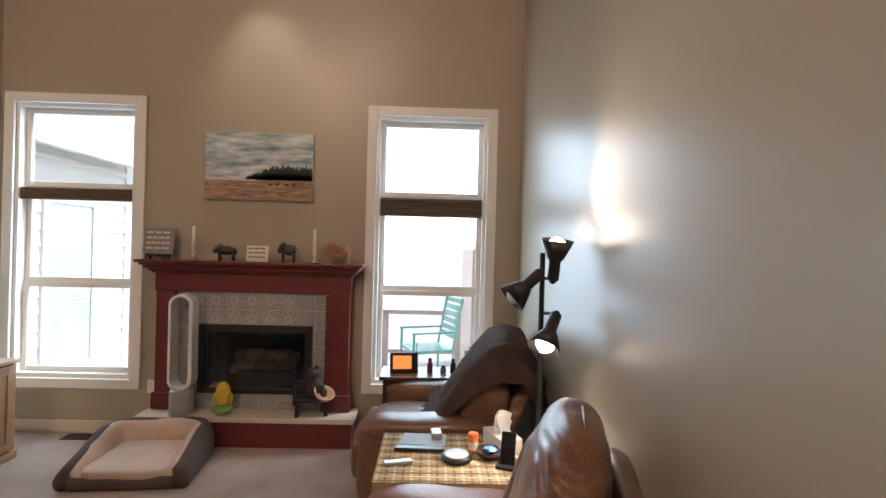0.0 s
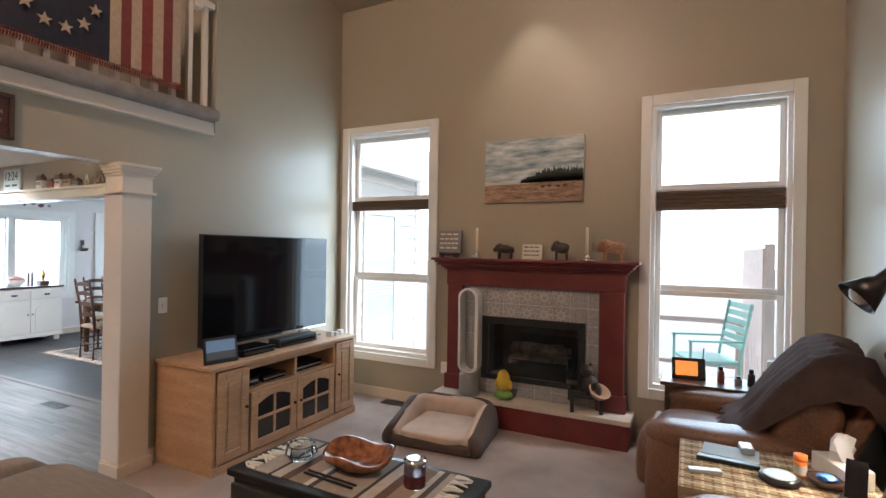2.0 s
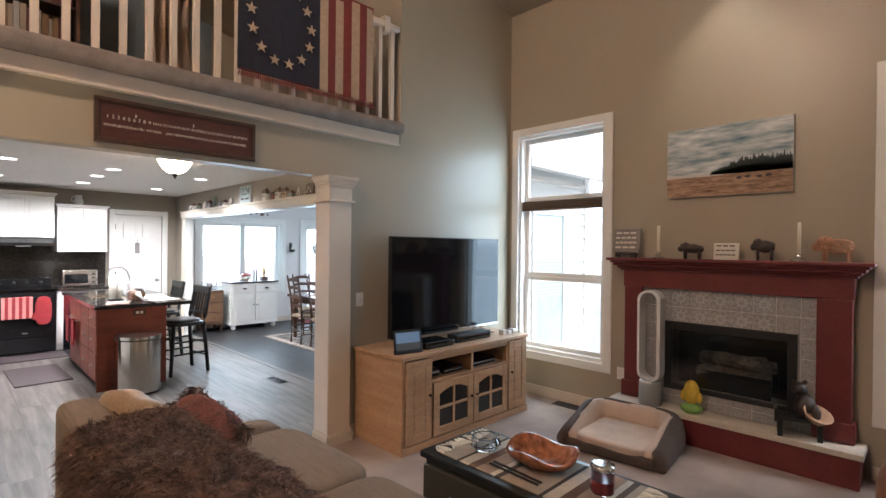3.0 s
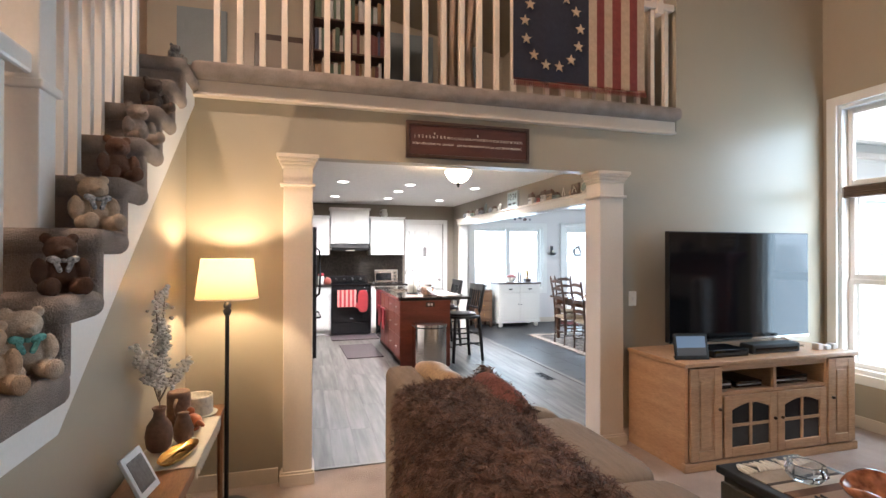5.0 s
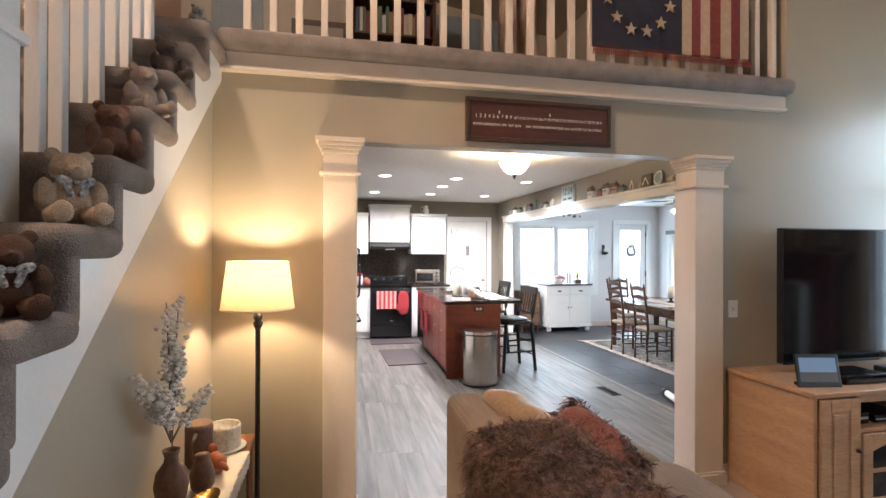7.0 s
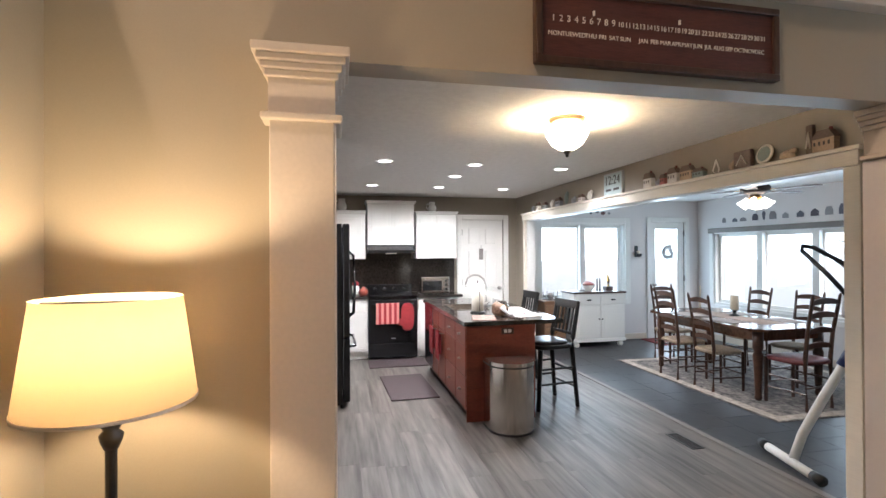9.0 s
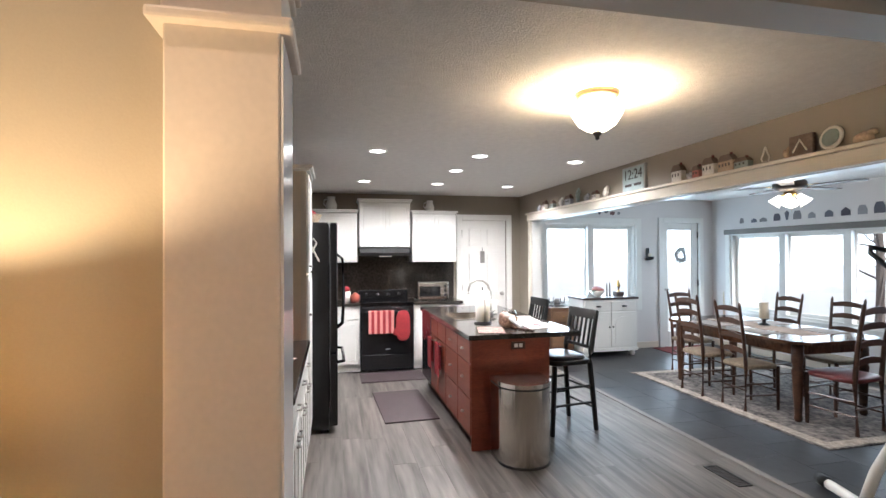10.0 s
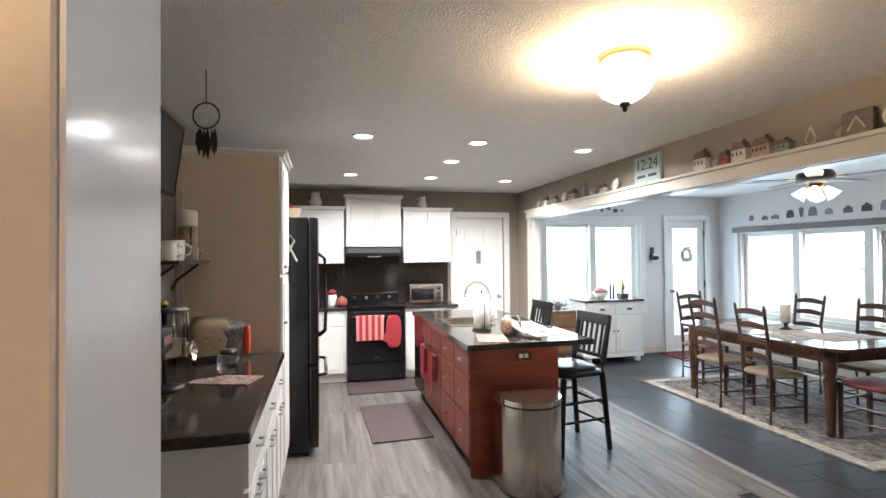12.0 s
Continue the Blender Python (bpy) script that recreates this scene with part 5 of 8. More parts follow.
def window_table():
    t = thing("window_table", "dark wooden table under the window", "table", pose(-0.05, 4.28, 0))
    part("top", boxes((-0.46, 0.60, -0.17, 0.20, 0.60, 0.63), bevel=0.005), M_DKWOOD, t)
    part("apron", boxes((-0.43, 0.57, -0.145, 0.17, 0.52, 0.60)), M_DKWOOD, t)
    for x in (-0.41, 0.55):
        for y in (-0.13, 0.16):
            part("leg", boxes((x - 0.02, x + 0.02, y - 0.02, y + 0.02, 0, 0.52)), M_DKWOOD, t)
    z = 0.63
    r = thing("weather_display", "black display with an orange screen and aerial", "display", pose(-0.32, 4.26, z, -12, 0, 8))
    part("case", boxes((-0.115, 0.115, 0, 0.03, 0, 0.16), bevel=0.006), M_BLACK, r)
    part("screen", boxes((-0.09, 0.06, -0.002, 0, 0.03, 0.135)), glow("orange screen", (1.0, 0.25, 0.05), 0.9), r)
    part("aerial", tube([(0.10, 0.02, 0.15), (0.11, 0.02, 0.24)], 0.004), M_BLACK, r)
    for x, h, mat, lab in ((-0.11, 0.12, material("red brown bottle", (0.25, 0.06, 0.03), 0.3), "small red-brown bottle on the window table"), (0.0, 0.06, M_STONE, "small grey jar on the window table"), (0.08, 0.12, M_BLACK, "small black bottle on the window table")):
        b = thing("bottle", lab, "bottle", pose(x, 4.28, z))
        part("body", lathe([(0.022, 0), (0.025, 0.005), (0.025, h * 0.65), (0.014, h * 0.78)], 16), mat, b, smooth=True)
        part("cap", lathe([(0.016, h * 0.78), (0.016, h)], 16), M_BLACK, b, smooth=True)
    k = thing("paper_box", "small brown box with crumpled tissue", "box", pose(0.22, 4.28, z))
    part("box", boxes((-0.07, 0.07, -0.06, 0.06, 0, 0.11), bevel=0.003), material("brown card", (0.20, 0.12, 0.08), 0.8), k)
    part("tissue", blob(0.05, 0.03, 0.07, (0, 0, 0.15), 2, None, 0.7, 4), M_WHITE_P, k)
window_table()


def lamp_with_shade():
    t = thing("standing_lamp", "dark standing lamp with a lit cream drum shade", "floor lamp", pose(-3.53, -0.50, 0))
    part("base", lathe([(0.14, 0), (0.145, 0.012), (0.13, 0.03), (0.03, 0.04), (0.02, 0.06)], 30), M_BLACK, t, smooth=True)
    part("pole", tube([(0, 0, 0.03), (0, 0, 1.16)], 0.012, 12), M_BLACK, t)
    part("finial", lathe([(0.014, 1.13), (0.022, 1.15), (0.024, 1.162), (0.015, 1.172), (0.021, 1.182), (0.021, 1.195), (0.012, 1.215)], 18), M_BLACK, t, smooth=True)
    m = bpy.data.materials.new("lit linen shade")
    m.use_nodes = True
    n, link = m.node_tree.nodes, m.node_tree.links.new
    face, through_cloth, both = n.new("ShaderNodeBsdfDiffuse"), n.new("ShaderNodeBsdfTranslucent"), n.new("ShaderNodeMixShader")
    face.inputs["Color"].default_value, through_cloth.inputs["Color"].default_value = (0.72, 0.58, 0.36, 1), (0.165, 0.12, 0.066, 1)
    weave = n.new("ShaderNodeTexNoise")
    weave.inputs["Scale"].default_value = 240
    grain = n.new("ShaderNodeBump")
    grain.inputs["Strength"].default_value, grain.inputs["Distance"].default_value = 0.3, 0.002
    link(weave.outputs[0], grain.inputs["Height"]), link(grain.outputs[0], face.inputs["Normal"])
    link(face.outputs[0], both.inputs[1]), link(through_cloth.outputs[0], both.inputs[2])
    link(both.outputs[0], n["Material Output"].inputs[0])
    part("shade", lathe([(0.170, 1.232), (0.140, 1.460)], 48, False), m, t, smooth=True)
    part("shade_ring", lathe([(0.171, 1.229), (0.171, 1.236), (0.167, 1.236), (0.167, 1.229)], 40, False), M_CREAM, t, smooth=True)
    part("bulb", blob(0.022, 0.022, 0.03, (0, 0, 1.315), 2), glow("warm bulb", (1.0, 0.7, 0.35), 8), t, smooth=True)
    part("harp", tube([(0, -0.135, 1.45), (0, 0.135, 1.45)], 0.003), M_BLACK, t)
lamp_with_shade()


def console():
    mw = material("reddish pine", (0.30, 0.125, 0.055), 0.35, vary=0.25, scale=3, fine=30, stretch=(1, 8, 1), second=(0.42, 0.2, 0.1))
    t = thing("console_table", "narrow reddish wooden console table by the stairs", "console table", pose(-2.95, -0.64, 0))
    part("top", boxes((-0.66, 0.68, -0.12, 0.125, 0.575, 0.60), bevel=0.006), mw, t)
    part("apron", boxes((-0.62, 0.64, -0.10, 0.10, 0.50, 0.575)), mw, t)
    for x in (-0.62, 0.64):
        for y in (-0.095, 0.10):
            part("leg", tube([(x, y, 0.575), (x, y, 0)], [0.02, 0.014]), mw, t)
    r = thing("lace_runner", "cream lace runner on the console table", "table runner", pose(-2.95, -0.64, 0.601))
    out = []
    for i in range(28):
        out.append((-0.42 + i * 0.66 / 27, 0.125 + 0.012 * (i % 2)))
    part("cloth", prism(out + [(0.24, -0.12), (-0.42, -0.12)], 0, 0.004, "z"), M_PAPER, r)
    bm = bmesh.new()
    for i in range(27):
        x = -0.42 + i * 0.66 / 27
        box(bm, x, x + 0.023, 0.128, 0.132, -0.05 - 0.015 * (i % 2), 0.004)
    part("edge", bm, M_PAPER, r)
    z = 0.606
    clay = material("brown clay", (0.16, 0.085, 0.055), 0.6, vary=0.3, scale=10, bump=0.2)
    v = thing("vase", "brown clay vase holding white blossom branches", "vase", pose(-2.93, -0.70, z))
    part("body", lathe([(0.034, 0), (0.05, 0.02), (0.057, 0.07), (0.05, 0.115), (0.026, 0.15), (0.022, 0.17), (0.03, 0.195), (0.025, 0.195), (0.017, 0.17), (0.017, 0.1)], 26, False), clay, v, smooth=True)
    rnd = random.Random(12)
    br = thing("blossom_branches", "white artificial blossom branches in the vase", "branches", pose(-2.93, -0.70, z + 0.1))
    part("stems", tube([(0, 0, 0), (0.02, 0.01, 0.25), (0.0, -0.02, 0.62)], [0.004, 0.003, 0.002], 5), M_TWIG, br)
    fl = bmesh.new()
    st = bmesh.new()
    ends = [Vector((0.0, 0.02, 0.60)), Vector((0.05, 0.0, 0.54)), Vector((0.22, -0.03, 0.36)), Vector((0.16, 0.02, 0.30)), Vector((-0.05, 0.10, 0.24)), Vector((0.02, 0.03, 0.42))]
    for e in ends:
        s = Vector((0, 0, 0.12))
        tube([s, s.lerp(e, 0.5) + Vector((0, 0, 0.05)), e], [0.004, 0.003, 0.002], 5, st)
        for k in range(75):
            p = s.lerp(e, rnd.uniform(0.3, 1.03)) + Vector((rnd.gauss(0, 0.013), rnd.gauss(0, 0.013), 0.03 + rnd.gauss(0, 0.015)))
            blob(0.0105, 0.0105, 0.008, tuple(p), 1, fl, 0.5, rnd.random())
    part("twigs", st, M_TWIG, br)
    tagged(part("blossoms", fl, material("white silk petals", (0.74, 0.70, 0.64), 0.8, vary=0.1), br), kind="stuff")
    w = thing("vase", "small brown clay vase on the console table", "vase", pose(-3.02, -0.62, z))
    part("body", lathe([(0.03, 0), (0.042, 0.02), (0.045, 0.06), (0.03, 0.11), (0.022, 0.125), (0.026, 0.135)], 22), clay, w, smooth=True)
    p = thing("pitcher", "brown glazed pitcher on the console table", "pitcher", pose(-3.25, -0.69, z))
    part("body", lathe([(0.045, 0), (0.055, 0.02), (0.055, 0.16), (0.05, 0.18), (0.045, 0.18)], 22), clay, p, smooth=True)
    part("handle", tube([(0.05, 0.0, 0.15), (0.09, 0, 0.13), (0.09, 0, 0.07), (0.052, 0, 0.04)], 0.008), clay, p, smooth=True)
    bd = bmesh.new()
    blob(0.06, 0.035, 0.035, (0, 0, 0.05), 2, bd), blob(0.022, 0.02, 0.022, (-0.05, 0, 0.085), 2, bd), blob(0.05, 0.012, 0.012, (0.08, 0, 0.055), 2, bd), blob(0.03, 0.025, 0.02, (0, 0, 0.018), 2, bd)
    o = tagged(part("bird_figurine", bd, material("rust glaze", (0.35, 0.10, 0.04), 0.3, vary=0.3), smooth=True), "rust-coloured pottery bird on the console table", "figurine")
    o.matrix_world = pose(-3.16, -0.60, z, 0, 0, 30)
    c = thing("candle_jar", "white patterned candle jar on the console table", "candle", pose(-3.42, -0.63, z))
    part("jar", lathe([(0.07, 0), (0.074, 0.006), (0.074, 0.10), (0.07, 0.112), (0.066, 0.105), (0.066, 0.08), (0, 0.08)], 28, False), material("mottled cream glaze", (0.55, 0.50, 0.42), 0.35, vary=0.3, scale=14), c, smooth=True)
    part("saucer", lathe([(0.07, 0.0), (0.095, 0.006), (0.098, 0.012), (0.07, 0.008)], 28), M_PAPER, c, smooth=True)
    g = tagged(part("brass_tray", lathe([(0.02, 0.004), (0.05, 0.004), (0.06, 0.012), (0.063, 0.012), (0.052, 0.0), (0.0, 0.0)], 28, False), M_BRASS, smooth=True), "oval polished brass tray on the lace runner", "tray")
    g.matrix_world = pose(-2.84, -0.60, z + 0.004, 0, 0, -14) @ Matrix.Diagonal((2.3, 0.9, 1.6, 1))
    f = thing("photo_frame", "white photo frame leaning on the console table", "photo frame", pose(-2.52, -0.62, 0.601, -27, 0, 172))
    part("frame", boxes((-0.075, 0.075, 0, 0.014, 0, 0.17), bevel=0.003), M_WHITE_P, f)
    part("photo", boxes((-0.055, 0.055, -0.002, 0, 0.025, 0.145)), M_STONE, f)
console()


# ---- plush bears on the stairs ----
def teddy(x, y, z, s, color, turn, dark=None):
    bm = bmesh.new()
    blob(0.085, 0.075, 0.10, (0, 0, 0.10), 3, bm, 0.12, x)
    blob(0.072, 0.066, 0.064, (0, -0.012, 0.235), 3, bm, 0.08, x)
    blob(0.034, 0.036, 0.027, (0, -0.066, 0.222), 2, bm)
    blob(0.010, 0.010, 0.008, (0, -0.101, 0.232), 2, bm)
    for k in (-1, 1):
        blob(0.028, 0.016, 0.028, (k * 0.056, 0, 0.288), 2, bm)
        blob(0.036, 0.036, 0.068, (k * 0.088, -0.035, 0.125), 2, bm, 0.1)
        blob(0.044, 0.090, 0.042, (k * 0.062, -0.09, 0.044), 2, bm, 0.1)
        blob(0.038, 0.022, 0.047, (k * 0.066, -0.17, 0.052), 2, bm)
    m = material("plush fur", color, 0.95, vary=0.3, scale=22, fine=190, bump=0.8, dist=0.006, second=dark)
    o = part("teddy_bear", bm, m, smooth=True)
    o.matrix_world = pose(x, y, z - 0.006, 0, 0, turn + 85) @ Matrix.Diagonal((s, s, s, 1))
    f = o.modifiers.new("fuse", "REMESH")
    f.mode, f.voxel_size, f.use_smooth_shade = "VOXEL", 0.006, True
    return o
def bear_at(k, s, c, turn, label, dx=0.0, dark=None, bow=None):
    z = 1.175 + 0.20 * k
    s *= 0.66 if k == 0 else 0.74
    x = -2.05 - 0.235 * (k - 1) - 0.135 + dx
    tagged(teddy(x, -0.785, z, s, c, turn, dark), label, "teddy bear", "teddy bears on the stairs")
    if bow:
        t = thing("ribbon_bow", bow[0], "bow", pose(x, -0.785, z - 0.006, 0, 0, turn + 85) @ Matrix.Diagonal((s, s, s, 1)))
        mb = material("bow ribbon", bow[1], 0.8, vary=0.6, scale=70, second=bow[2])
        part("knot", cushion(0.022, 0.02, 0.022, 3, 4), mb, t, smooth=True, m=pose(0, -0.078, 0.176))
        for q in (-1, 1):
            part("loop", cushion(0.06, 0.018, 0.036, 2.4, 6), mb, t, smooth=True, m=pose(q * 0.038, -0.076, 0.180, 0, q * -18, 0))
            part("tail", cushion(0.024, 0.010, 0.06, 4, 4), mb, t, smooth=True, m=pose(q * 0.024, -0.082, 0.145, 0, q * 22, 0))
bear_at(0, 0.82, (0.42, 0.30, 0.20), 50, "tan plush teddy bear sitting on the stair landing", 0.13)
bear_at(0, 0.90, (0.46, 0.38, 0.30), 45, "cream plush teddy bear sitting on the stair landing", -0.03, bow=("teal ribbon bow on the cream teddy bear", (0.10, 0.36, 0.33), (0.16, 0.45, 0.42)))
bear_at(1, 0.80, (0.075, 0.035, 0.02), 40, "dark brown teddy bear sitting on a carpeted step", bow=("black and white checked bow on a teddy bear", (0.05, 0.05, 0.06), (0.6, 0.58, 0.56)))
bear_at(2, 0.85, (0.42, 0.32, 0.23), 45, "light tan teddy bear sitting on a carpeted step", bow=("grey checked bow on a tan teddy bear", (0.10, 0.11, 0.13), (0.5, 0.5, 0.5)))
bear_at(3, 0.80, (0.14, 0.07, 0.045), 40, "chestnut brown teddy bear sitting on a carpeted step")
bear_at(4, 0.80, (0.35, 0.28, 0.23), 55, "pale grey-brown teddy bear sitting on a carpeted step")
bear_at(5, 0.75, (0.07, 0.05, 0.04), 50, "very dark teddy bear sitting on a carpeted step")
bear_at(7, 0.50, (0.55, 0.55, 0.53), 45, "small black and white plush panda at the top step", 0.04, (0.02, 0.02, 0.02))

# ---- on the west wall and in the loft ----
def wall_sign():
    t = thing("wall_sign", "long dark red-brown perpetual calendar board with white letters", "sign", pose(XW, 1.08, 2.295, 0, 0, 90))
    mb = material("mahogany board", (0.075, 0.024, 0.018), 0.45, vary=0.3, scale=3, fine=30, stretch=(1, 1, 8))
    part("board", boxes((-0.45, 0.45, -0.02, 0, -0.115, 0.115)), mb, t)
    part("frame", boxes((-0.47, 0.47, -0.032, 0, 0.105, 0.13), (-0.47, 0.47, -0.032, 0, -0.13, -0.105), (-0.47, -0.445, -0.031, 0, -0.105, 0.105), (0.445, 0.47, -0.031, 0, -0.105, 0.105), bevel=0.004), M_DKWOOD, t)
    for i in range(31):
        c = bpy.data.curves.new("number", "FONT")
        c.body, c.size, c.align_x, c.extrude = str(i + 1), 0.030 if i < 9 else 0.024, "CENTER", 0.001
        o = new("number", c)
        o.parent = t
        o.matrix_local = pose(-0.405 + i * 0.027, -0.0215, 0.012, 90, 0, 0)
        c.materials.append(M_PAPER)
    words = "MON TUE WED THU FRI SAT SUN JAN FEB MAR APR MAY JUN JUL AUG SEP OCT NOV DEC".split()
    for i, word in enumerate(words):
        c = bpy.data.curves.new("word", "FONT")
        c.body, c.size, c.align_x, c.extrude = word, 0.021, "CENTER", 0.001
        o = new("word", c)
        o.parent = t
        o.matrix_local = pose(-0.40 + i * 0.0425 + (0.025 if i > 6 else 0), -0.0215, -0.035, 90, 0, 0)
        c.materials.append(M_PAPER)
    for i in (5, 17):
        part("peg", boxes((-0.40 + i * 0.027, -0.394 + i * 0.027, -0.026, -0.02, 0.04, 0.055)), M_PAPER, t)
wall_sign()


def flag_throw():
    t = thing("flag_throw", "woven thirteen-star flag throw hanging on the loft rail", "throw", pose(-3.80, 1.42, 2.79, 0, 0, 90))
    blue = material("navy weave", (0.022, 0.022, 0.035), 0.95, vary=0.2, scale=30, fine=220, bump=0.6)
    red = material("brick red weave", (0.20, 0.035, 0.028), 0.95, vary=0.2, scale=30, fine=220, bump=0.6)
    cream = material("tan weave", (0.46, 0.33, 0.22), 0.95, vary=0.15, scale=30, fine=220, bump=0.6)
    top = 0.79

    def cloth(a, b, mat, name):
        bm = bmesh.new()
        n = 8
        for i in range(n):
            xs = [a + (b - a) * (i + q) / n for q in (0, 1)]
            ys = [0.008 * math.sin(x * 17) for x in xs]
            f = [bm.verts.new((xs[0], ys[0], 0)), bm.verts.new((xs[1], ys[1], 0)), bm.verts.new((xs[1], ys[1], top)), bm.verts.new((xs[0], ys[0], top))]
            bm.faces.new(f)
        bmesh.ops.remove_doubles(bm, verts=bm.verts, dist=0.0001)
        bmesh.ops.solidify(bm, geom=list(bm.faces), thickness=0.006)
        return part(name, bm, mat, t)
    cloth(0, 0.63, blue, "canton")
    for i in range(7):
        cloth(0.63 + i * 0.074, 0.63 + (i + 1) * 0.074, cream if i % 2 == 0 else red, "stripe")
    for k in range(13):
        a = k / 13 * 2 * math.pi + 0.1
        cx, cz = 0.32 + 0.235 * math.cos(a), 0.40 + 0.285 * math.sin(a)
        pts = [(cx + (0.042 if q % 2 == 0 else 0.017) * math.sin(q * math.pi / 5), cz + (0.042 if q % 2 == 0 else 0.017) * math.cos(q * math.pi / 5)) for q in range(10)]
        part("star", prism(pts, -0.018, -0.008, "y"), cream, t)
    bm = bmesh.new()
    for k in range(76):
        x = 0.005 + k * 0.0153
        tube([(x, 0.0, 0.01), (x + 0.004, -0.004, -0.02), (x, 0.0, -0.045)], [0.005, 0.006, 0.003], 5, bm)
    part("fringe", bm, red, t)
    part("hem", boxes((0, 1.148, 0.004, 0.03, top - 0.03, top + 0.02)), red, t)
flag_throw()


def bookcase():
    t = thing("bookcase", "dark wooden bookcase full of books in the loft", "bookcase", pose(-6.2, 0.45, 2.68, 0, 0, 90))
    part("side_panel", boxes((-0.45, -0.42, 0, 0.3, 0, 1.9)), M_DKWOOD, t)
    part("side_panel", boxes((0.42, 0.45, 0, 0.3, 0, 1.9)), M_DKWOOD, t)
    part("back_panel", boxes((-0.42, 0.42, 0.28, 0.3, 0, 1.9)), M_DKWOOD, t)
    rnd = random.Random(6)
    ms = [material("book cloth", c, 0.7, vary=0.1) for c in ((0.10, 0.03, 0.03), (0.04, 0.05, 0.09), (0.3, 0.26, 0.2), (0.06, 0.09, 0.06), (0.2, 0.12, 0.06), (0.35, 0.35, 0.34))]
    for k in range(6):
        z = 0.02 + k * 0.37
        part("shelf", boxes((-0.42, 0.42, 0, 0.28, z - 0.02, z)), M_DKWOOD, t)
        if k < 5:
            x = -0.40
            while x < 0.36:
                w, h = rnd.uniform(0.025, 0.05), rnd.uniform(0.2, 0.3)
                b = tagged(part("book", boxes((x, x + w, 0.03, 0.2, 0, h), bevel=0.002), rnd.choice(ms)), "upright book on the loft bookcase", "book", "loft books")
                b.matrix_world = pose(-6.2, 0.45, 2.68 + z, 0, 0, 90)
                x += w + 0.003
bookcase()


def loft_things():
    p = thing("framed_picture", "dark framed picture on the loft wall", "picture", pose(-7.5, -0.35, 4.0, 0, 0, 90))
    part("frame", boxes((-0.36, 0.36, -0.03, 0, -0.5, 0.45), bevel=0.006), M_DKWOOD, p)
    part("print", boxes((-0.28, 0.28, -0.034, -0.03, -0.42, 0.37)), M_WALL_K, p)
    bl = material("blue grey door paint", (0.19, 0.23, 0.25), 0.5, vary=0.06)
    for y, w in ((1.35, 0.42), (2.25, 0.30), (-1.35, 0.3)):
        d = thing("loft_door", "blue-grey painted door in the loft", "door", pose(-7.49, y, 2.68, 0, 0, 90))
        part("leaf", boxes((-w, w, -0.03, 0.0, 0, 2.0), bevel=0.004), bl, d)
        part("panel", boxes((-w * 0.7, w * 0.7, -0.038, -0.03, 0.2, 0.9), (-w * 0.7, w * 0.7, -0.038, -0.03, 1.05, 1.85), bevel=0.006), bl, d)
    c = bmesh.new()
    n = 30
    rows = []
    for j in range(8):
        z = 0.16 + j * 0.2
        rows.append([c.verts.new((-0.17 + 0.34 * i / n * (1 - 0.1 * math.sin(j)), 0.035 * math.sin(i * 0.9 + j * 0.2), z)) for i in range(n + 1)])
    for a, b in zip(rows, rows[1:]):
        for i in range(n):
            c.faces.new((a[i], a[i + 1], b[i + 1], b[i]))
    bmesh.ops.solidify(c, geom=list(c.faces), thickness=0.012)
    g = thing("hanging_coat", "cream fleece coat on a stand in the loft", "coat", pose(-4.35, 1.16, 2.70, 0, 0, 90))
    part("cloth", c, material("cream fleece cloth", (0.55, 0.42, 0.32), 0.95, vary=0.1, bump=0.5), g, smooth=True)
    part("stand", tube([(0, 0.05, 0), (0, 0.05, 1.6)], 0.015), M_DKWOOD, g)
    part("base", lathe([(0.14, 0), (0.14, 0.02), (0.02, 0.03)], 20), M_DKWOOD, g)
    part("fleece_pad", blob(0.11, 0.07, 0.06, (0.0, -0.05, 0.08), 2, None, 0.3), M_PAPER, g, smooth=True)
    s = thing("stairwell_light", "round white ceiling light over the stairs", "ceiling light", pose(-2.0, -1.5, 5.40))
    part("pan", lathe([(0.16, -0.03), (0.17, 0.0)], 28), M_CREAM, s, smooth=True)
    part("globe", lathe([(0.14, -0.03), (0.12, -0.08), (0.06, -0.11), (0.0, -0.115)], 28, False), glow("lit opal glass", (1.0, 0.78, 0.5), 3.0), s, smooth=True)
loft_things()


def recessed(name_m, label, grp):
    t = thing("recessed_light", label, "ceiling light", name_m, grp)
    part("ring", lathe([(0.085, -0.006), (0.088, 0.0), (0.066, 0.0), (0.066, -0.006)], 28, False), M_WHITE_P, t, smooth=True)
    part("lens", lathe([(0.066, -0.003), (0.03, -0.005), (0.0, -0.005)], 28, False), glow("lit lens", (1.0, 0.95, 0.86), 9), t)
    return t
for cx, cy in CANS:
    recessed(pose(cx, cy, KC), "round recessed ceiling light, lit", "kitchen recessed lights")
recessed(pose(-1.6, 4.1, 4.285, 11, 0, 0), "round recessed light in the sloping ceiling", "living room recessed lights")


def plate(m, label, cat, holes):
    t = thing("wall_plate", label, cat, m)
    part("plate", boxes((-0.036, 0.036, -0.006, 0, -0.058, 0.058), bevel=0.003), M_TRIM, t)
    part("toggle" if holes == 1 else "socket", boxes((-0.006, 0.006, -0.014, -0.006, -0.012, 0.012)) if holes == 1 else boxes((-0.016, 0.016, -0.009, -0.006, 0.008, 0.036), (-0.016, 0.016, -0.009, -0.006, -0.036, -0.008)), M_WHITE_P, t)
plate(pose(XW, 2.47, 1.13, 0, 0, 90), "white light switch on the beige wall", "light switch", 1)
plate(pose(-2.50, YF, 0.40), "small wall outlet beside the fireplace", "outlet", 2)


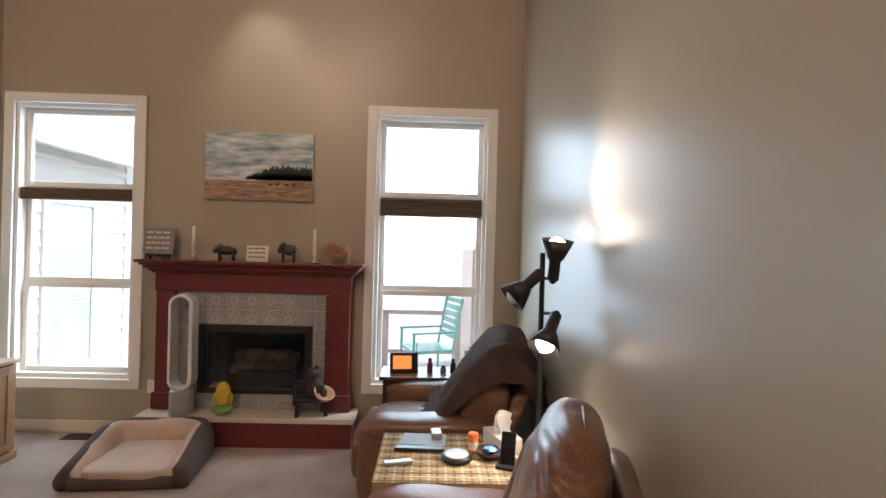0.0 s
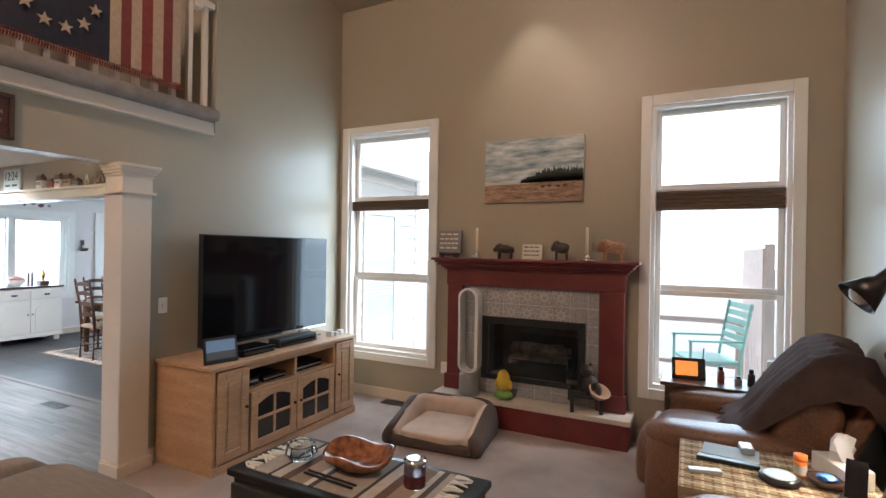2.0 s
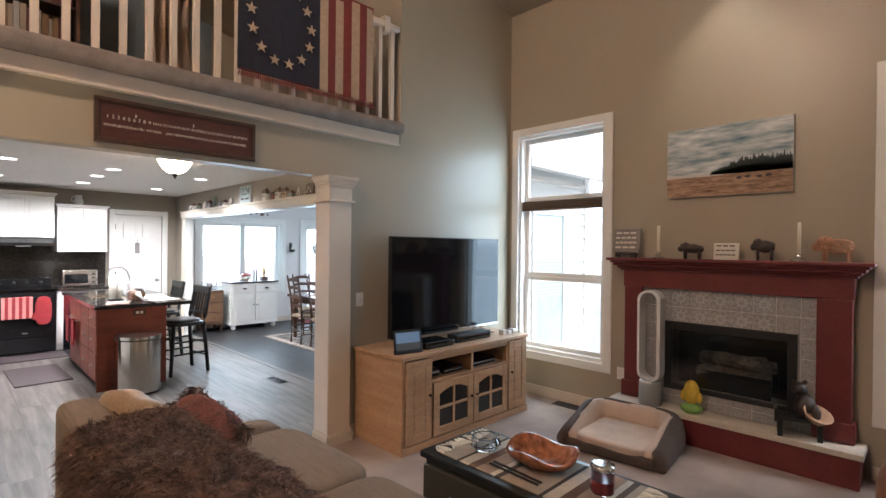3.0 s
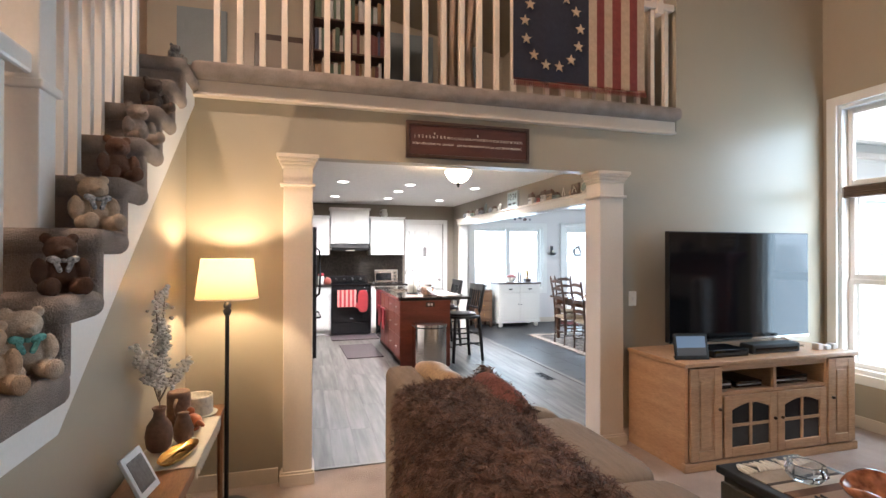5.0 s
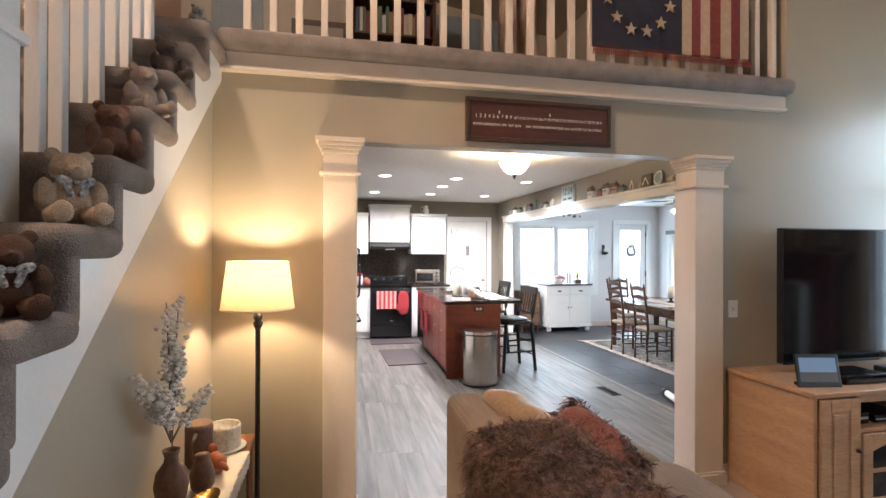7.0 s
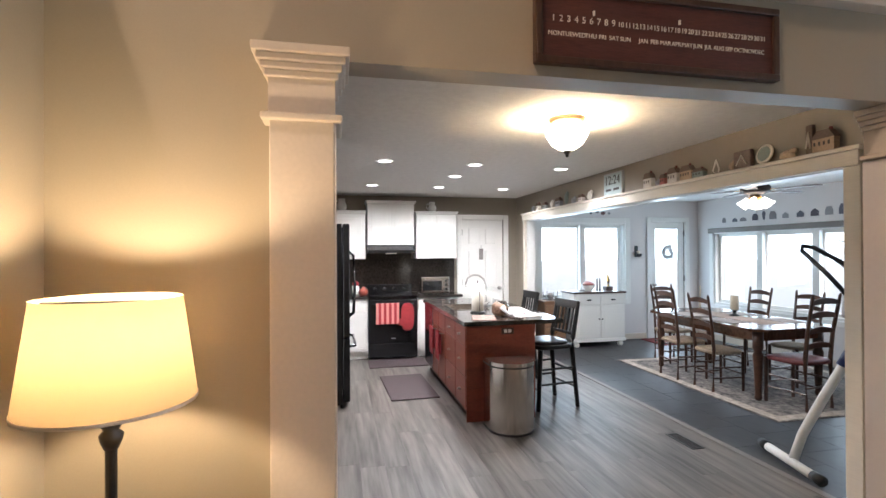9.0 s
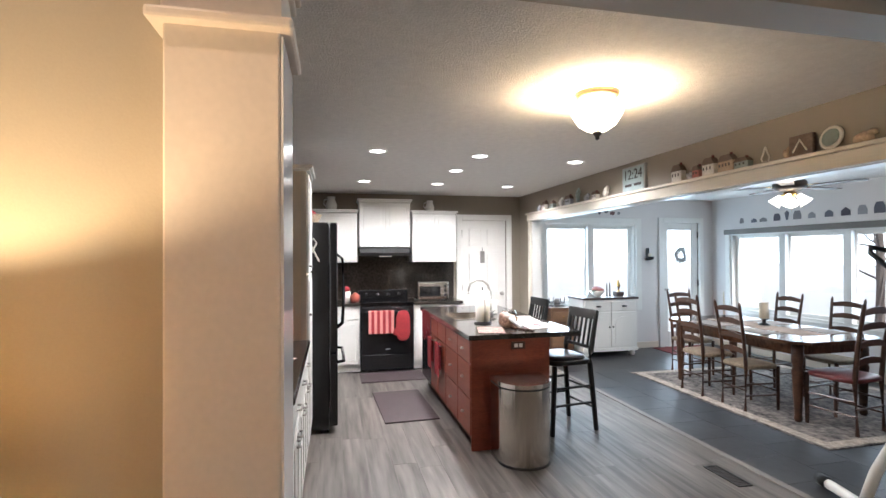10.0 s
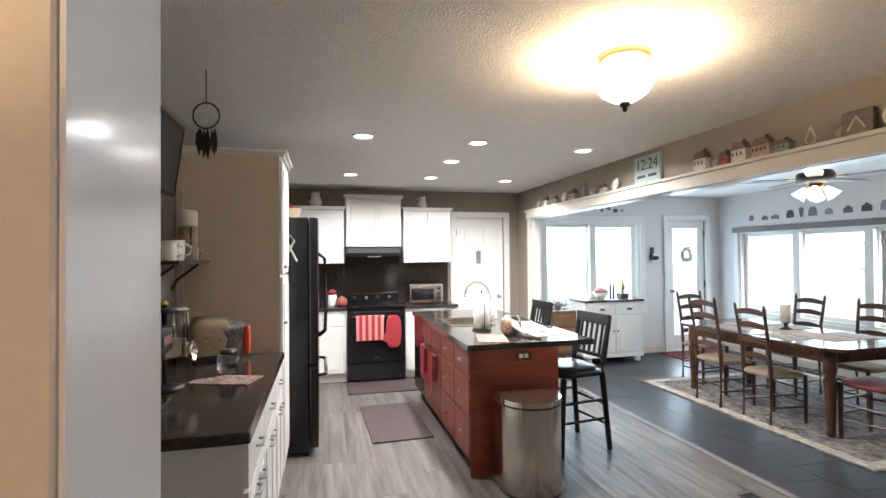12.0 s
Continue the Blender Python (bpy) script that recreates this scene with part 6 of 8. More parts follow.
def floor_vent(m, w, d, label, mat):
    t = thing("floor_vent", label, "vent", m)
    part("frame", boxes((-w / 2, w / 2, -d / 2, -d / 2 + 0.012, 0, 0.006), (-w / 2, w / 2, d / 2 - 0.012, d / 2, 0, 0.006), (-w / 2, -w / 2 + 0.012, -d / 2 + 0.012, d / 2 - 0.012, 0, 0.006), (w / 2 - 0.012, w / 2, -d / 2 + 0.012, d / 2 - 0.012, 0, 0.006)), mat, t)
    for i in range(14):
        x = -w / 2 + 0.02 + i * (w - 0.04) / 14
        part("slat", boxes((x, x + 0.007, -d / 2 + 0.012, d / 2 - 0.012, 0.0, 0.004)), mat, t)
    part("well", boxes((-w / 2 + 0.012, w / 2 - 0.012, -d / 2 + 0.012, d / 2 - 0.012, -0.0005, 0.0012)), M_SOOT, t)
floor_vent(pose(-5.83, 2.74, 0.002), 0.32, 0.11, "dark metal floor vent in the plank floor", M_BLACK)
floor_vent(pose(-4.25, 2.56, 0.002), 0.30, 0.11, "tan metal floor vent in the plank floor", M_STRIP)
floor_vent(pose(-2.95, 4.40, 0.004), 0.36, 0.12, "dark metal floor vent in the carpet", M_BLACK)

# ---- kitchen ----
M_CAB = material("white cabinet paint", (0.74, 0.73, 0.70), 0.32, vary=0.03, scale=3, fine=60, bump=0.04)
M_GRAN = material("dark polished granite", (0.018, 0.016, 0.015), 0.12, vary=0.4, scale=34, fine=190, second=(0.05, 0.041, 0.035))
M_CHERRY = material("cherry red cabinet wood", (0.185, 0.038, 0.02), 0.33, vary=0.2, scale=2.5, fine=30, stretch=(1, 1, 6), second=(0.25, 0.06, 0.032))
M_STEEL = material("brushed stainless steel", (0.62, 0.57, 0.52), 0.17, 1.0, vary=0.06, scale=6, fine=90, stretch=(1, 1, 0.05))
M_APPL = material("black appliance enamel", (0.008, 0.008, 0.009), 0.18, vary=0.2)
M_TOWEL = material("red towel", (0.30, 0.022, 0.028), 0.95, vary=0.15, scale=20, fine=200, bump=0.8)
M_TOWEL_P = material("pink towel stripe", (0.62, 0.24, 0.22), 0.95, vary=0.1, bump=0.8)
M_NICKEL = material("satin nickel", (0.5, 0.48, 0.45), 0.3, 1.0, vary=0.05)
M_PORC = material("white porcelain", (0.74, 0.72, 0.68), 0.2, vary=0.04)
M_OAK = material("brown oak", (0.05, 0.021, 0.012), 0.32, vary=0.3, scale=3, fine=30, stretch=(1, 1, 6), second=(0.10, 0.045, 0.025))
M_RUSH = material("woven rush seat", (0.34, 0.26, 0.18), 0.85, vary=0.25, scale=30, fine=120, bump=0.8)


def cab_door(parent, x0, x1, z0, z1, mat, knob=None, pull=None, y=0.0):
    d = part("door", boxes((x0, x1, y - 0.018, y, z0, z1), bevel=0.003), mat, parent)
    if z1 - z0 > 0.25:
        s = 0.05
        part("panel", boxes((x0 + s, x1 - s, y - 0.024, y - 0.017, z0 + s, z1 - s), bevel=0.006), mat, d)
    if knob:
        part("knob", blob(0.011, 0.014, 0.011, (knob[0], y - 0.032, knob[1]), 2), M_NICKEL, d, smooth=True)
    if pull:
        a, b = pull
        part("handle", tube([(a - 0.045, y - 0.018, b), (a - 0.04, y - 0.042, b), (a + 0.04, y - 0.042, b), (a + 0.045, y - 0.018, b)], 0.006), M_NICKEL, d, smooth=True)
    return d


def upper(y0, y1, z0, z1, crown, doors, label):
    """Hung on the back wall; local x = world y."""
    t = thing("wall_cabinet", label, "cabinet", pose(XB + 0.002, y0, 0, 0, 0, 90), "kitchen wall cabinets")
    w = y1 - y0
    part("body", boxes((0, w, -0.325, 0, z0, z1)), M_CAB, t)
    for i in range(doors):
        a = i * w / doors
        k = a + w / doors - 0.035 if i % 2 == 0 else a + 0.035
        cab_door(t, a + 0.004, a + w / doors - 0.004, z0 + 0.004, z1 - 0.02, M_CAB, (k, z0 + 0.06), y=-0.326)
    part("crown", boxes((-0.01, w + 0.01, -0.355, 0, z1, z1 + 0.02), (-0.025, w + 0.025, -0.375, 0, z1 + 0.02, z1 + crown), bevel=0.006), M_CAB, t)
upper(-0.62, 0.395, 1.45, 2.13, 0.045, 2, "white wall cabinet with two doors")
upper(0.425, 1.135, 1.66, 2.28, 0.05, 2, "taller white wall cabinet over the range hood")
upper(1.165, 1.80, 1.45, 2.13, 0.045, 2, "white wall cabinet with two doors")


def back_run():
    for y0, y1, lab in ((-0.70, 0.415, "white base cabinet beside the stove"), (1.135, 1.82, "white base cabinet under the toaster oven")):
        t = thing("base_cabinet", lab, "cabinet", pose(XB + 0.002, y0, 0, 0, 0, 90), "kitchen base cabinets")
        w = y1 - y0
        part("body", boxes((0, w, -0.60, 0, 0.10, 0.875)), M_CAB, t)
        part("toe_kick", boxes((0, w, -0.54, 0, 0, 0.10)), M_CAB, t)
        n = 2
        for i in range(n):
            a, b = i * w / n, (i + 1) * w / n
            cab_door(t, a + 0.005, b - 0.005, 0.12, 0.69, M_CAB, (b - 0.04 if i == 0 else a + 0.04, 0.62), y=-0.601)
            cab_door(t, a + 0.005, b - 0.005, 0.70, 0.86, M_CAB, ((a + b) / 2, 0.78), y=-0.601)
        c = tagged(part("countertop", boxes((XB + 0.02, XB + 0.64, y0, y1, 0.876, 0.915), bevel=0.004), M_GRAN), "dark granite countertop along the back wall", "countertop")
    structure("backsplash", boxes((XB, XB + 0.018, -0.7, 1.84, 0.917, 1.45), (XB, XB + 0.018, 0.425, 1.135, 1.45, 1.66)), M_GRAN, "dark granite backsplash behind the stove", "backsplash")
back_run()


def stove():
    t = thing("stove", "black electric range with towels on its handle", "stove", pose(XB + 0.02, 0.42, 0, 0, 0, 90))
    w = 0.71
    part("body", boxes((0, w, -0.62, 0, 0.02, 0.905), bevel=0.004), M_APPL, t)
    part("cooktop", boxes((0, w, -0.64, 0, 0.906, 0.922), bevel=0.004), M_GLOSS, t)
    part("control_panel", boxes((0, w, -0.07, 0, 0.923, 1.05), bevel=0.008), M_APPL, t)
    d = part("oven_door", boxes((0.006, w - 0.006, -0.652, -0.621, 0.245, 0.86), bevel=0.006), M_APPL, t)
    part("window", boxes((0.12, w - 0.12, -0.655, -0.652, 0.38, 0.68)), M_GLOSS, d)
    part("handle", tube([(0.06, -0.652, 0.80), (0.06, -0.69, 0.80), (w - 0.06, -0.69, 0.80), (w - 0.06, -0.652, 0.80)], 0.012), M_APPL, d)
    dr = part("drawer", boxes((0.006, w - 0.006, -0.648, -0.621, 0.04, 0.235), bevel=0.006), M_APPL, t)
    part("badge", boxes((w / 2 - 0.03, w / 2 + 0.03, -0.6545, -0.652, 0.30, 0.31)), M_SILVER, d)
    for i in range(4):
        part("knob", lathe([(0.02, 0), (0.02, 0.02), (0.012, 0.025)], 14), M_BLACK, t, m=pose(0.12 + i * 0.155, -0.07, 0.985, 90, 0, 0))
    a = thing("dish_towel", "pink and red striped towel hanging on the oven", "towel", pose(XB + 0.02, 0.42, 0, 0, 0, 90))
    for i in range(9):
        part("stripe", boxes((0.10 + i * 0.037, 0.137 + i * 0.037, -0.712, -0.704, 0.52, 0.815), (0.10 + i * 0.037, 0.137 + i * 0.037, -0.704, -0.67, 0.812, 0.818), bevel=0.002), M_TOWEL if i % 2 else M_TOWEL_P, a)
    b = thing("oven_mitt", "red oven mitt hanging on the oven handle", "oven mitt", pose(XB + 0.02, 0.42, 0, 0, 0, 90))
    part("mitt", cushion(0.19, 0.03, 0.40, 3), M_TOWEL, b, smooth=True, m=pose(0.55, -0.722, 0.62))
    part("thumb", cushion(0.08, 0.03, 0.14, 2.5, 6), M_TOWEL, b, smooth=True, m=pose(0.47, -0.722, 0.56, 0, 25, 0))
    h = thing("range_hood", "black range hood under the wall cabinet", "range hood", pose(XB + 0.002, 0.43, 0, 0, 0, 90))
    part("canopy", prism([(0, 1.655), (-0.34, 1.655), (-0.48, 1.58), (-0.48, 1.535), (0, 1.535)], 0, 0.70, "x"), M_APPL, h, m=None)
    part("lamp", boxes((0.27, 0.43, -0.40, -0.30, 1.528, 1.536)), glow("hood lamp", (1.0, 0.9, 0.75), 0.6), h)
stove()


def small_kitchen():
    o = thing("toaster_oven", "stainless toaster oven on the back counter", "toaster oven", pose(-9.72, 1.42, 0.915, 0, 0, 90))
    part("case", boxes((-0.22, 0.22, -0.16, 0.16, 0.015, 0.26), bevel=0.012), M_STEEL, o)
    part("window", boxes((-0.19, 0.10, -0.166, -0.16, 0.06, 0.20)), M_GLOSS, o)
    part("handle", tube([(-0.17, -0.16, 0.22), (-0.17, -0.19, 0.22), (0.09, -0.19, 0.22), (0.09, -0.16, 0.22)], 0.007), M_STEEL, o)
    for z in (0.08, 0.14, 0.2):
        part("knob", lathe([(0.018, 0), (0.016, 0.02)], 12), M_BLACK, o, m=pose(0.165, -0.16, z, 90, 0, 0))
    for x in (-0.19, 0.19):
        part("foot", boxes((x - 0.02, x + 0.02, -0.14, 0.14, 0, 0.015)), M_BLACK, o)

    def pitcher(x, y, z, s):
        p = thing("pitcher", "white porcelain pitcher on top of the cabinets", "pitcher", pose(x, y, z, 0, 0, 70), "white pitchers")
        part("body", lathe([(0.05 * s, 0), (0.075 * s, 0.03 * s), (0.08 * s, 0.08 * s), (0.05 * s, 0.15 * s), (0.06 * s, 0.19 * s), (0.055 * s, 0.19 * s), (0.04 * s, 0.15 * s)], 22, False), M_PORC, p, smooth=True)
        part("handle", tube([(-0.05 * s, 0, 0.16 * s), (-0.10 * s, 0, 0.15 * s), (-0.11 * s, 0, 0.09 * s), (-0.075 * s, 0, 0.05 * s)], 0.009 * s), M_PORC, p, smooth=True)
    pitcher(-9.93, 0.05, 2.175, 1.0)
    pitcher(-9.93, 1.45, 2.175, 0.85)
    c = thing("canister", "white canister with a red flower on the counter", "canister", pose(-9.75, 0.25, 0.915))
    part("pot", lathe([(0.05, 0), (0.055, 0.01), (0.055, 0.13), (0.045, 0.14)], 20), M_PORC, c, smooth=True)
    part("flower", blob(0.05, 0.05, 0.04, (0, 0, 0.17), 2, None, 0.5), M_TOWEL, c)
    j = tagged(part("cookie_jar", lathe([(0.05, 0), (0.07, 0.03), (0.065, 0.09), (0.03, 0.11), (0.012, 0.13)], 20), material("red brown glaze", (0.25, 0.06, 0.04), 0.3), smooth=True), "small red-brown jar on the back counter", "jar")
    j.location = (-9.66, 0.36, 0.915)
    s = thing("door_sign", "small dark hanging sign on the kitchen door", "sign", pose(XB - 0.008, 2.30, 1.52, 0, 0, 90))
    part("board", boxes((-0.035, 0.035, -0.012, -0.002, -0.10, 0.08), bevel=0.003), M_STONE, s)
    part("hanger", tube([(0, -0.006, 0.08), (0, -0.004, 0.14)], 0.003), M_BLACK, s)
small_kitchen()


def fridge():
    t = thing("refrigerator", "tall black refrigerator with curved handles", "refrigerator", pose(-7.32, 0.03, 0))
    part("body", boxes((-0.88, 0, -0.74, 0, 0.03, 1.84), bevel=0.006), M_APPL, t)
    part("door", boxes((-0.435, 0.0, 0.005, 0.075, 0.70, 1.84), bevel=0.012), M_APPL, t)
    part("door", boxes((-0.88, -0.445, 0.005, 0.075, 0.70, 1.84), bevel=0.012), M_APPL, t)
    dr = part("freezer_drawer", boxes((-0.88, 0.0, 0.005, 0.075, 0.06, 0.69), bevel=0.012), M_APPL, t)
    for x in (-0.40, -0.48):
        part("handle", tube([(x, 0.075, 0.86), (x, 0.125, 0.90), (x, 0.14, 1.2), (x, 0.125, 1.52), (x, 0.075, 1.56)], 0.014), M_GLOSS, t, smooth=True)
    part("handle", tube([(-0.8, 0.075, 0.60), (-0.76, 0.13, 0.60), (-0.12, 0.13, 0.60), (-0.08, 0.075, 0.60)], 0.014), M_GLOSS, dr, smooth=True)
    part("grille", boxes((-0.86, -0.02, -0.02, 0.0, 0, 0.03)), M_BLACK, t)
    r = tagged(part("ribbon_magnet", tube([(0, -0.05, -0.1), (0, 0.03, 0.06), (0, 0.0, 0.10), (0, -0.03, 0.06), (0, 0.05, -0.1)], 0.008, 6), M_PAPER), "cream ribbon magnet on the refrigerator side", "magnet")
    r.location = (-7.307, -0.10, 1.60)
    k = thing("basket", "wicker basket with red cloth on the refrigerator", "basket", pose(-7.75, -0.2, 1.84))
    part("basket", lathe([(0.12, 0), (0.17, 0.10), (0.16, 0.10), (0.11, 0.01)], 22, False), M_RUSH, k, smooth=True)
    part("cloth", blob(0.12, 0.12, 0.08, (0, 0, 0.09), 2, None, 0.4), M_TOWEL, k)
fridge()


def left_run():
    t = thing("pantry_cabinet", "tall white pantry cabinet beside the refrigerator", "cabinet", pose(-6.76, -0.13, 0, 0, 0, 180))
    # local x runs to -x, front faces +y (local -y)
    # the body is a warmer beige than the white doors
    part("body", boxes((0, 0.52, 0.0, 0.615, 0.10, 2.19)), material("beige cabinet", (0.70, 0.58, 0.45), 0.45, vary=0.03), t, "beige cabinet side")
    part("toe_kick", boxes((0, 0.52, 0.06, 0.615, 0, 0.10)), M_CAB, t)
    part("edge_trim", boxes((-0.012, 0.0, 0.0, 0.04, 0.916, 2.19), (-0.012, 0.0, 0.575, 0.615, 0.916, 2.19)), M_CREAM, t)
    part("crown", boxes((-0.02, 0.53, -0.03, 0.615, 2.19, 2.21), (-0.035, 0.53, -0.05, 0.615, 2.21, 2.235), bevel=0.006), M_CAB, t)
    cab_door(t, 0.004, 0.516, 1.42, 2.17, M_CAB, (0.05, 1.47))
    cab_door(t, 0.004, 0.516, 0.12, 1.405, M_CAB, (0.05, 1.1))
    b = thing("base_cabinet", "white base cabinet with drawers and nickel pulls", "cabinet", pose(-5.275, -0.135, 0, 0, 0, 180), "kitchen base cabinets")
    part("body", boxes((0, 1.483, 0.0, 0.61, 0.10, 0.872)), M_CAB, b)
    part("toe_kick", boxes((0.0, 1.483, 0.06, 0.61, 0, 0.10)), M_CAB, b)
    n = 3
    for i in range(n):
        a, e = i * 1.483 / n, (i + 1) * 1.483 / n
        cab_door(b, a + 0.006, e - 0.006, 0.70, 0.855, M_CAB, None, ((a + e) / 2, 0.78))
        m = (a + e) / 2
        cab_door(b, a + 0.006, m - 0.003, 0.12, 0.685, M_CAB, None, (m - 0.07, 0.62))
        cab_door(b, m + 0.003, e - 0.006, 0.12, 0.685, M_CAB, None, (m + 0.07, 0.62))
    tagged(part("countertop", boxes((-6.755, -5.235, YK + 0.002, -0.105, 0.873, 0.915), bevel=0.008), M_GRAN), "dark granite countertop of the coffee counter", "countertop")
    z = 0.915
    c = thing("utensil_stand", "black stand hung with steel scoops and strainers", "utensil stand", pose(-5.956, -0.585, z, 0, 0, 20))
    part("base", lathe([(0.085, 0), (0.088, 0.008), (0.06, 0.018), (0.014, 0.024)], 24), M_BLACK, c, smooth=True)
    part("post", tube([(0, 0, 0.02), (0, 0, 0.36)], 0.012, 10), M_BLACK, c, smooth=True)
    part("crown", lathe([(0.012, 0.36), (0.10, 0.365), (0.105, 0.375), (0.012, 0.385)], 24), M_BLACK, c, smooth=True)
    part("knob", blob(0.018, 0.018, 0.022, (0, 0, 0.40), 2), M_BRASS, c, smooth=True)
    for k in range(7):
        a = k * 6.283 / 7 + 0.3
        m = pose(0.098 * math.cos(a), 0.098 * math.sin(a), 0, 0, 0, math.degrees(a) + 90)
        u = part("utensil", tube([(0, 0, 0.37), (0, -0.004, 0.30), (0, -0.002, 0.22)], [0.004, 0.006, 0.005], 6), M_STEEL, c, smooth=True, m=m)
        if k % 3 == 0:
            part("head", boxes((-0.045, 0.045, -0.012, -0.004, 0.16, 0.25), (-0.045, -0.037, -0.03, -0.012, 0.16, 0.25), (0.037, 0.045, -0.03, -0.012, 0.16, 0.25), bevel=0.003), M_STEEL, u, m=m)
        elif k % 3 == 1:
            part("head", lathe([(0.0, 0.0), (0.03, 0.004), (0.046, 0.02), (0.049, 0.034), (0.046, 0.033), (0.03, 0.008)], 20, False), M_STEEL, u, smooth=True, m=m @ pose(0, 0.0, 0.175, 90, 0, 0))
        else:
            part("head", cushion(0.05, 0.012, 0.085, 2.2, 6), M_WHITE_P, u, smooth=True, m=m @ pose(0, -0.005, 0.185))
    m2 = thing("press_pot", "steel and glass press pot on the counter", "coffee pot", pose(-5.736, -0.615, z))
    part("glass", lathe([(0.045, 0.01), (0.047, 0.16), (0.044, 0.16), (0.042, 0.02)], 22), glass("coffee glass", (0.35, 0.28, 0.24)), m2, smooth=True)
    part("frame", lathe([(0.049, 0), (0.05, 0.035), (0.048, 0.035)], 22, False), M_STEEL, m2, smooth=True)
    part("lid", lathe([(0.05, 0.16), (0.05, 0.175), (0.02, 0.19), (0.006, 0.195), (0.006, 0.225), (0.012, 0.235)], 20), M_STEEL, m2, smooth=True)
    part("handle", tube([(0.048, 0, 0.14), (0.09, 0, 0.13), (0.09, 0, 0.05), (0.048, 0, 0.03)], 0.008), M_BLACK, m2, smooth=True)
    bx = thing("coffee_machine", "black countertop coffee machine beside the utensil stand", "coffee maker", pose(-5.62, -0.62, z, 0, 0, 180))
    part("body", boxes((-0.10, 0.10, -0.02, 0.11, 0, 0.33), bevel=0.012), M_BLACK, bx)
    part("spout_head", boxes((-0.10, 0.10, -0.14, -0.02, 0.22, 0.33), bevel=0.02, seg=3), M_BLACK, bx)
    part("drip_tray", boxes((-0.09, 0.09, -0.14, -0.02, 0, 0.025), bevel=0.005), M_STEEL, bx)
    part("control", boxes((-0.06, 0.06, -0.146, -0.139, 0.26, 0.30), bevel=0.002), M_STEEL, bx)
    tt = thing("toaster", "cream floral toaster cover on the counter", "toaster", pose(-6.723, -0.554, z, 0, 0, 20))
    part("body", boxes((-0.165, 0.165, -0.10, 0.10, 0.012, 0.25), bevel=0.05, seg=5), material("cream floral cloth", (0.60, 0.47, 0.32), 0.85, vary=0.25, scale=30, fine=90, second=(0.50, 0.36, 0.22)), tt, smooth=True)
    part("lining", boxes((-0.155, 0.155, -0.09, 0.09, 0, 0.03)), M_BLACK, tt)
    motif = material("faded green leaf print", (0.20, 0.20, 0.11), 0.9, vary=0.3, scale=20)
    rr = random.Random(9)
    for i in range(14):
        u, w = rr.uniform(-0.11, 0.11), rr.uniform(0.06, 0.20)
        part("leaf_print", blob(rr.uniform(0.008, 0.014), 0.002, 0.006, (u, 0.10, w), 1), motif, tt, smooth=True)
    for i in range(6):
        part("leaf_print", blob(0.002, rr.uniform(0.008, 0.013), 0.006, (0.165, rr.uniform(-0.045, 0.045), rr.uniform(0.07, 0.19)), 1), motif, tt, smooth=True)
    part("piping", tube([(-0.15, -0.1, 0.01), (0.15, -0.1, 0.01), (0.15, 0.1, 0.01), (-0.15, 0.1, 0.01)], 0.006), M_TOWEL, tt)
    bg = thing("bread_bag", "bread bag in blue and red wrapping", "bread bag", pose(-6.660, -0.454, z))
    part("bag", cushion(0.15, 0.24, 0.25, 3.2, 12, 0.06, 4, 9.0), material("printed plastic bag", (0.12, 0.14, 0.26), 0.3, vary=0.6, scale=14, second=(0.55, 0.50, 0.48)), bg, smooth=True, m=pose(0, 0, 0.125))
    part("label", cushion(0.08, 0.04, 0.18, 4, 6), material("red label", (0.55, 0.06, 0.03), 0.4), bg, smooth=True, m=pose(0.03, 0.14, 0.11))
    jar = thing("glass_jar", "glass jar with a dark lid on a mat", "jar", pose(-6.219, -0.351, z + 0.006))
    part("jar", lathe([(0.045, 0), (0.055, 0.02), (0.055, 0.08), (0.04, 0.10)], 20), glass("jar clear", (0.93, 0.93, 0.95)), jar, smooth=True)
    part("lid", lathe([(0.043, 0.10), (0.043, 0.12)], 20), M_BLACK, jar, smooth=True)
    mat = tagged(part("place_mat", boxes((-0.20, 0.20, -0.11, 0.11, 0, 0.005), bevel=0.002), material("patterned mat", (0.10, 0.06, 0.055), 0.8, vary=0.6, scale=25, second=(0.45, 0.30, 0.26))), "small patterned mat on the granite counter", "mat")
    mat.matrix_world = pose(-6.060, -0.333, z, 0, 0, 70) @ Matrix.Diagonal((0.8, 0.8, 1, 1))
    sh = thing("wall_shelf", "small bracket shelf holding cups", "shelf", pose(-6.37, YK, 1.50))
    part("board", boxes((-0.37, 0.30, 0, 0.20, 0, 0.02), bevel=0.003), M_DKWOOD, sh)
    part("bracket", tube([(0.2, 0.0, -0.16), (0.2, 0.03, -0.10), (0.2, 0.15, -0.005)], 0.008), M_BLACK, sh)
    part("bracket", tube([(-0.3, 0.0, -0.16), (-0.3, 0.03, -0.10), (-0.3, 0.15, -0.005)], 0.008), M_BLACK, sh)
    for x, s in ((0.20, 1.1), (0.08, 1.2), (-0.30, 0.8)):
        g = thing("mug", "white mug on the wall shelf", "mug", pose(-6.37 + x, YK + 0.12, 1.52), "shelf mugs")
        part("cup", lathe([(0.035 * s, 0), (0.04 * s, 0.01), (0.042 * s, 0.09 * s), (0.038 * s, 0.09 * s), (0.036 * s, 0.02)], 18, False), M_PORC, g, smooth=True)
        part("handle", tube([(0, 0.04 * s, 0.075 * s), (0, 0.07 * s, 0.06 * s), (0, 0.065 * s, 0.03 * s), (0, 0.04 * s, 0.02 * s)], 0.006), M_PORC, g, smooth=True)
    k = thing("canister", "tan canister with a wooden handle on the shelf", "canister", pose(-6.55, YK + 0.12, 1.52))
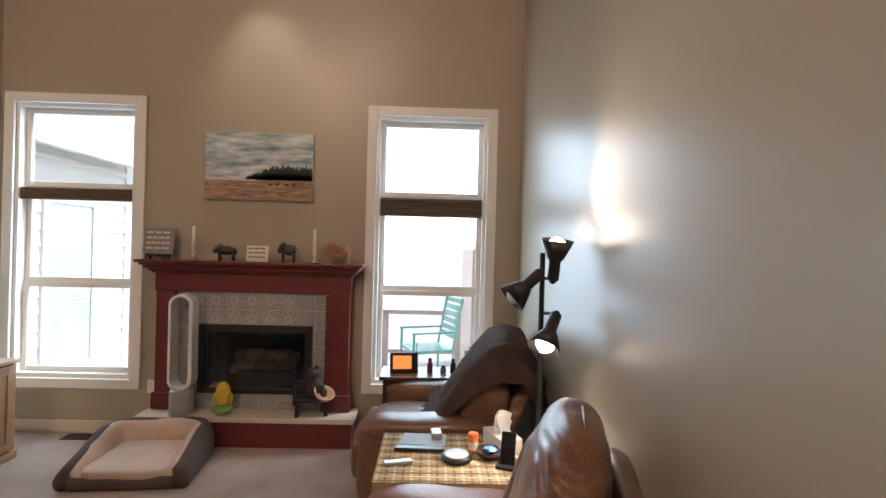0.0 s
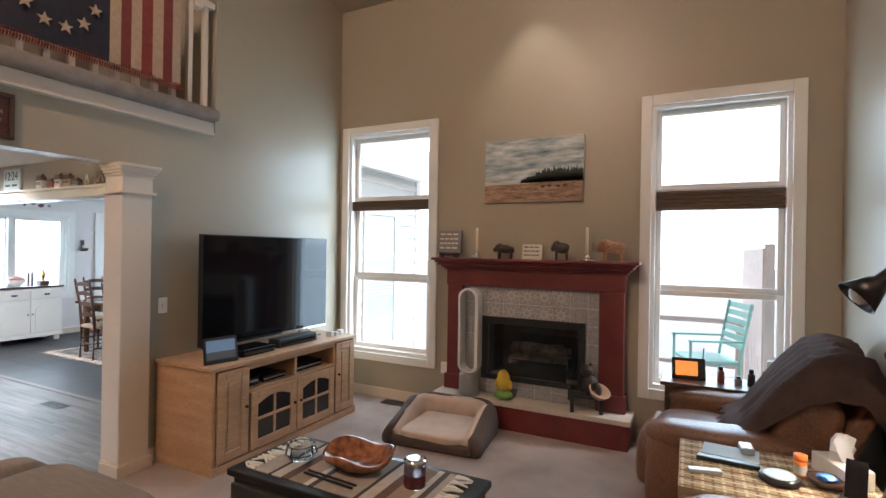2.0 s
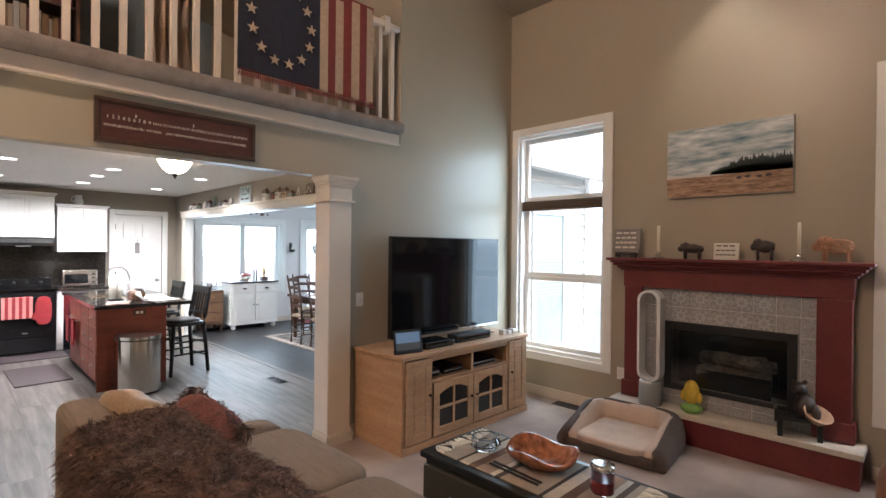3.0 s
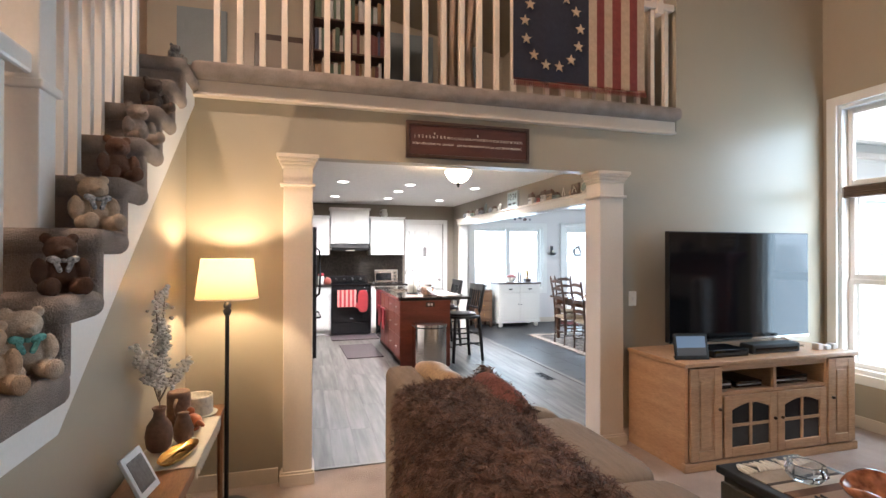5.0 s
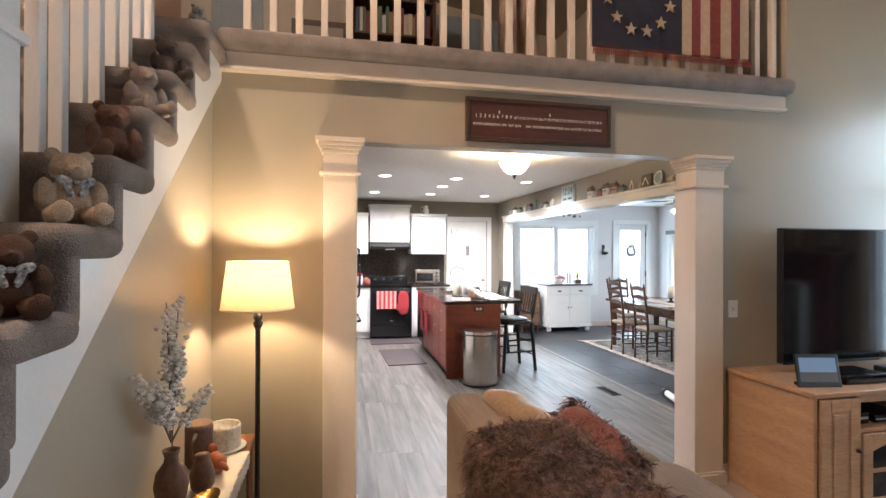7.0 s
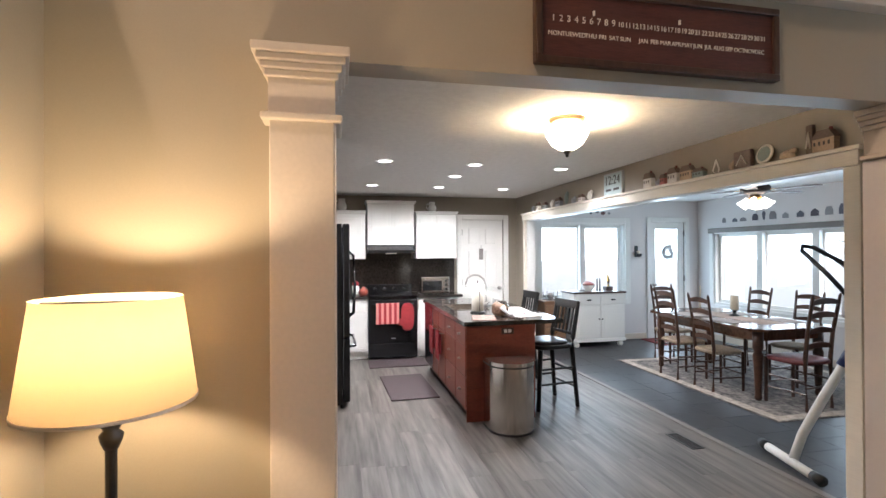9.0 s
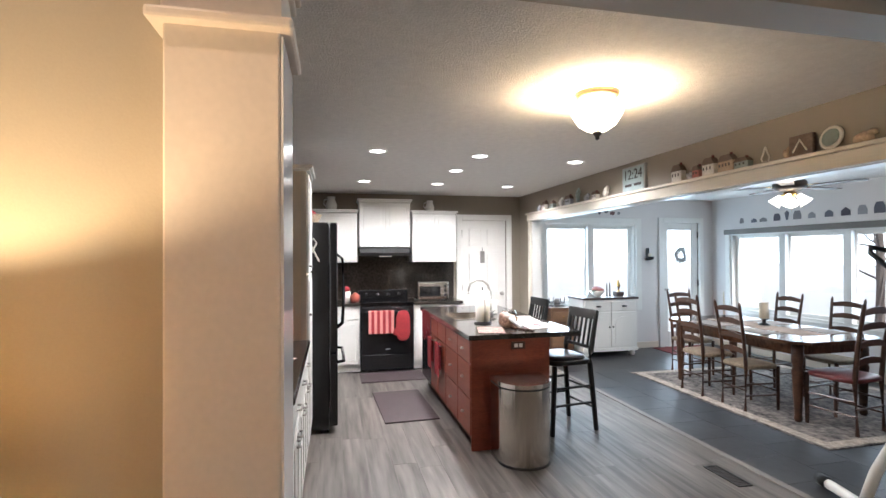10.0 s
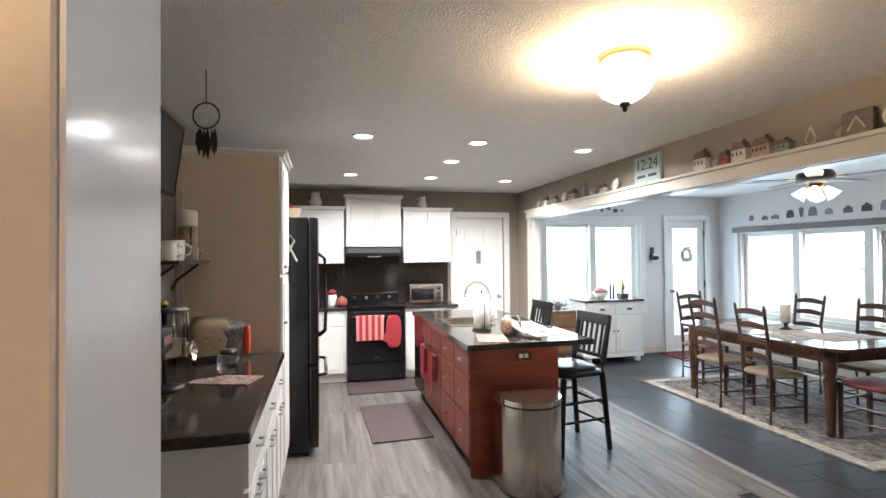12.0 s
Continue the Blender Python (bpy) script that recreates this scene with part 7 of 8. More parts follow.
    part("strap", tube([(0.05, 0.03, 0.19), (0.075, 0.035, 0.15), (0.07, 0.035, 0.08)], 0.007, 6), M_DKWOOD, k)
    part("body", lathe([(0.048, 0), (0.052, 0.01), (0.052, 0.19), (0.045, 0.20)], 20), M_RUSH, k, smooth=True)
    part("lid", lathe([(0.054, 0.20), (0.054, 0.285), (0.04, 0.295)], 20), M_PAPER, k, smooth=True)
    tv = thing("wall_television", "small black television on the kitchen wall", "television", pose(-6.0, YK + 0.14, 2.05, 8, 0, 180))
    part("panel", boxes((-0.30, 0.30, 0, 0.04, -0.19, 0.19), bevel=0.006), M_BLACK, tv)
    part("bezel", boxes((-0.30, 0.30, -0.004, 0.0, 0.175, 0.19), (-0.30, 0.30, -0.004, 0.0, -0.19, -0.175), (-0.30, -0.288, -0.004, 0.0, -0.175, 0.175), (0.288, 0.30, -0.004, 0.0, -0.175, 0.175)), M_GLOSS, tv)
    part("mount", boxes((-0.05, 0.05, 0.04, 0.135, -0.05, 0.05)), M_BLACK, tv)
    d = thing("dreamcatcher", "dark dreamcatcher with feathers hanging from the ceiling", "dreamcatcher", pose(-5.95, -0.40, 2.44, 0, 0, 80))
    part("cord", tube([(0, 0, 0), (0, 0, -0.16)], 0.003), M_BLACK, d)
    part("hoop", tube([(0.062 * math.sin(i * math.pi / 12), 0, -0.22 + 0.062 * math.cos(i * math.pi / 12)) for i in range(25)], 0.0045), M_DKWOOD, d)
    part("web", tube([(0.06 * math.sin(i * 2.6), 0, -0.22 + 0.06 * math.cos(i * 2.6)) for i in range(14)], 0.0012, 4), M_PAPER, d)
    rf = random.Random(14)
    for x, l in ((-0.034, 0.10), (-0.026, 0.13), (-0.010, 0.145), (0.004, 0.15), (0.026, 0.13), (0.038, 0.115)):
        bm = bmesh.new()
        n = 9
        left = [bm.verts.new((-0.013 * math.sin(math.pi * k / n) * rf.uniform(0.6, 1.2), 0, -l * k / n)) for k in range(n + 1)]
        right = [bm.verts.new((0.002 + 0.013 * math.sin(math.pi * k / n) * rf.uniform(0.6, 1.2), 0.004, -l * k / n)) for k in range(n + 1)]
        for k in range(n):
            bm.faces.new((left[k], right[k], right[k + 1], left[k + 1]))
        bmesh.ops.solidify(bm, geom=list(bm.faces), thickness=0.003)
        part("feather", bm, M_FIG, d, m=pose(x, 0, -0.282, 0, -x * 160, rf.uniform(-50, 50)))
left_run()


def island():
    t = thing("kitchen_island", "cherry red kitchen island with drawers", "kitchen island", pose(0, 0, 0))
    x0, x1, y0, y1 = -8.78, -6.665, 1.14, 1.79
    part("body", boxes((x0, x1, y0, y1, 0.10, 0.874), bevel=0.002), M_CHERRY, t)
    part("toe_kick", boxes((x0 + 0.01, x1 - 0.004, y0 + 0.05, y1 - 0.02, 0, 0.10)), M_DKWOOD, t)
    part("end_panel", boxes((x1, x1 + 0.012, y0 - 0.012, y1 + 0.004, 0.0, 0.874), bevel=0.002), M_CHERRY, t)
    part("apron", boxes((x1 + 0.012, x1 + 0.018, y0 - 0.012, y1 + 0.004, 0.80, 0.873)), M_CHERRY, t)
    # drawers on the aisle side
    x = x1
    for w in (0.40, 0.46):
        for z0, z1 in ((0.115, 0.40), (0.41, 0.68), (0.69, 0.865)):
            d = part("drawer", boxes((x - w + 0.006, x - 0.006, y0 - 0.018, y0, z0, z1), bevel=0.004), M_CHERRY, t)
            part("knob", cushion(0.035, 0.03, 0.022, 3, 4), M_NICKEL, d, smooth=True, m=pose(x - w / 2, y0 - 0.03, (z0 + z1) / 2))
        x -= w
    for w in (0.36, 0.36):
        d = part("door", boxes((x - w + 0.006, x - 0.006, y0 - 0.018, y0, 0.115, 0.68), bevel=0.004), M_CHERRY, t)
        part("drawer_front", boxes((x - w + 0.006, x - 0.006, y0 - 0.018, y0, 0.69, 0.865), bevel=0.004), M_CHERRY, t)
        part("towel_bar", tube([(x - w + 0.06, y0 - 0.018, 0.66), (x - w + 0.06, y0 - 0.06, 0.66), (x - 0.06, y0 - 0.06, 0.66), (x - 0.06, y0 - 0.018, 0.66)], 0.006), M_NICKEL, d)
        tw = tagged(part("dish_towel", boxes((x - w + 0.09, x - 0.09, y0 - 0.074, y0 - 0.067, 0.36, 0.668), (x - w + 0.09, x - 0.09, y0 - 0.053, y0 - 0.046, 0.42, 0.668), (x - w + 0.09, x - 0.09, y0 - 0.074, y0 - 0.046, 0.667, 0.672), bevel=0.002), M_TOWEL), "dark red towel hanging on the island", "towel", "island towels")
        x -= w
    d = part("dishwasher_front", boxes((x0 + 0.005, x - 0.006, y0 - 0.02, y0, 0.115, 0.865), bevel=0.006), M_APPL, t)
    o = part("outlet", boxes((x1 + 0.018, x1 + 0.024, 1.46, 1.58, 0.79, 0.85), bevel=0.002), M_DKWOOD, t)
    part("socket", boxes((x1 + 0.024, x1 + 0.027, 1.485, 1.515, 0.805, 0.835), (x1 + 0.024, x1 + 0.027, 1.525, 1.555, 0.805, 0.835), bevel=0.002), M_PORC, o)
    SX0, SX1, SY0, SY1 = -8.10, -7.55, 1.24, 1.62
    c = thing("island_countertop", "dark polished granite island countertop with sink", "countertop")
    part("slab", boxes(*[(a, b, e, f, 0.875, 0.915) for a, b, e, f in wall_cells(-8.82, -6.635, 1.105, 2.07, [(SX0, SX1, SY0, SY1)])]), M_GRAN, c)
    s = thing("sink", "stainless steel kitchen sink in the island", "sink")
    part("rim", boxes((SX0 - 0.015, SX1 + 0.015, SY0 - 0.015, SY0, 0.915, 0.92), (SX0 - 0.015, SX1 + 0.015, SY1, SY1 + 0.015, 0.915, 0.92), (SX0 - 0.015, SX0, SY0, SY1, 0.915, 0.92), (SX1, SX1 + 0.015, SY0, SY1, 0.915, 0.92)), M_STEEL, s)
    part("basin", boxes((SX0, SX0 + 0.004, SY0, SY1, 0.876, 0.916), (SX1 - 0.004, SX1, SY0, SY1, 0.876, 0.916), (SX0, SX1, SY0, SY0 + 0.004, 0.876, 0.916), (SX0, SX1, SY1 - 0.004, SY1, 0.876, 0.916), (SX0, SX1, SY0, SY1, 0.8745, 0.878)), M_STEEL, s)
    f = thing("faucet", "gooseneck nickel faucet at the island sink", "faucet", pose(-7.82, 1.68, 0.915))
    part("base", lathe([(0.028, 0), (0.028, 0.03), (0.014, 0.05)], 18), M_NICKEL, f, smooth=True)
    part("spout", tube([(0, 0, 0.04), (0, 0, 0.24), (0, -0.03, 0.32), (0, -0.09, 0.365), (0, -0.16, 0.37), (0, -0.22, 0.335), (0, -0.245, 0.27), (0, -0.245, 0.23)], 0.012, 12), M_NICKEL, f, smooth=True)
    part("lever", tube([(0.02, 0, 0.03), (0.07, 0.02, 0.06)], 0.006), M_NICKEL, f)
    z = 0.915
    p = thing("paper_towel_holder", "paper towel roll on a dark stand", "paper towel", pose(-7.28, 1.42, z))
    part("base", lathe([(0.08, 0), (0.08, 0.012), (0.01, 0.018)], 22), M_BLACK, p, smooth=True)
    part("roll", lathe([(0.062, 0.018), (0.065, 0.022), (0.065, 0.295), (0.02, 0.30)], 26), M_PAPER, p, smooth=True)
    part("spindle", tube([(0, 0, 0.01), (0, 0, 0.335)], 0.006), M_BLACK, p)
    part("arm", tube([(0.07, 0.0, 0.01), (0.075, 0.0, 0.20), (0.06, 0, 0.23)], 0.005), M_BLACK, p)
    gj = thing("cookie_jar", "round glass jar holding brown cookies", "jar", pose(-7.08, 1.60, z))
    part("jar", lathe([(0.05, 0), (0.08, 0.03), (0.085, 0.08), (0.06, 0.13), (0.05, 0.14)], 22), glass("cookie jar glass", (0.95, 0.95, 0.95)), gj, smooth=True)
    part("cookies", blob(0.06, 0.06, 0.045, (0, 0, 0.055), 2, None, 0.5), material("brown biscuits", (0.30, 0.15, 0.07), 0.8), gj)
    v = thing("bread_bag", "brown loaf in a twisted clear bag on the island", "bread bag", pose(-6.98, 1.54, z, 0, 0, 25))
    part("loaf", cushion(0.15, 0.11, 0.12, 2.6, 10, 0.02, 3, 9.0), material("brown crust", (0.15, 0.06, 0.035), 0.35, vary=0.5, scale=14, second=(0.42, 0.27, 0.19)), v, smooth=True, m=pose(0, 0, 0.06, 0, 14, 0))
    part("twisted_end", tube([(0.06, 0, 0.09), (0.10, 0.01, 0.05), (0.14, 0.02, 0.03), (0.17, 0.03, 0.012)], [0.035, 0.014, 0.02, 0.03], 8), M_WHITE_P, v, smooth=True)
    sc = thing("cutting_board", "small dark cutting board under the loaf", "cutting board", pose(-6.86, 1.62, z + 0.0, 0, 0, 25))
    part("board", boxes((-0.10, 0.10, -0.03, 0.03, 0, 0.012), bevel=0.004), M_DKWOOD, sc)
    part("handle", boxes((0.10, 0.16, -0.012, 0.012, 0.0, 0.012), bevel=0.004), M_DKWOOD, sc)
    pm = tagged(part("place_mat", boxes((-0.17, 0.17, -0.11, 0.11, 0, 0.004), bevel=0.0015), material("checked red mat", (0.22, 0.09, 0.07), 0.85, vary=0.5, scale=30, second=(0.32, 0.24, 0.20))), "small checked red mat on the island", "mat")
    pm.matrix_world = pose(-6.86, 1.36, z, 0, 0, -14)
    for x, y, r in ((-7.05, 1.83, 10), (-7.45, 1.85, -6)):
        pp = tagged(part("newspaper", boxes((-0.20, 0.20, -0.15, 0.15, 0, 0.005), bevel=0.0015), material("printed paper", (0.66, 0.62, 0.58), 0.8, vary=0.15, scale=9, fine=40)), "printed papers lying on the island", "paper", "papers on the island")
        pp.matrix_world = pose(x, y, z, 0, 0, r)
    rd = tagged(part("red_mark", boxes((-0.06, 0.06, -0.03, 0.03, 0, 0.002)), M_TOWEL), "red printed card on the papers", "card")
    rd.matrix_world = pose(-7.02, 1.85, z + 0.0052, 0, 0, 20)
    nb = thing("soap_bottle", "white soap bottle and carton by the sink", "soap bottle", pose(-7.98, 1.74, z))
    part("bottle", boxes((-0.06, 0.06, -0.05, 0.05, 0, 0.15), bevel=0.012), M_PORC, nb)
    part("pump", tube([(0, 0, 0.15), (0, 0, 0.21), (0, -0.04, 0.21)], 0.007), M_WHITE_P, nb)
island()


def trash_can():
    t = thing("trash_can", "half-round stainless steel trash can", "trash can", pose(-6.41, 1.465, 0))
    def half(r, z0, z1):
        pts = [(r * 0.98 * math.cos(a), r * 1.02 * math.sin(a)) for a in [math.radians(-90 + 180 * i / 24) for i in range(25)]]
        pts += [(-r * 0.85, r * 1.02), (-r * 0.85, -r * 1.02)]
        return prism(pts, z0, z1, "z")
    part("body", half(0.195, 0.02, 0.565), M_STEEL, t, smooth=False)
    part("base", half(0.198, 0.0, 0.02), M_BLACK, t)
    part("collar", half(0.197, 0.565, 0.578), M_BLACK, t)
    part("lid", half(0.20, 0.578, 0.61), M_STEEL, t)
trash_can()


def bar_stool(m):
    t = thing("bar_stool", "black wooden bar stool with a slatted back", "bar stool", m, "bar stools")
    for sx in (-0.19, 0.19):
        part("leg", tube([(sx * 1.1, -0.22, 0), (sx, -0.18, 0.60)], [0.022, 0.025], 8), M_BLACK, t)
        part("leg", tube([(sx * 1.1, 0.24, 0), (sx, 0.19, 0.60), (sx, 0.20, 0.70), (sx, 0.27, 1.06)], [0.022, 0.025, 0.025, 0.019], 8), M_BLACK, t)
        part("stretcher", tube([(sx * 1.05, -0.20, 0.25), (sx * 1.05, 0.21, 0.25)], 0.011), M_BLACK, t)
        part("stretcher", tube([(sx * 1.05, -0.20, 0.40), (sx * 1.05, 0.21, 0.40)], 0.011), M_BLACK, t)
    for y, z in ((-0.205, 0.20), (0.225, 0.20), (0.215, 0.36)):
        part("stretcher", tube([(-0.20, y, z), (0.20, y, z)], 0.011), M_BLACK, t)
    part("seat", cushion(0.44, 0.42, 0.05, 6, 6), M_BLACK, t, smooth=True, m=pose(0, 0, 0.615))
    part("cushion", cushion(0.40, 0.38, 0.05, 4, 6), material("black vinyl seat pad", (0.03, 0.028, 0.03), 0.3), t, smooth=True, m=pose(0, -0.01, 0.65))
    part("top_rail", boxes((-0.21, 0.21, 0.245, 0.272, 0.98, 1.07), bevel=0.008), M_BLACK, t)
    part("lower_rail", boxes((-0.19, 0.19, 0.195, 0.215, 0.72, 0.75), bevel=0.005), M_BLACK, t)
    for i in range(5):
        x = -0.13 + i * 0.065
        part("slat", tube([(x, 0.206, 0.74), (x, 0.255, 0.99)], 0.011, 6), M_BLACK, t)
    return t
stool = bar_stool(pose(-7.03, 2.07, 0, 0, 0, 8) @ Matrix.Diagonal((0.98, 0.98, 0.985, 1)))
copy_thing(stool, pose(-8.15, 2.12, 0, 0, 0, 3))
for m, w, d in ((pose(-7.95, 0.77, 0.001, 0, 0, 2), 1.02, 0.52), (pose(-9.15, 0.80, 0.001), 0.46, 0.80)):
    t = thing("floor_mat", "dark plum cushioned kitchen mat on the planks", "mat", m, "kitchen mats")
    part("pad", boxes((-w / 2, w / 2, -d / 2, d / 2, 0, 0.014), bevel=0.005), material("plum vinyl mat", (0.045, 0.030, 0.032), 0.55, vary=0.15, scale=12, bump=0.3), t)


def dome_light():
    t = thing("dome_light", "frosted glass dome ceiling light, lit", "ceiling light", pose(-5.36, 1.49, KC))
    part("pan", lathe([(0.10, -0.035), (0.115, -0.02), (0.12, 0.0)], 30), material("antique brass", (0.45, 0.33, 0.2), 0.35, 0.8), t, smooth=True)
    m = glow("lit frosted glass", (1.0, 0.80, 0.52), 13)
    part("bowl", lathe([(0.130, -0.085), (0.142, -0.095), (0.134, -0.12), (0.10, -0.175), (0.055, -0.205), (0.02, -0.212), (0.0, -0.213)], 36, False), m, t, smooth=True)
    part("finial", lathe([(0.022, -0.21), (0.025, -0.225), (0.01, -0.24), (0.012, -0.25), (0.004, -0.258)], 16), M_BLACK, t, smooth=True)
    part("stem", tube([(0, 0, -0.03), (0, 0, -0.21)], 0.006), M_BRASS, t)
dome_light()

# ---- on the beam ----
def digital_clock():
    t = thing("wall_clock", "square digital wall clock reading twelve twenty-four", "clock", pose(-7.10, 2.91, 2.27))
    part("case", boxes((-0.18, 0.18, -0.03, 0, -0.125, 0.125), bevel=0.005), M_SILVER, t)
    part("face", boxes((-0.165, 0.165, -0.033, -0.03, -0.11, 0.11)), material("pale lcd", (0.36, 0.44, 0.45), 0.3), t)
    c = bpy.data.curves.new("digits", "FONT")
    c.body, c.size, c.align_x, c.extrude = "12:24", 0.135, "CENTER", 0.001
    o = new("digits", c)
    o.parent = t
    o.matrix_local = pose(0, -0.0345, 0.0, 90, 0, 0)
    c.materials.append(M_INK)
    part("lower_row", boxes((-0.13, -0.02, -0.0345, -0.033, -0.07, -0.045), (0.02, 0.13, -0.0345, -0.033, -0.07, -0.045)), M_INK, t)
digital_clock()


def little_house(x, w, h, c, seed, kind):
    cols = {"w": (0.66, 0.62, 0.56), "r": (0.40, 0.13, 0.11), "g": (0.24, 0.29, 0.26), "d": (0.16, 0.11, 0.085), "t": (0.46, 0.33, 0.22), "s": (0.36, 0.36, 0.37)}
    m = pose(x, 2.875, 2.15) @ Matrix.Diagonal((0.92, 1, 0.92, 1))
    if kind == "house":
        t = thing("model_house", "small painted wooden house on the beam ledge", "model house", m, "ledge houses")
        part("house_body", boxes((-w / 2, w / 2, -0.022, 0.022, 0, h * 0.62), bevel=0.002), material("house paint", cols[c], 0.7, vary=0.2), t)
        part("roof", prism([(-w / 2 - 0.006, h * 0.62), (w / 2 + 0.006, h * 0.62), (w * 0.28, h), (-w * 0.28, h)], -0.026, 0.026, "y"), material("house roof", cols["d"], 0.7, vary=0.2), t)
        for k in range(max(2, int(w / 0.035))):
            a = -w / 2 + 0.012 + k * (w - 0.02) / max(2, int(w / 0.035))
            part("window", boxes((a, a + 0.012, -0.0245, -0.022, h * 0.3, h * 0.48)), M_INK, t)
        part("chimney", boxes((w * 0.2, w * 0.2 + 0.012, -0.008, 0.008, h * 0.8, h * 1.12)), M_RED, t)
    elif kind == "plate":
        t = thing("ledge_plate", "round green plate with a pale rim on the ledge", "plate", m)
        part("rim", lathe([(h / 2, 0), (h / 2, 0.01), (h * 0.38, 0.014), (h * 0.38, 0.004)], 28), M_PAPER, t, smooth=True, m=pose(0, 0.01, h / 2, 80, 0, 0))
        part("centre", lathe([(h * 0.38, 0.008), (h * 0.36, 0.015)], 28), material("green glaze", cols["g"], 0.4), t, m=pose(0, 0.01, h / 2, 80, 0, 0))
    elif kind == "loop":
        t = thing("wire_ornament", "pale drop-shaped wire ornament on the ledge", "ornament", m)
        part("wire", tube([(0, 0, h), (w * 0.3, 0, h * 0.55), (w * 0.5, 0, h * 0.28), (w * 0.3, 0, 0.01), (-w * 0.3, 0, 0.01), (-w * 0.5, 0, h * 0.28), (-w * 0.3, 0, h * 0.55), (0, 0, h)], 0.006, 6), M_PAPER, t)
        part("foot", boxes((-w * 0.4, w * 0.4, -0.015, 0.015, 0, 0.008)), M_DKWOOD, t)
    elif kind == "block":
        t = thing("wooden_ornament", "dark carved wooden ornament with a pale roof shape", "ornament", m)
        part("block", boxes((-w / 2, w / 2, -0.012, 0.02, 0, h), bevel=0.008), material("stained block", cols[c], 0.6, vary=0.3), t)
        part("roof_shape", tube([(-w * 0.3, -0.016, h * 0.2), (0, -0.016, h * 0.75), (w * 0.3, -0.016, h * 0.2)], 0.006, 6), M_PAPER, t)
    else:
        bm = blob(w * 0.4, 0.02, h * 0.42, (0, 0, h * 0.42), 2, None, 0.4, seed)
        blob(w * 0.2, 0.018, h * 0.25, (w * 0.3, 0, h * 0.72), 2, bm, 0.3, seed)
        o = tagged(part("ledge_figurine", bm, material("figurine glaze", cols[c], 0.5, vary=0.3), smooth=True), "small animal figurine on the beam ledge", "figurine", "ledge figurines")
        o.matrix_world = pose(x, 2.875, 2.148)
for i, a in enumerate(((-6.46, 0.13, 0.15, "w", "house"), (-6.33, 0.07, 0.07, "s", "fig"), (-6.24, 0.08, 0.10, "r", "house"), (-6.11, 0.13, 0.14, "w", "house"), (-5.94, 0.15, 0.13, "t", "house"), (-5.80, 0.13, 0.08, "g", "house"), (-5.62, 0.07, 0.12, "w", "loop"), (-5.46, 0.06, 0.08, "t", "fig"), (-5.36, 0.17, 0.14, "d", "block"), (-5.18, 0.15, 0.15, "g", "plate"), (-5.0, 0.15, 0.07, "t", "fig"), (-4.84, 0.05, 0.2, "d", "block"), (-4.74, 0.15, 0.14, "t", "house"),
                       (-7.58, 0.13, 0.12, "w", "fig"), (-7.78, 0.10, 0.09, "w", "house"), (-7.98, 0.12, 0.09, "s", "fig"), (-8.18, 0.10, 0.18, "g", "fig"), (-8.40, 0.16, 0.12, "s", "house"), (-8.62, 0.12, 0.12, "w", "fig"), (-8.85, 0.12, 0.10, "g", "house"), (-9.08, 0.10, 0.12, "w", "house"), (-9.30, 0.12, 0.09, "s", "fig"))):
    little_house(a[0], a[1], a[2], a[3], i, a[4])

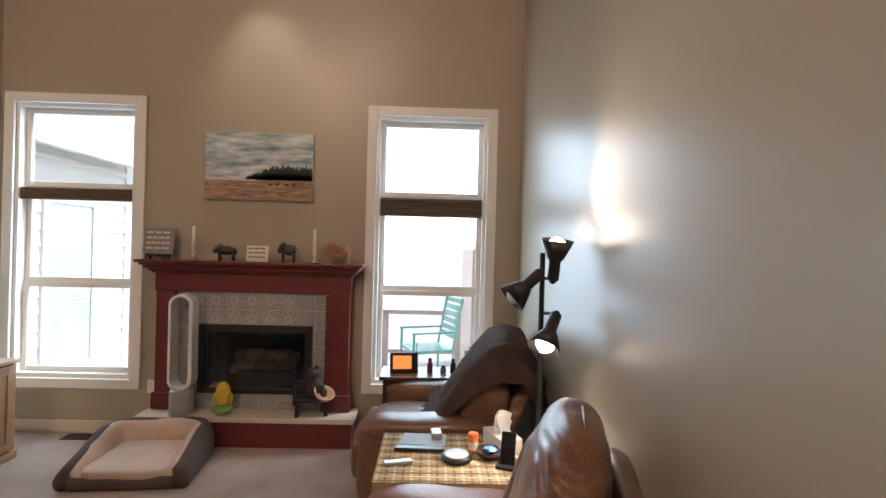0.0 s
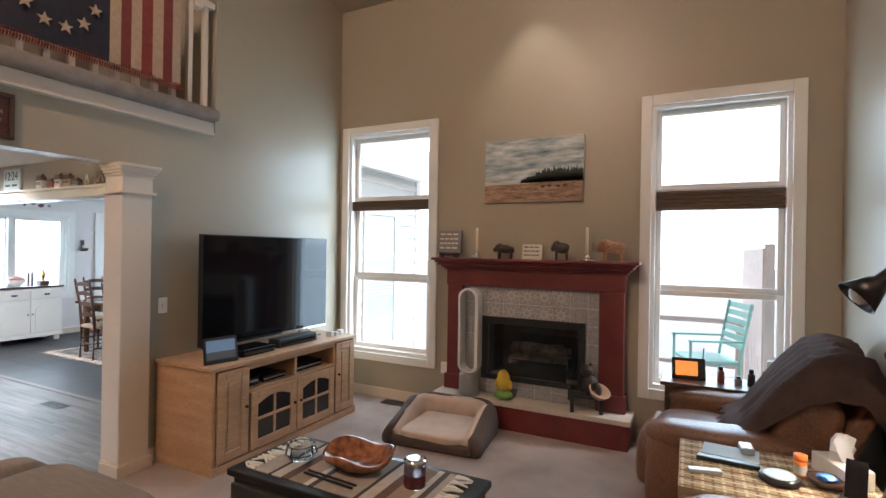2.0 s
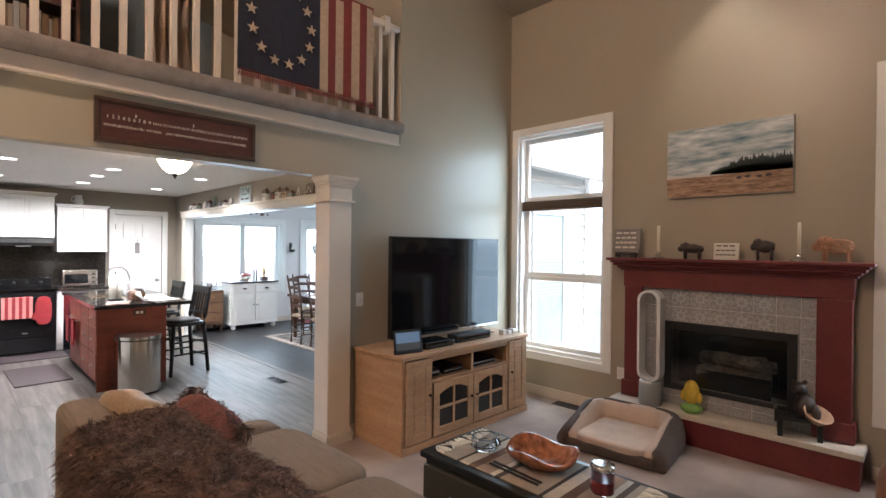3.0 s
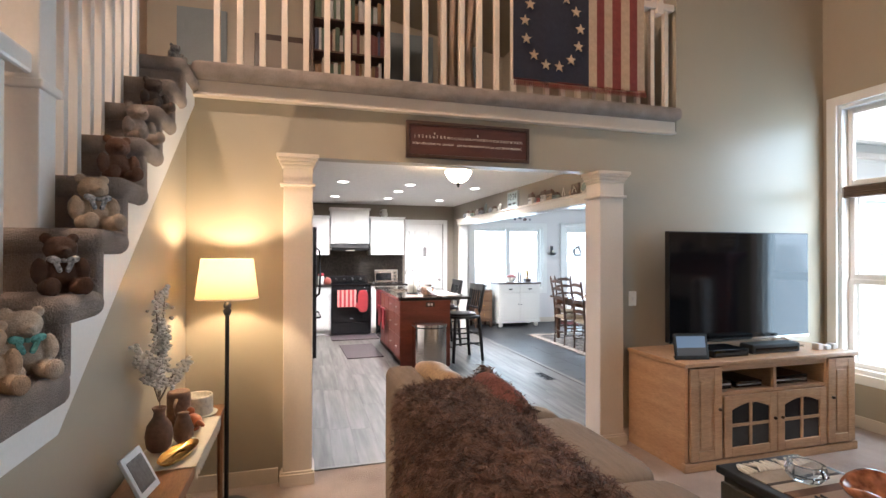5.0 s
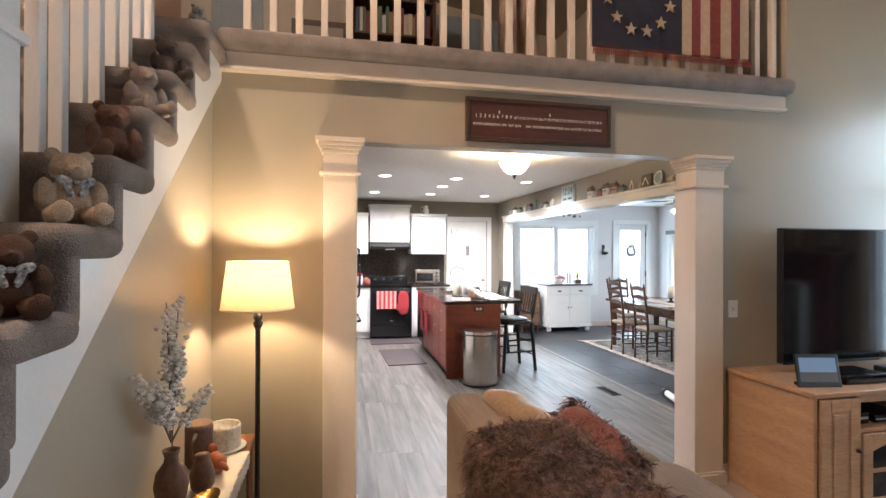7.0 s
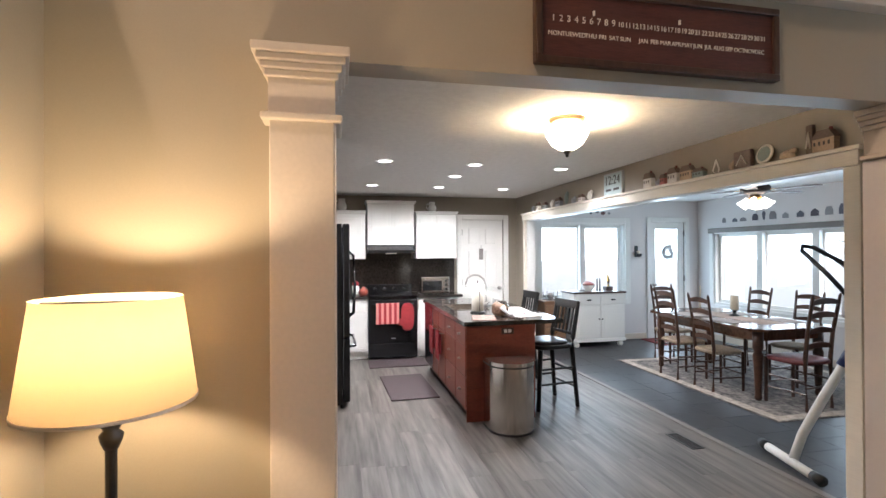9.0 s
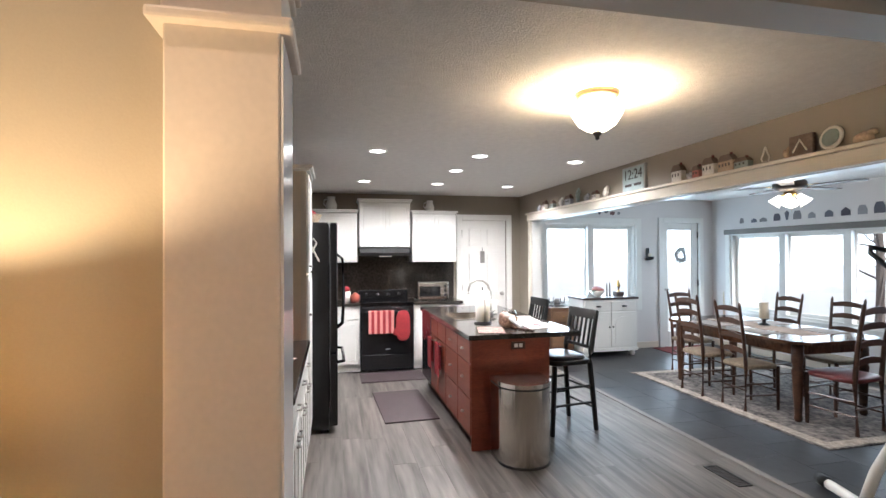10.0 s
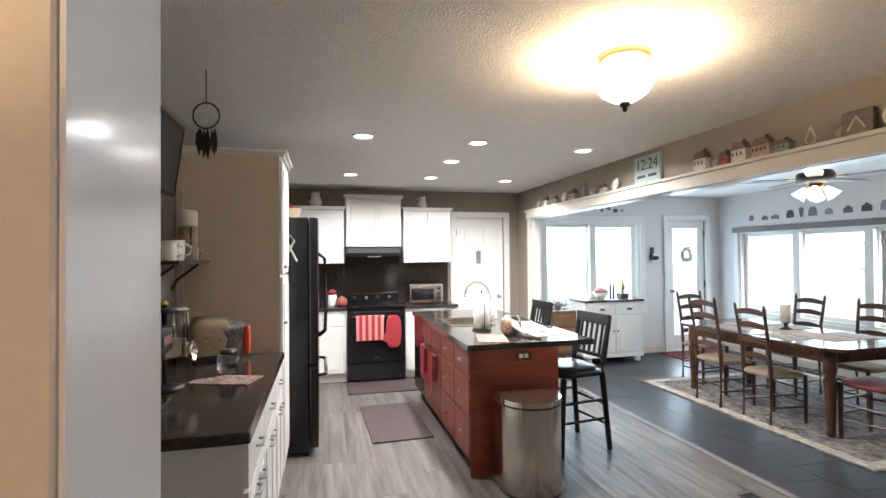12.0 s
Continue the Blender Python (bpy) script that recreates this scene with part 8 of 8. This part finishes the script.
# ---- dining area ----
def sideboard():
    t = thing("sideboard", "white painted sideboard with a dark wooden top", "sideboard", pose(XB + 0.05, 3.70, 0, 0, 0, 90))
    w, d = 0.90, 0.46
    part("top", boxes((-0.02, w + 0.02, -d - 0.02, 0, 0.86, 0.89), bevel=0.006), M_DKWOOD, t)
    part("body", boxes((0, w, -d, 0, 0.10, 0.86), bevel=0.003), M_CAB, t)
    part("plinth", boxes((-0.012, w + 0.012, -d - 0.012, 0, 0.08, 0.13), bevel=0.006), M_CAB, t)
    for i in range(2):
        a, b = 0.03 + i * 0.43, 0.46 + i * 0.43
        dr = part("drawer", boxes((a, b - 0.02, -d - 0.016, -d, 0.69, 0.83), bevel=0.004), M_CAB, t)
        part("handle", cushion(0.08, 0.03, 0.025, 3, 4), M_BLACK, dr, smooth=True, m=pose((a + b) / 2, -d - 0.025, 0.76))
        dd = part("door", boxes((a, b - 0.02, -d - 0.016, -d, 0.15, 0.67), bevel=0.004), M_CAB, t)
        out = [(a + 0.06, 0.20), (b - 0.08, 0.20), (b - 0.08, 0.50), (b - 0.15, 0.60), (a + 0.13, 0.60), (a + 0.06, 0.50)]
        part("panel", prism(out, -d - 0.023, -d - 0.016, "y"), M_CAB, dd)
        part("knob", blob(0.012, 0.014, 0.012, (b - 0.04 if i == 0 else a + 0.02, -d - 0.03, 0.45), 2), M_BLACK, dd, smooth=True)
    for x in (0.06, w - 0.06):
        for y in (-d + 0.05, -0.05):
            part("foot", lathe([(0.035, 0), (0.05, 0.03), (0.04, 0.06), (0.05, 0.08)], 14), M_CAB, t, smooth=True, m=pose(x, y, 0))
    z = 0.89
    b = thing("fruit_bowl", "pale bowl of red fruit on the sideboard", "bowl", pose(-9.80, 4.06, z))
    part("bowl", lathe([(0.05, 0), (0.06, 0.02), (0.13, 0.10), (0.125, 0.10), (0.05, 0.03)], 24, False), M_PORC, b, smooth=True)
    part("fruit", blob(0.09, 0.09, 0.05, (0, 0, 0.11), 2, None, 0.5), material("red apples", (0.30, 0.05, 0.03), 0.35), b)
    s = thing("statuette", "small dark statuette on the sideboard", "statuette", pose(-9.80, 4.42, z))
    part("base", boxes((-0.06, 0.06, -0.06, 0.06, 0, 0.07), bevel=0.006), M_DKWOOD, s)
    part("figure", tube([(0, 0, 0.07), (0.01, 0, 0.16), (-0.01, 0, 0.22), (0.0, 0, 0.29)], [0.025, 0.03, 0.018, 0.006], 8), M_BRASS, s)
    for y in (4.22, 4.27):
        c = tagged(part("candle_pair", lathe([(0.02, 0), (0.012, 0.02), (0.010, 0.20), (0.004, 0.21)], 10), M_FIG, smooth=True), "slim dark candle on the sideboard", "candle", "sideboard candles")
        c.location = (-9.80, y, z)
    n = thing("nightstand", "brown wooden chest beside the sideboard", "chest", pose(XB + 0.06, 3.19, 0, 0, 0, 90))
    part("body", boxes((0.03, 0.40, -0.38, 0, 0.12, 0.75), bevel=0.005), material("honey oak", (0.15, 0.08, 0.045), 0.45, vary=0.2, scale=4), n)
    for z in (0.18, 0.36, 0.54):
        dr = part("drawer", boxes((0.05, 0.38, -0.395, -0.38, z, z + 0.15), bevel=0.004), material("honey oak front", (0.20, 0.11, 0.06), 0.45, vary=0.2, scale=4), n)
        part("knob", blob(0.015, 0.015, 0.015, (0.215, -0.405, z + 0.075), 2), M_BRASS, dr, smooth=True)
    for x in (0.06, 0.37):
        for y in (-0.34, -0.04):
            part("foot", boxes((x - 0.02, x + 0.02, y - 0.02, y + 0.02, 0, 0.12)), M_DKWOOD, n)
    k = thing("wire_basket", "black wire basket on the wooden chest", "basket", pose(XB + 0.26, 3.40, 0.75))
    for zz in (0.01, 0.06):
        part("hoop", tube([(0.12 * math.cos(i * math.pi / 10), 0.12 * math.sin(i * math.pi / 10), zz) for i in range(21)], 0.005), M_BLACK, k)
    for i in range(4):
        part("scroll", tube([(0.12 * math.cos(i * 1.57), 0.12 * math.sin(i * 1.57), 0.06), (0.13 * math.cos(i * 1.57), 0.13 * math.sin(i * 1.57), 0.14)], 0.005), M_BLACK, k)
    part("jar", lathe([(0.04, 0.0), (0.045, 0.08), (0.03, 0.12)], 16), M_STONE, k, smooth=True)
sideboard()


def ladder_chair(m, red=False):
    t = thing("dining_chair", "brown ladder-back chair with a red seat" if red else "brown ladder-back chair with a woven rush seat", "chair", m, "chairs round the dining table")
    for sx in (-0.20, 0.20):
        part("leg", tube([(sx, -0.19, 0), (sx, -0.19, 0.46)], [0.016, 0.021], 8), M_OAK, t)
        part("back_post", tube([(sx * 0.9, 0.20, 0), (sx * 0.9, 0.185, 0.45), (sx * 0.9, 0.21, 0.75), (sx * 0.98, 0.27, 1.10), (sx * 0.98, 0.275, 1.13)], [0.017, 0.021, 0.019, 0.016, 0.006], 8), M_OAK, t)
        for z in (0.16, 0.28):
            part("stretcher", tube([(sx, -0.19, z), (sx * 0.9, 0.195, z)], 0.01, 6), M_OAK, t)
    for z in (0.20, 0.32):
        part("stretcher", tube([(-0.21, -0.19, z), (0.21, -0.19, z)], 0.01, 6), M_OAK, t)
    part("stretcher", tube([(-0.19, 0.195, 0.22), (0.19, 0.195, 0.22)], 0.01, 6), M_OAK, t)
    for i, z in enumerate((0.60, 0.75, 0.90, 1.03)):
        y = 0.195 + max(0, z - 0.6) * 0.15
        n = 10
        out = [(-0.19 + 0.38 * k / n, z - 0.012 + 0.012 * math.sin(math.pi * k / n)) for k in range(n + 1)]
        out += [(0.19 - 0.38 * k / n, z + 0.03 + 0.028 * math.sin(math.pi * k / n)) for k in range(n + 1)]
        part("slat", prism(out, y - 0.006, y + 0.007, "y"), M_OAK, t)
    part("seat", cushion(0.46, 0.42, 0.055, 5, 6), M_RUSH if not red else M_RED, t, smooth=True, m=pose(0, 0, 0.455))
    return t


def dining():
    TX0, TX1, TY0, TY1 = -8.30, -6.45, 4.08, 5.12
    t = thing("dining_table", "long dark brown wooden dining table", "dining table")
    mt = material("polished dark oak", (0.05, 0.021, 0.013), 0.16, vary=0.3, scale=3, fine=30, stretch=(1, 8, 1), second=(0.14, 0.065, 0.035))
    out = [(TX0 + 0.12, TY0), (TX1 - 0.12, TY0), (TX1, TY0 + 0.12), (TX1, TY1 - 0.12), (TX1 - 0.12, TY1), (TX0 + 0.12, TY1), (TX0, TY1 - 0.12), (TX0, TY0 + 0.12)]
    part("tabletop", prism(out, 0.725, 0.755, "z"), mt, t)
    part("apron", boxes((TX0 + 0.12, TX1 - 0.12, TY0 + 0.10, TY0 + 0.12, 0.62, 0.725), (TX0 + 0.12, TX1 - 0.12, TY1 - 0.12, TY1 - 0.10, 0.62, 0.725), (TX0 + 0.12, TX0 + 0.14, TY0 + 0.12, TY1 - 0.12, 0.62, 0.725), (TX1 - 0.14, TX1 - 0.12, TY0 + 0.12, TY1 - 0.12, 0.62, 0.725)), mt, t)
    for x in (TX0 + 0.15, TX1 - 0.15):
        for y in (TY0 + 0.14, TY1 - 0.14):
            part("leg", lathe([(0.028, 0), (0.036, 0.03), (0.03, 0.06), (0.045, 0.40), (0.05, 0.46), (0.036, 0.50), (0.05, 0.54), (0.05, 0.725)], 16), M_OAK, t, smooth=True, m=pose(x, y, 0.008))
    c = ladder_chair(pose(-7.64, 4.15, 0.008, 0, 0, 178) @ Matrix.Diagonal((0.92, 0.95, 0.97, 1)))
    for m in (pose(-7.09, 4.17, 0.008, 0, 0, 177), pose(-7.75, 5.17, 0.008, 0, 0, 0), pose(-7.05, 5.17, 0.008, 0, 0, 3), pose(-8.42, 4.60, 0.008, 0, 0, 90)):
        copy_thing(c, m @ Matrix.Diagonal((0.92, 0.95, 0.97, 1)))
    ladder_chair(pose(-6.40, 4.50, 0.008, 0, 0, -82), True)
    z = 0.755
    p = thing("pillar_candle", "cream pillar candle on a dark holder", "candle", pose(-7.42, 4.70, z))
    part("holder", lathe([(0.06, 0), (0.06, 0.01), (0.02, 0.03), (0.02, 0.06), (0.055, 0.075)], 20), M_BLACK, p, smooth=True)
    part("candle", lathe([(0.047, 0.075), (0.047, 0.25), (0.02, 0.252)], 22), M_WAX, p, smooth=True)
    k = thing("taper_candle", "tall white taper candle on the dining table", "candle", pose(-7.9, 4.62, z))
    part("holder", lathe([(0.04, 0), (0.015, 0.03), (0.015, 0.06)], 16), M_BLACK, k, smooth=True)
    part("taper", lathe([(0.010, 0.05), (0.008, 0.33), (0.003, 0.335)], 10), M_WAX, k, smooth=True)
    r = tagged(part("table_runner", boxes((-8.0, -6.75, 4.46, 4.76, z, z + 0.004)), material("pale table linen", (0.45, 0.36, 0.30), 0.9, vary=0.2, bump=0.4)), "pale linen runner along the dining table", "table runner")
    for i, (x, y) in enumerate(((-7.7, 4.28), (-7.1, 4.28), (-7.6, 4.94), (-6.95, 4.94))):
        pm = tagged(part("place_mat", boxes((-0.2, 0.2, -0.13, 0.13, 0, 0.004), bevel=0.0015), material("woven place mat", (0.40, 0.36, 0.33), 0.8, vary=0.2, scale=30)), "grey woven place mat on the dining table", "mat", "dining place mats")
        pm.location = (x, y, z)
    g = thing("area_rug", "faded cream and grey floral rug under the dining table", "rug")
    part("field", boxes((-8.62, -6.02, 3.86, 6.1, -0.001, 0.009), bevel=0.003), material("faded floral rug", (0.05, 0.045, 0.05), 0.95, vary=0.5, scale=8, fine=24, bump=0.6, second=(0.32, 0.28, 0.25)), g)
    part("border", boxes((-8.60, -6.04, 3.88, 3.98, 0.0095, 0.0115), (-8.60, -6.04, 5.98, 6.08, 0.0095, 0.0115), (-6.14, -6.04, 3.98, 5.98, 0.0095, 0.0115), (-8.60, -8.50, 3.98, 5.98, 0.0095, 0.0115)), material("rug band", (0.42, 0.36, 0.30), 0.95, vary=0.4, scale=16), g, "cream border band")
    d = tagged(part("door_mat", boxes((-0.30, 0.30, -0.45, 0.45, -0.001, 0.012), bevel=0.004), material("dark red mat", (0.15, 0.025, 0.025), 0.95, vary=0.25, scale=20, bump=0.6)), "dark red mat before the dining door", "mat")
    d.location = (-9.72, 5.62, 0.0)
    # plaid armchair
    a = thing("armchair", "armchair covered with a red plaid throw", "armchair", pose(-5.95, 5.78, 0, 0, 0, -20))
    mp = material("red plaid throw", (0.24, 0.05, 0.045), 0.95, vary=0.3, scale=10, bump=0.5, second=(0.42, 0.20, 0.17))
    part("base", cushion(0.90, 0.80, 0.40, 6), M_DKWOOD, a, smooth=True, m=pose(0, 0, 0.22))
    part("seat", cushion(0.72, 0.70, 0.22, 4), mp, a, smooth=True, m=pose(0, -0.04, 0.46))
    part("backrest", cushion(0.80, 0.26, 0.62, 3.5), mp, a, smooth=True, m=pose(0, 0.32, 0.68, -12, 0, 0))
    for s in (-1, 1):
        part("armrest", cushion(0.20, 0.78, 0.56, 4), mp, a, smooth=True, m=pose(s * 0.42, 0, 0.36))
    for i in range(6):
        part("plaid_band", boxes((-0.36 + i * 0.13, -0.34 + i * 0.13, -0.39, -0.02, 0.555, 0.572), bevel=0.002), M_PAPER, a)
    w = thing("wreath", "grey-green wreath hanging on the dining door", "wreath", pose(XB - 0.006, 5.775, 1.52, 0, 0, 90))
    part("ring", tube([(0.085 * math.cos(i * math.pi / 12), -0.012, 0.10 * math.sin(i * math.pi / 12)) for i in range(25)], 0.01), M_TWIG, w)
    rnd = random.Random(9)
    bm = bmesh.new()
    for i in range(260):
        q = rnd.uniform(0, 6.283)
        rr = 0.085 + rnd.gauss(0, 0.022)
        blob(0.018, 0.009, 0.010, (rr * math.cos(q), -0.018 + rnd.gauss(0, 0.008), rr * 1.2 * math.sin(q)), 1, bm)
    tagged(part("leaves", bm, material("grey green leaves", (0.38, 0.40, 0.40), 0.7, vary=0.3), w), kind="stuff")
    s = thing("wall_sconce", "dark metal candle sconce on the pale wall", "sconce", pose(XB + 0.012, 5.14, 1.50, 0, 0, 90))
    part("back_plate", boxes((-0.03, 0.03, -0.012, 0, -0.06, 0.14), bevel=0.004), M_BLACK, s)
    part("cup", lathe([(0.02, -0.06), (0.06, -0.04), (0.065, 0.0), (0.055, -0.005)], 16), M_BLACK, s, smooth=True, m=pose(0, -0.07, 0))
    part("candle", lathe([(0.025, -0.03), (0.025, 0.05)], 12), M_WAX, s, smooth=True, m=pose(0, -0.07, 0))
dining()


def ceiling_fan():
    t = thing("ceiling_fan", "dark ceiling fan with lit bell glass shades", "ceiling fan", pose(-7.0, 4.6, KC - 0.09))
    part("downrod", tube([(0, 0, -0.05), (0, 0, 0.09)], 0.014), M_FIG, t)
    part("canopy", lathe([(0.05, 0.05), (0.075, 0.09)], 24), M_FIG, t, smooth=True)
    part("motor", lathe([(0.05, -0.04), (0.13, -0.06), (0.15, -0.09), (0.15, -0.14), (0.10, -0.165), (0.05, -0.18)], 28), M_FIG, t, smooth=True)
    for i in range(5):
        m = pose(0, 0, 0, 0, 0, i * 72 + 20)
        b = part("blade", prism([(0.22, -0.055), (0.50, -0.07), (0.62, -0.06), (0.64, 0.0), (0.62, 0.06), (0.50, 0.07), (0.22, 0.055)], -0.135, -0.128, "z"), M_DKWOOD, t, m=m)
        part("blade_iron", boxes((0.13, 0.26, -0.02, 0.02, -0.127, -0.12), bevel=0.003), M_BRASS, b, m=m)
    g = glow("lit bell glass", (1.0, 0.93, 0.82), 3.5)
    part("light_hub", lathe([(0.05, -0.18), (0.06, -0.20), (0.05, -0.23), (0.015, -0.25)], 20), M_BRASS, t, smooth=True)
    for i in range(4):
        m = pose(0, 0, -0.215, 0, 0, i * 90 + 35) @ pose(0.075, 0, 0, 0, -38, 0)
        part("shade", lathe([(0.022, 0.0), (0.03, -0.02), (0.045, -0.07), (0.062, -0.105), (0.058, -0.105), (0.04, -0.07), (0.0, -0.06)], 18, False), g, t, smooth=True, m=m)
        part("arm", tube([(0, 0, -0.215), tuple((m @ Vector((0, 0, 0.0))))], 0.008), M_BRASS, t)
    part("pull_chain", tube([(0.02, 0, -0.25), (0.02, 0, -0.38)], 0.002, 5), M_BRASS, t)
ceiling_fan()


def stencils():
    """Flat painted village border on the dining walls."""
    rnd = random.Random(21)
    cols = [material("stencil paint", c, 0.7) for c in ((0.12, 0.12, 0.15), (0.20, 0.19, 0.20), (0.15, 0.08, 0.08), (0.28, 0.28, 0.30), (0.08, 0.07, 0.09))]
    t = thing("wall_border", "painted village silhouettes along the dining wall", "wall stencil", pose(0, YD - 0.002, 2.02))
    x = -9.5
    while x < -5.3:
        near = (x + 9.5) / 4.0
        w = rnd.uniform(0.07, 0.13) + 0.10 * near * rnd.random()
        h = rnd.uniform(0.05, 0.10) + 0.10 * near
        kind = rnd.choice(("house", "house", "tree", "barn"))
        if kind == "tree":
            out = [(x, 0), (x + 0.03, 0), (x + 0.05, h), (x + 0.015, h * 1.3), (x - 0.02, h)]
            w = 0.05
        elif kind == "house":
            out = [(x, 0), (x + w, 0), (x + w, h * 0.6), (x + w / 2, h), (x, h * 0.6)]
        else:
            out = [(x, 0), (x + w, 0), (x + w, h * 0.55), (x + w * 0.8, h), (x + w * 0.2, h), (x, h * 0.55)]
        part("silhouette", prism(out, -0.003, 0, "y"), rnd.choice(cols), t)
        x += w + rnd.uniform(0.05, 0.14)
    b = thing("bird_border", "painted birds over the dining windows", "wall stencil", pose(XB + 0.014, 3.7, 2.22, 0, 0, 90))
    for i in range(9):
        bm = blob(rnd.uniform(0.025, 0.05), 0.003, rnd.uniform(0.02, 0.04), (i * 0.115, 0, rnd.uniform(-0.02, 0.03)), 1, None, 0.6, i)
        part("bird", bm, cols[i % 5], b)
stencils()


def exercise_machine():
    t = thing("exercise_machine", "white and black upright exercise machine", "exercise machine")
    mw = material("white enamel tube", (0.70, 0.68, 0.64), 0.35, vary=0.05)
    part("foot_bar", tube([(-5.52, 3.22, 0.045), (-5.0, 3.08, 0.045)], 0.031, 12), mw, t, smooth=True)
    part("end_cap", tube([(-5.58, 3.235, 0.045), (-5.50, 3.214, 0.045)], 0.037, 12), M_BLACK, t, smooth=True)
    part("end_cap", tube([(-5.02, 3.085, 0.045), (-4.94, 3.065, 0.045)], 0.037, 12), M_BLACK, t, smooth=True)
    part("upright", tube([(-5.24, 3.16, 0.05), (-5.20, 3.20, 0.25), (-5.10, 3.28, 0.55), (-5.00, 3.38, 0.85), (-4.96, 3.42, 1.1)], 0.031, 12), mw, t, smooth=True)
    part("clamp", tube([(-5.03, 3.35, 0.76), (-4.99, 3.39, 0.88)], 0.042, 12), material("blue plastic", (0.02, 0.03, 0.10), 0.4), t, smooth=True)
    part("console", boxes((-5.06, -4.84, 3.36, 3.50, 1.08, 1.26), bevel=0.03), M_SILVER, t)
    part("handle_bar", tube([(-4.98, 3.36, 1.22), (-5.12, 3.34, 1.38), (-5.30, 3.32, 1.55), (-5.33, 3.36, 1.585), (-5.29, 3.42, 1.57), (-5.0, 3.56, 1.36), (-4.8, 3.62, 1.26)], 0.016, 8), M_BLACK, t, smooth=True)
    part("rear_frame", tube([(-5.0, 3.38, 0.4), (-4.7, 4.0, 0.2), (-4.6, 4.3, 0.05)], 0.035, 10), mw, t, smooth=True)
    part("rear_foot", tube([(-4.85, 4.3, 0.04), (-4.35, 4.3, 0.04)], 0.038, 10), mw, t, smooth=True)
exercise_machine()

# ---- floor pieces ----
def planks():
    w, gap = 0.178, 0.0012
    cache = {}
    rnd = random.Random(17)
    y = YK
    while y < 2.965:
        y1 = min(y + w, 2.968)
        x = XB - rnd.uniform(0, 1.0)
        while x < XW - 0.13:
            a, b = max(x, XB + 0.001), min(x + 1.22, XW - 0.125)
            if b - a > 0.03:
                key = (round(b - a, 3), round(y1 - y, 3))
                if key not in cache:
                    bm = boxes((0, b - a - gap, 0, y1 - y - gap, -0.006, 0.0))
                    o = part("plank", bm, M_PLANK, floor_kitchen)
                    cache[key] = o.data
                else:
                    o = new("plank", cache[key])
                    o.parent = floor_kitchen
                o.location = (a, y, 0)
            x += 1.22
        y += w


def tiles():
    s = 0.405
    cache = {}
    j, y = 0, 3.032
    while y < YD:
        x = XB + 0.013 - (s / 2 if j % 2 else 0)
        while x < -4.21:
            a, b, c = max(x, XB + 0.013), min(x + s, -4.202), min(y + s, YD - 0.001)
            if b - a > 0.03 and c - y > 0.03:
                key = (round(b - a, 3), round(c - y, 3))
                if key not in cache:
                    o = part("tile", boxes((0, b - a - 0.003, 0, c - y - 0.003, -0.006, 0.0)), M_TILE, floor_dining)
                    cache[key] = o.data
                else:
                    o = new("tile", cache[key])
                    o.parent = floor_dining
                o.location = (a, y, 0)
            x += s
        y += s
        j += 1
planks()
tiles()
structure("opening_sill", boxes((XW - 0.135, XW - 0.10, 0.0, 2.12, -0.002, 0.007), bevel=0.003), M_STRIP, "grey strip between carpet and planks", "trim")
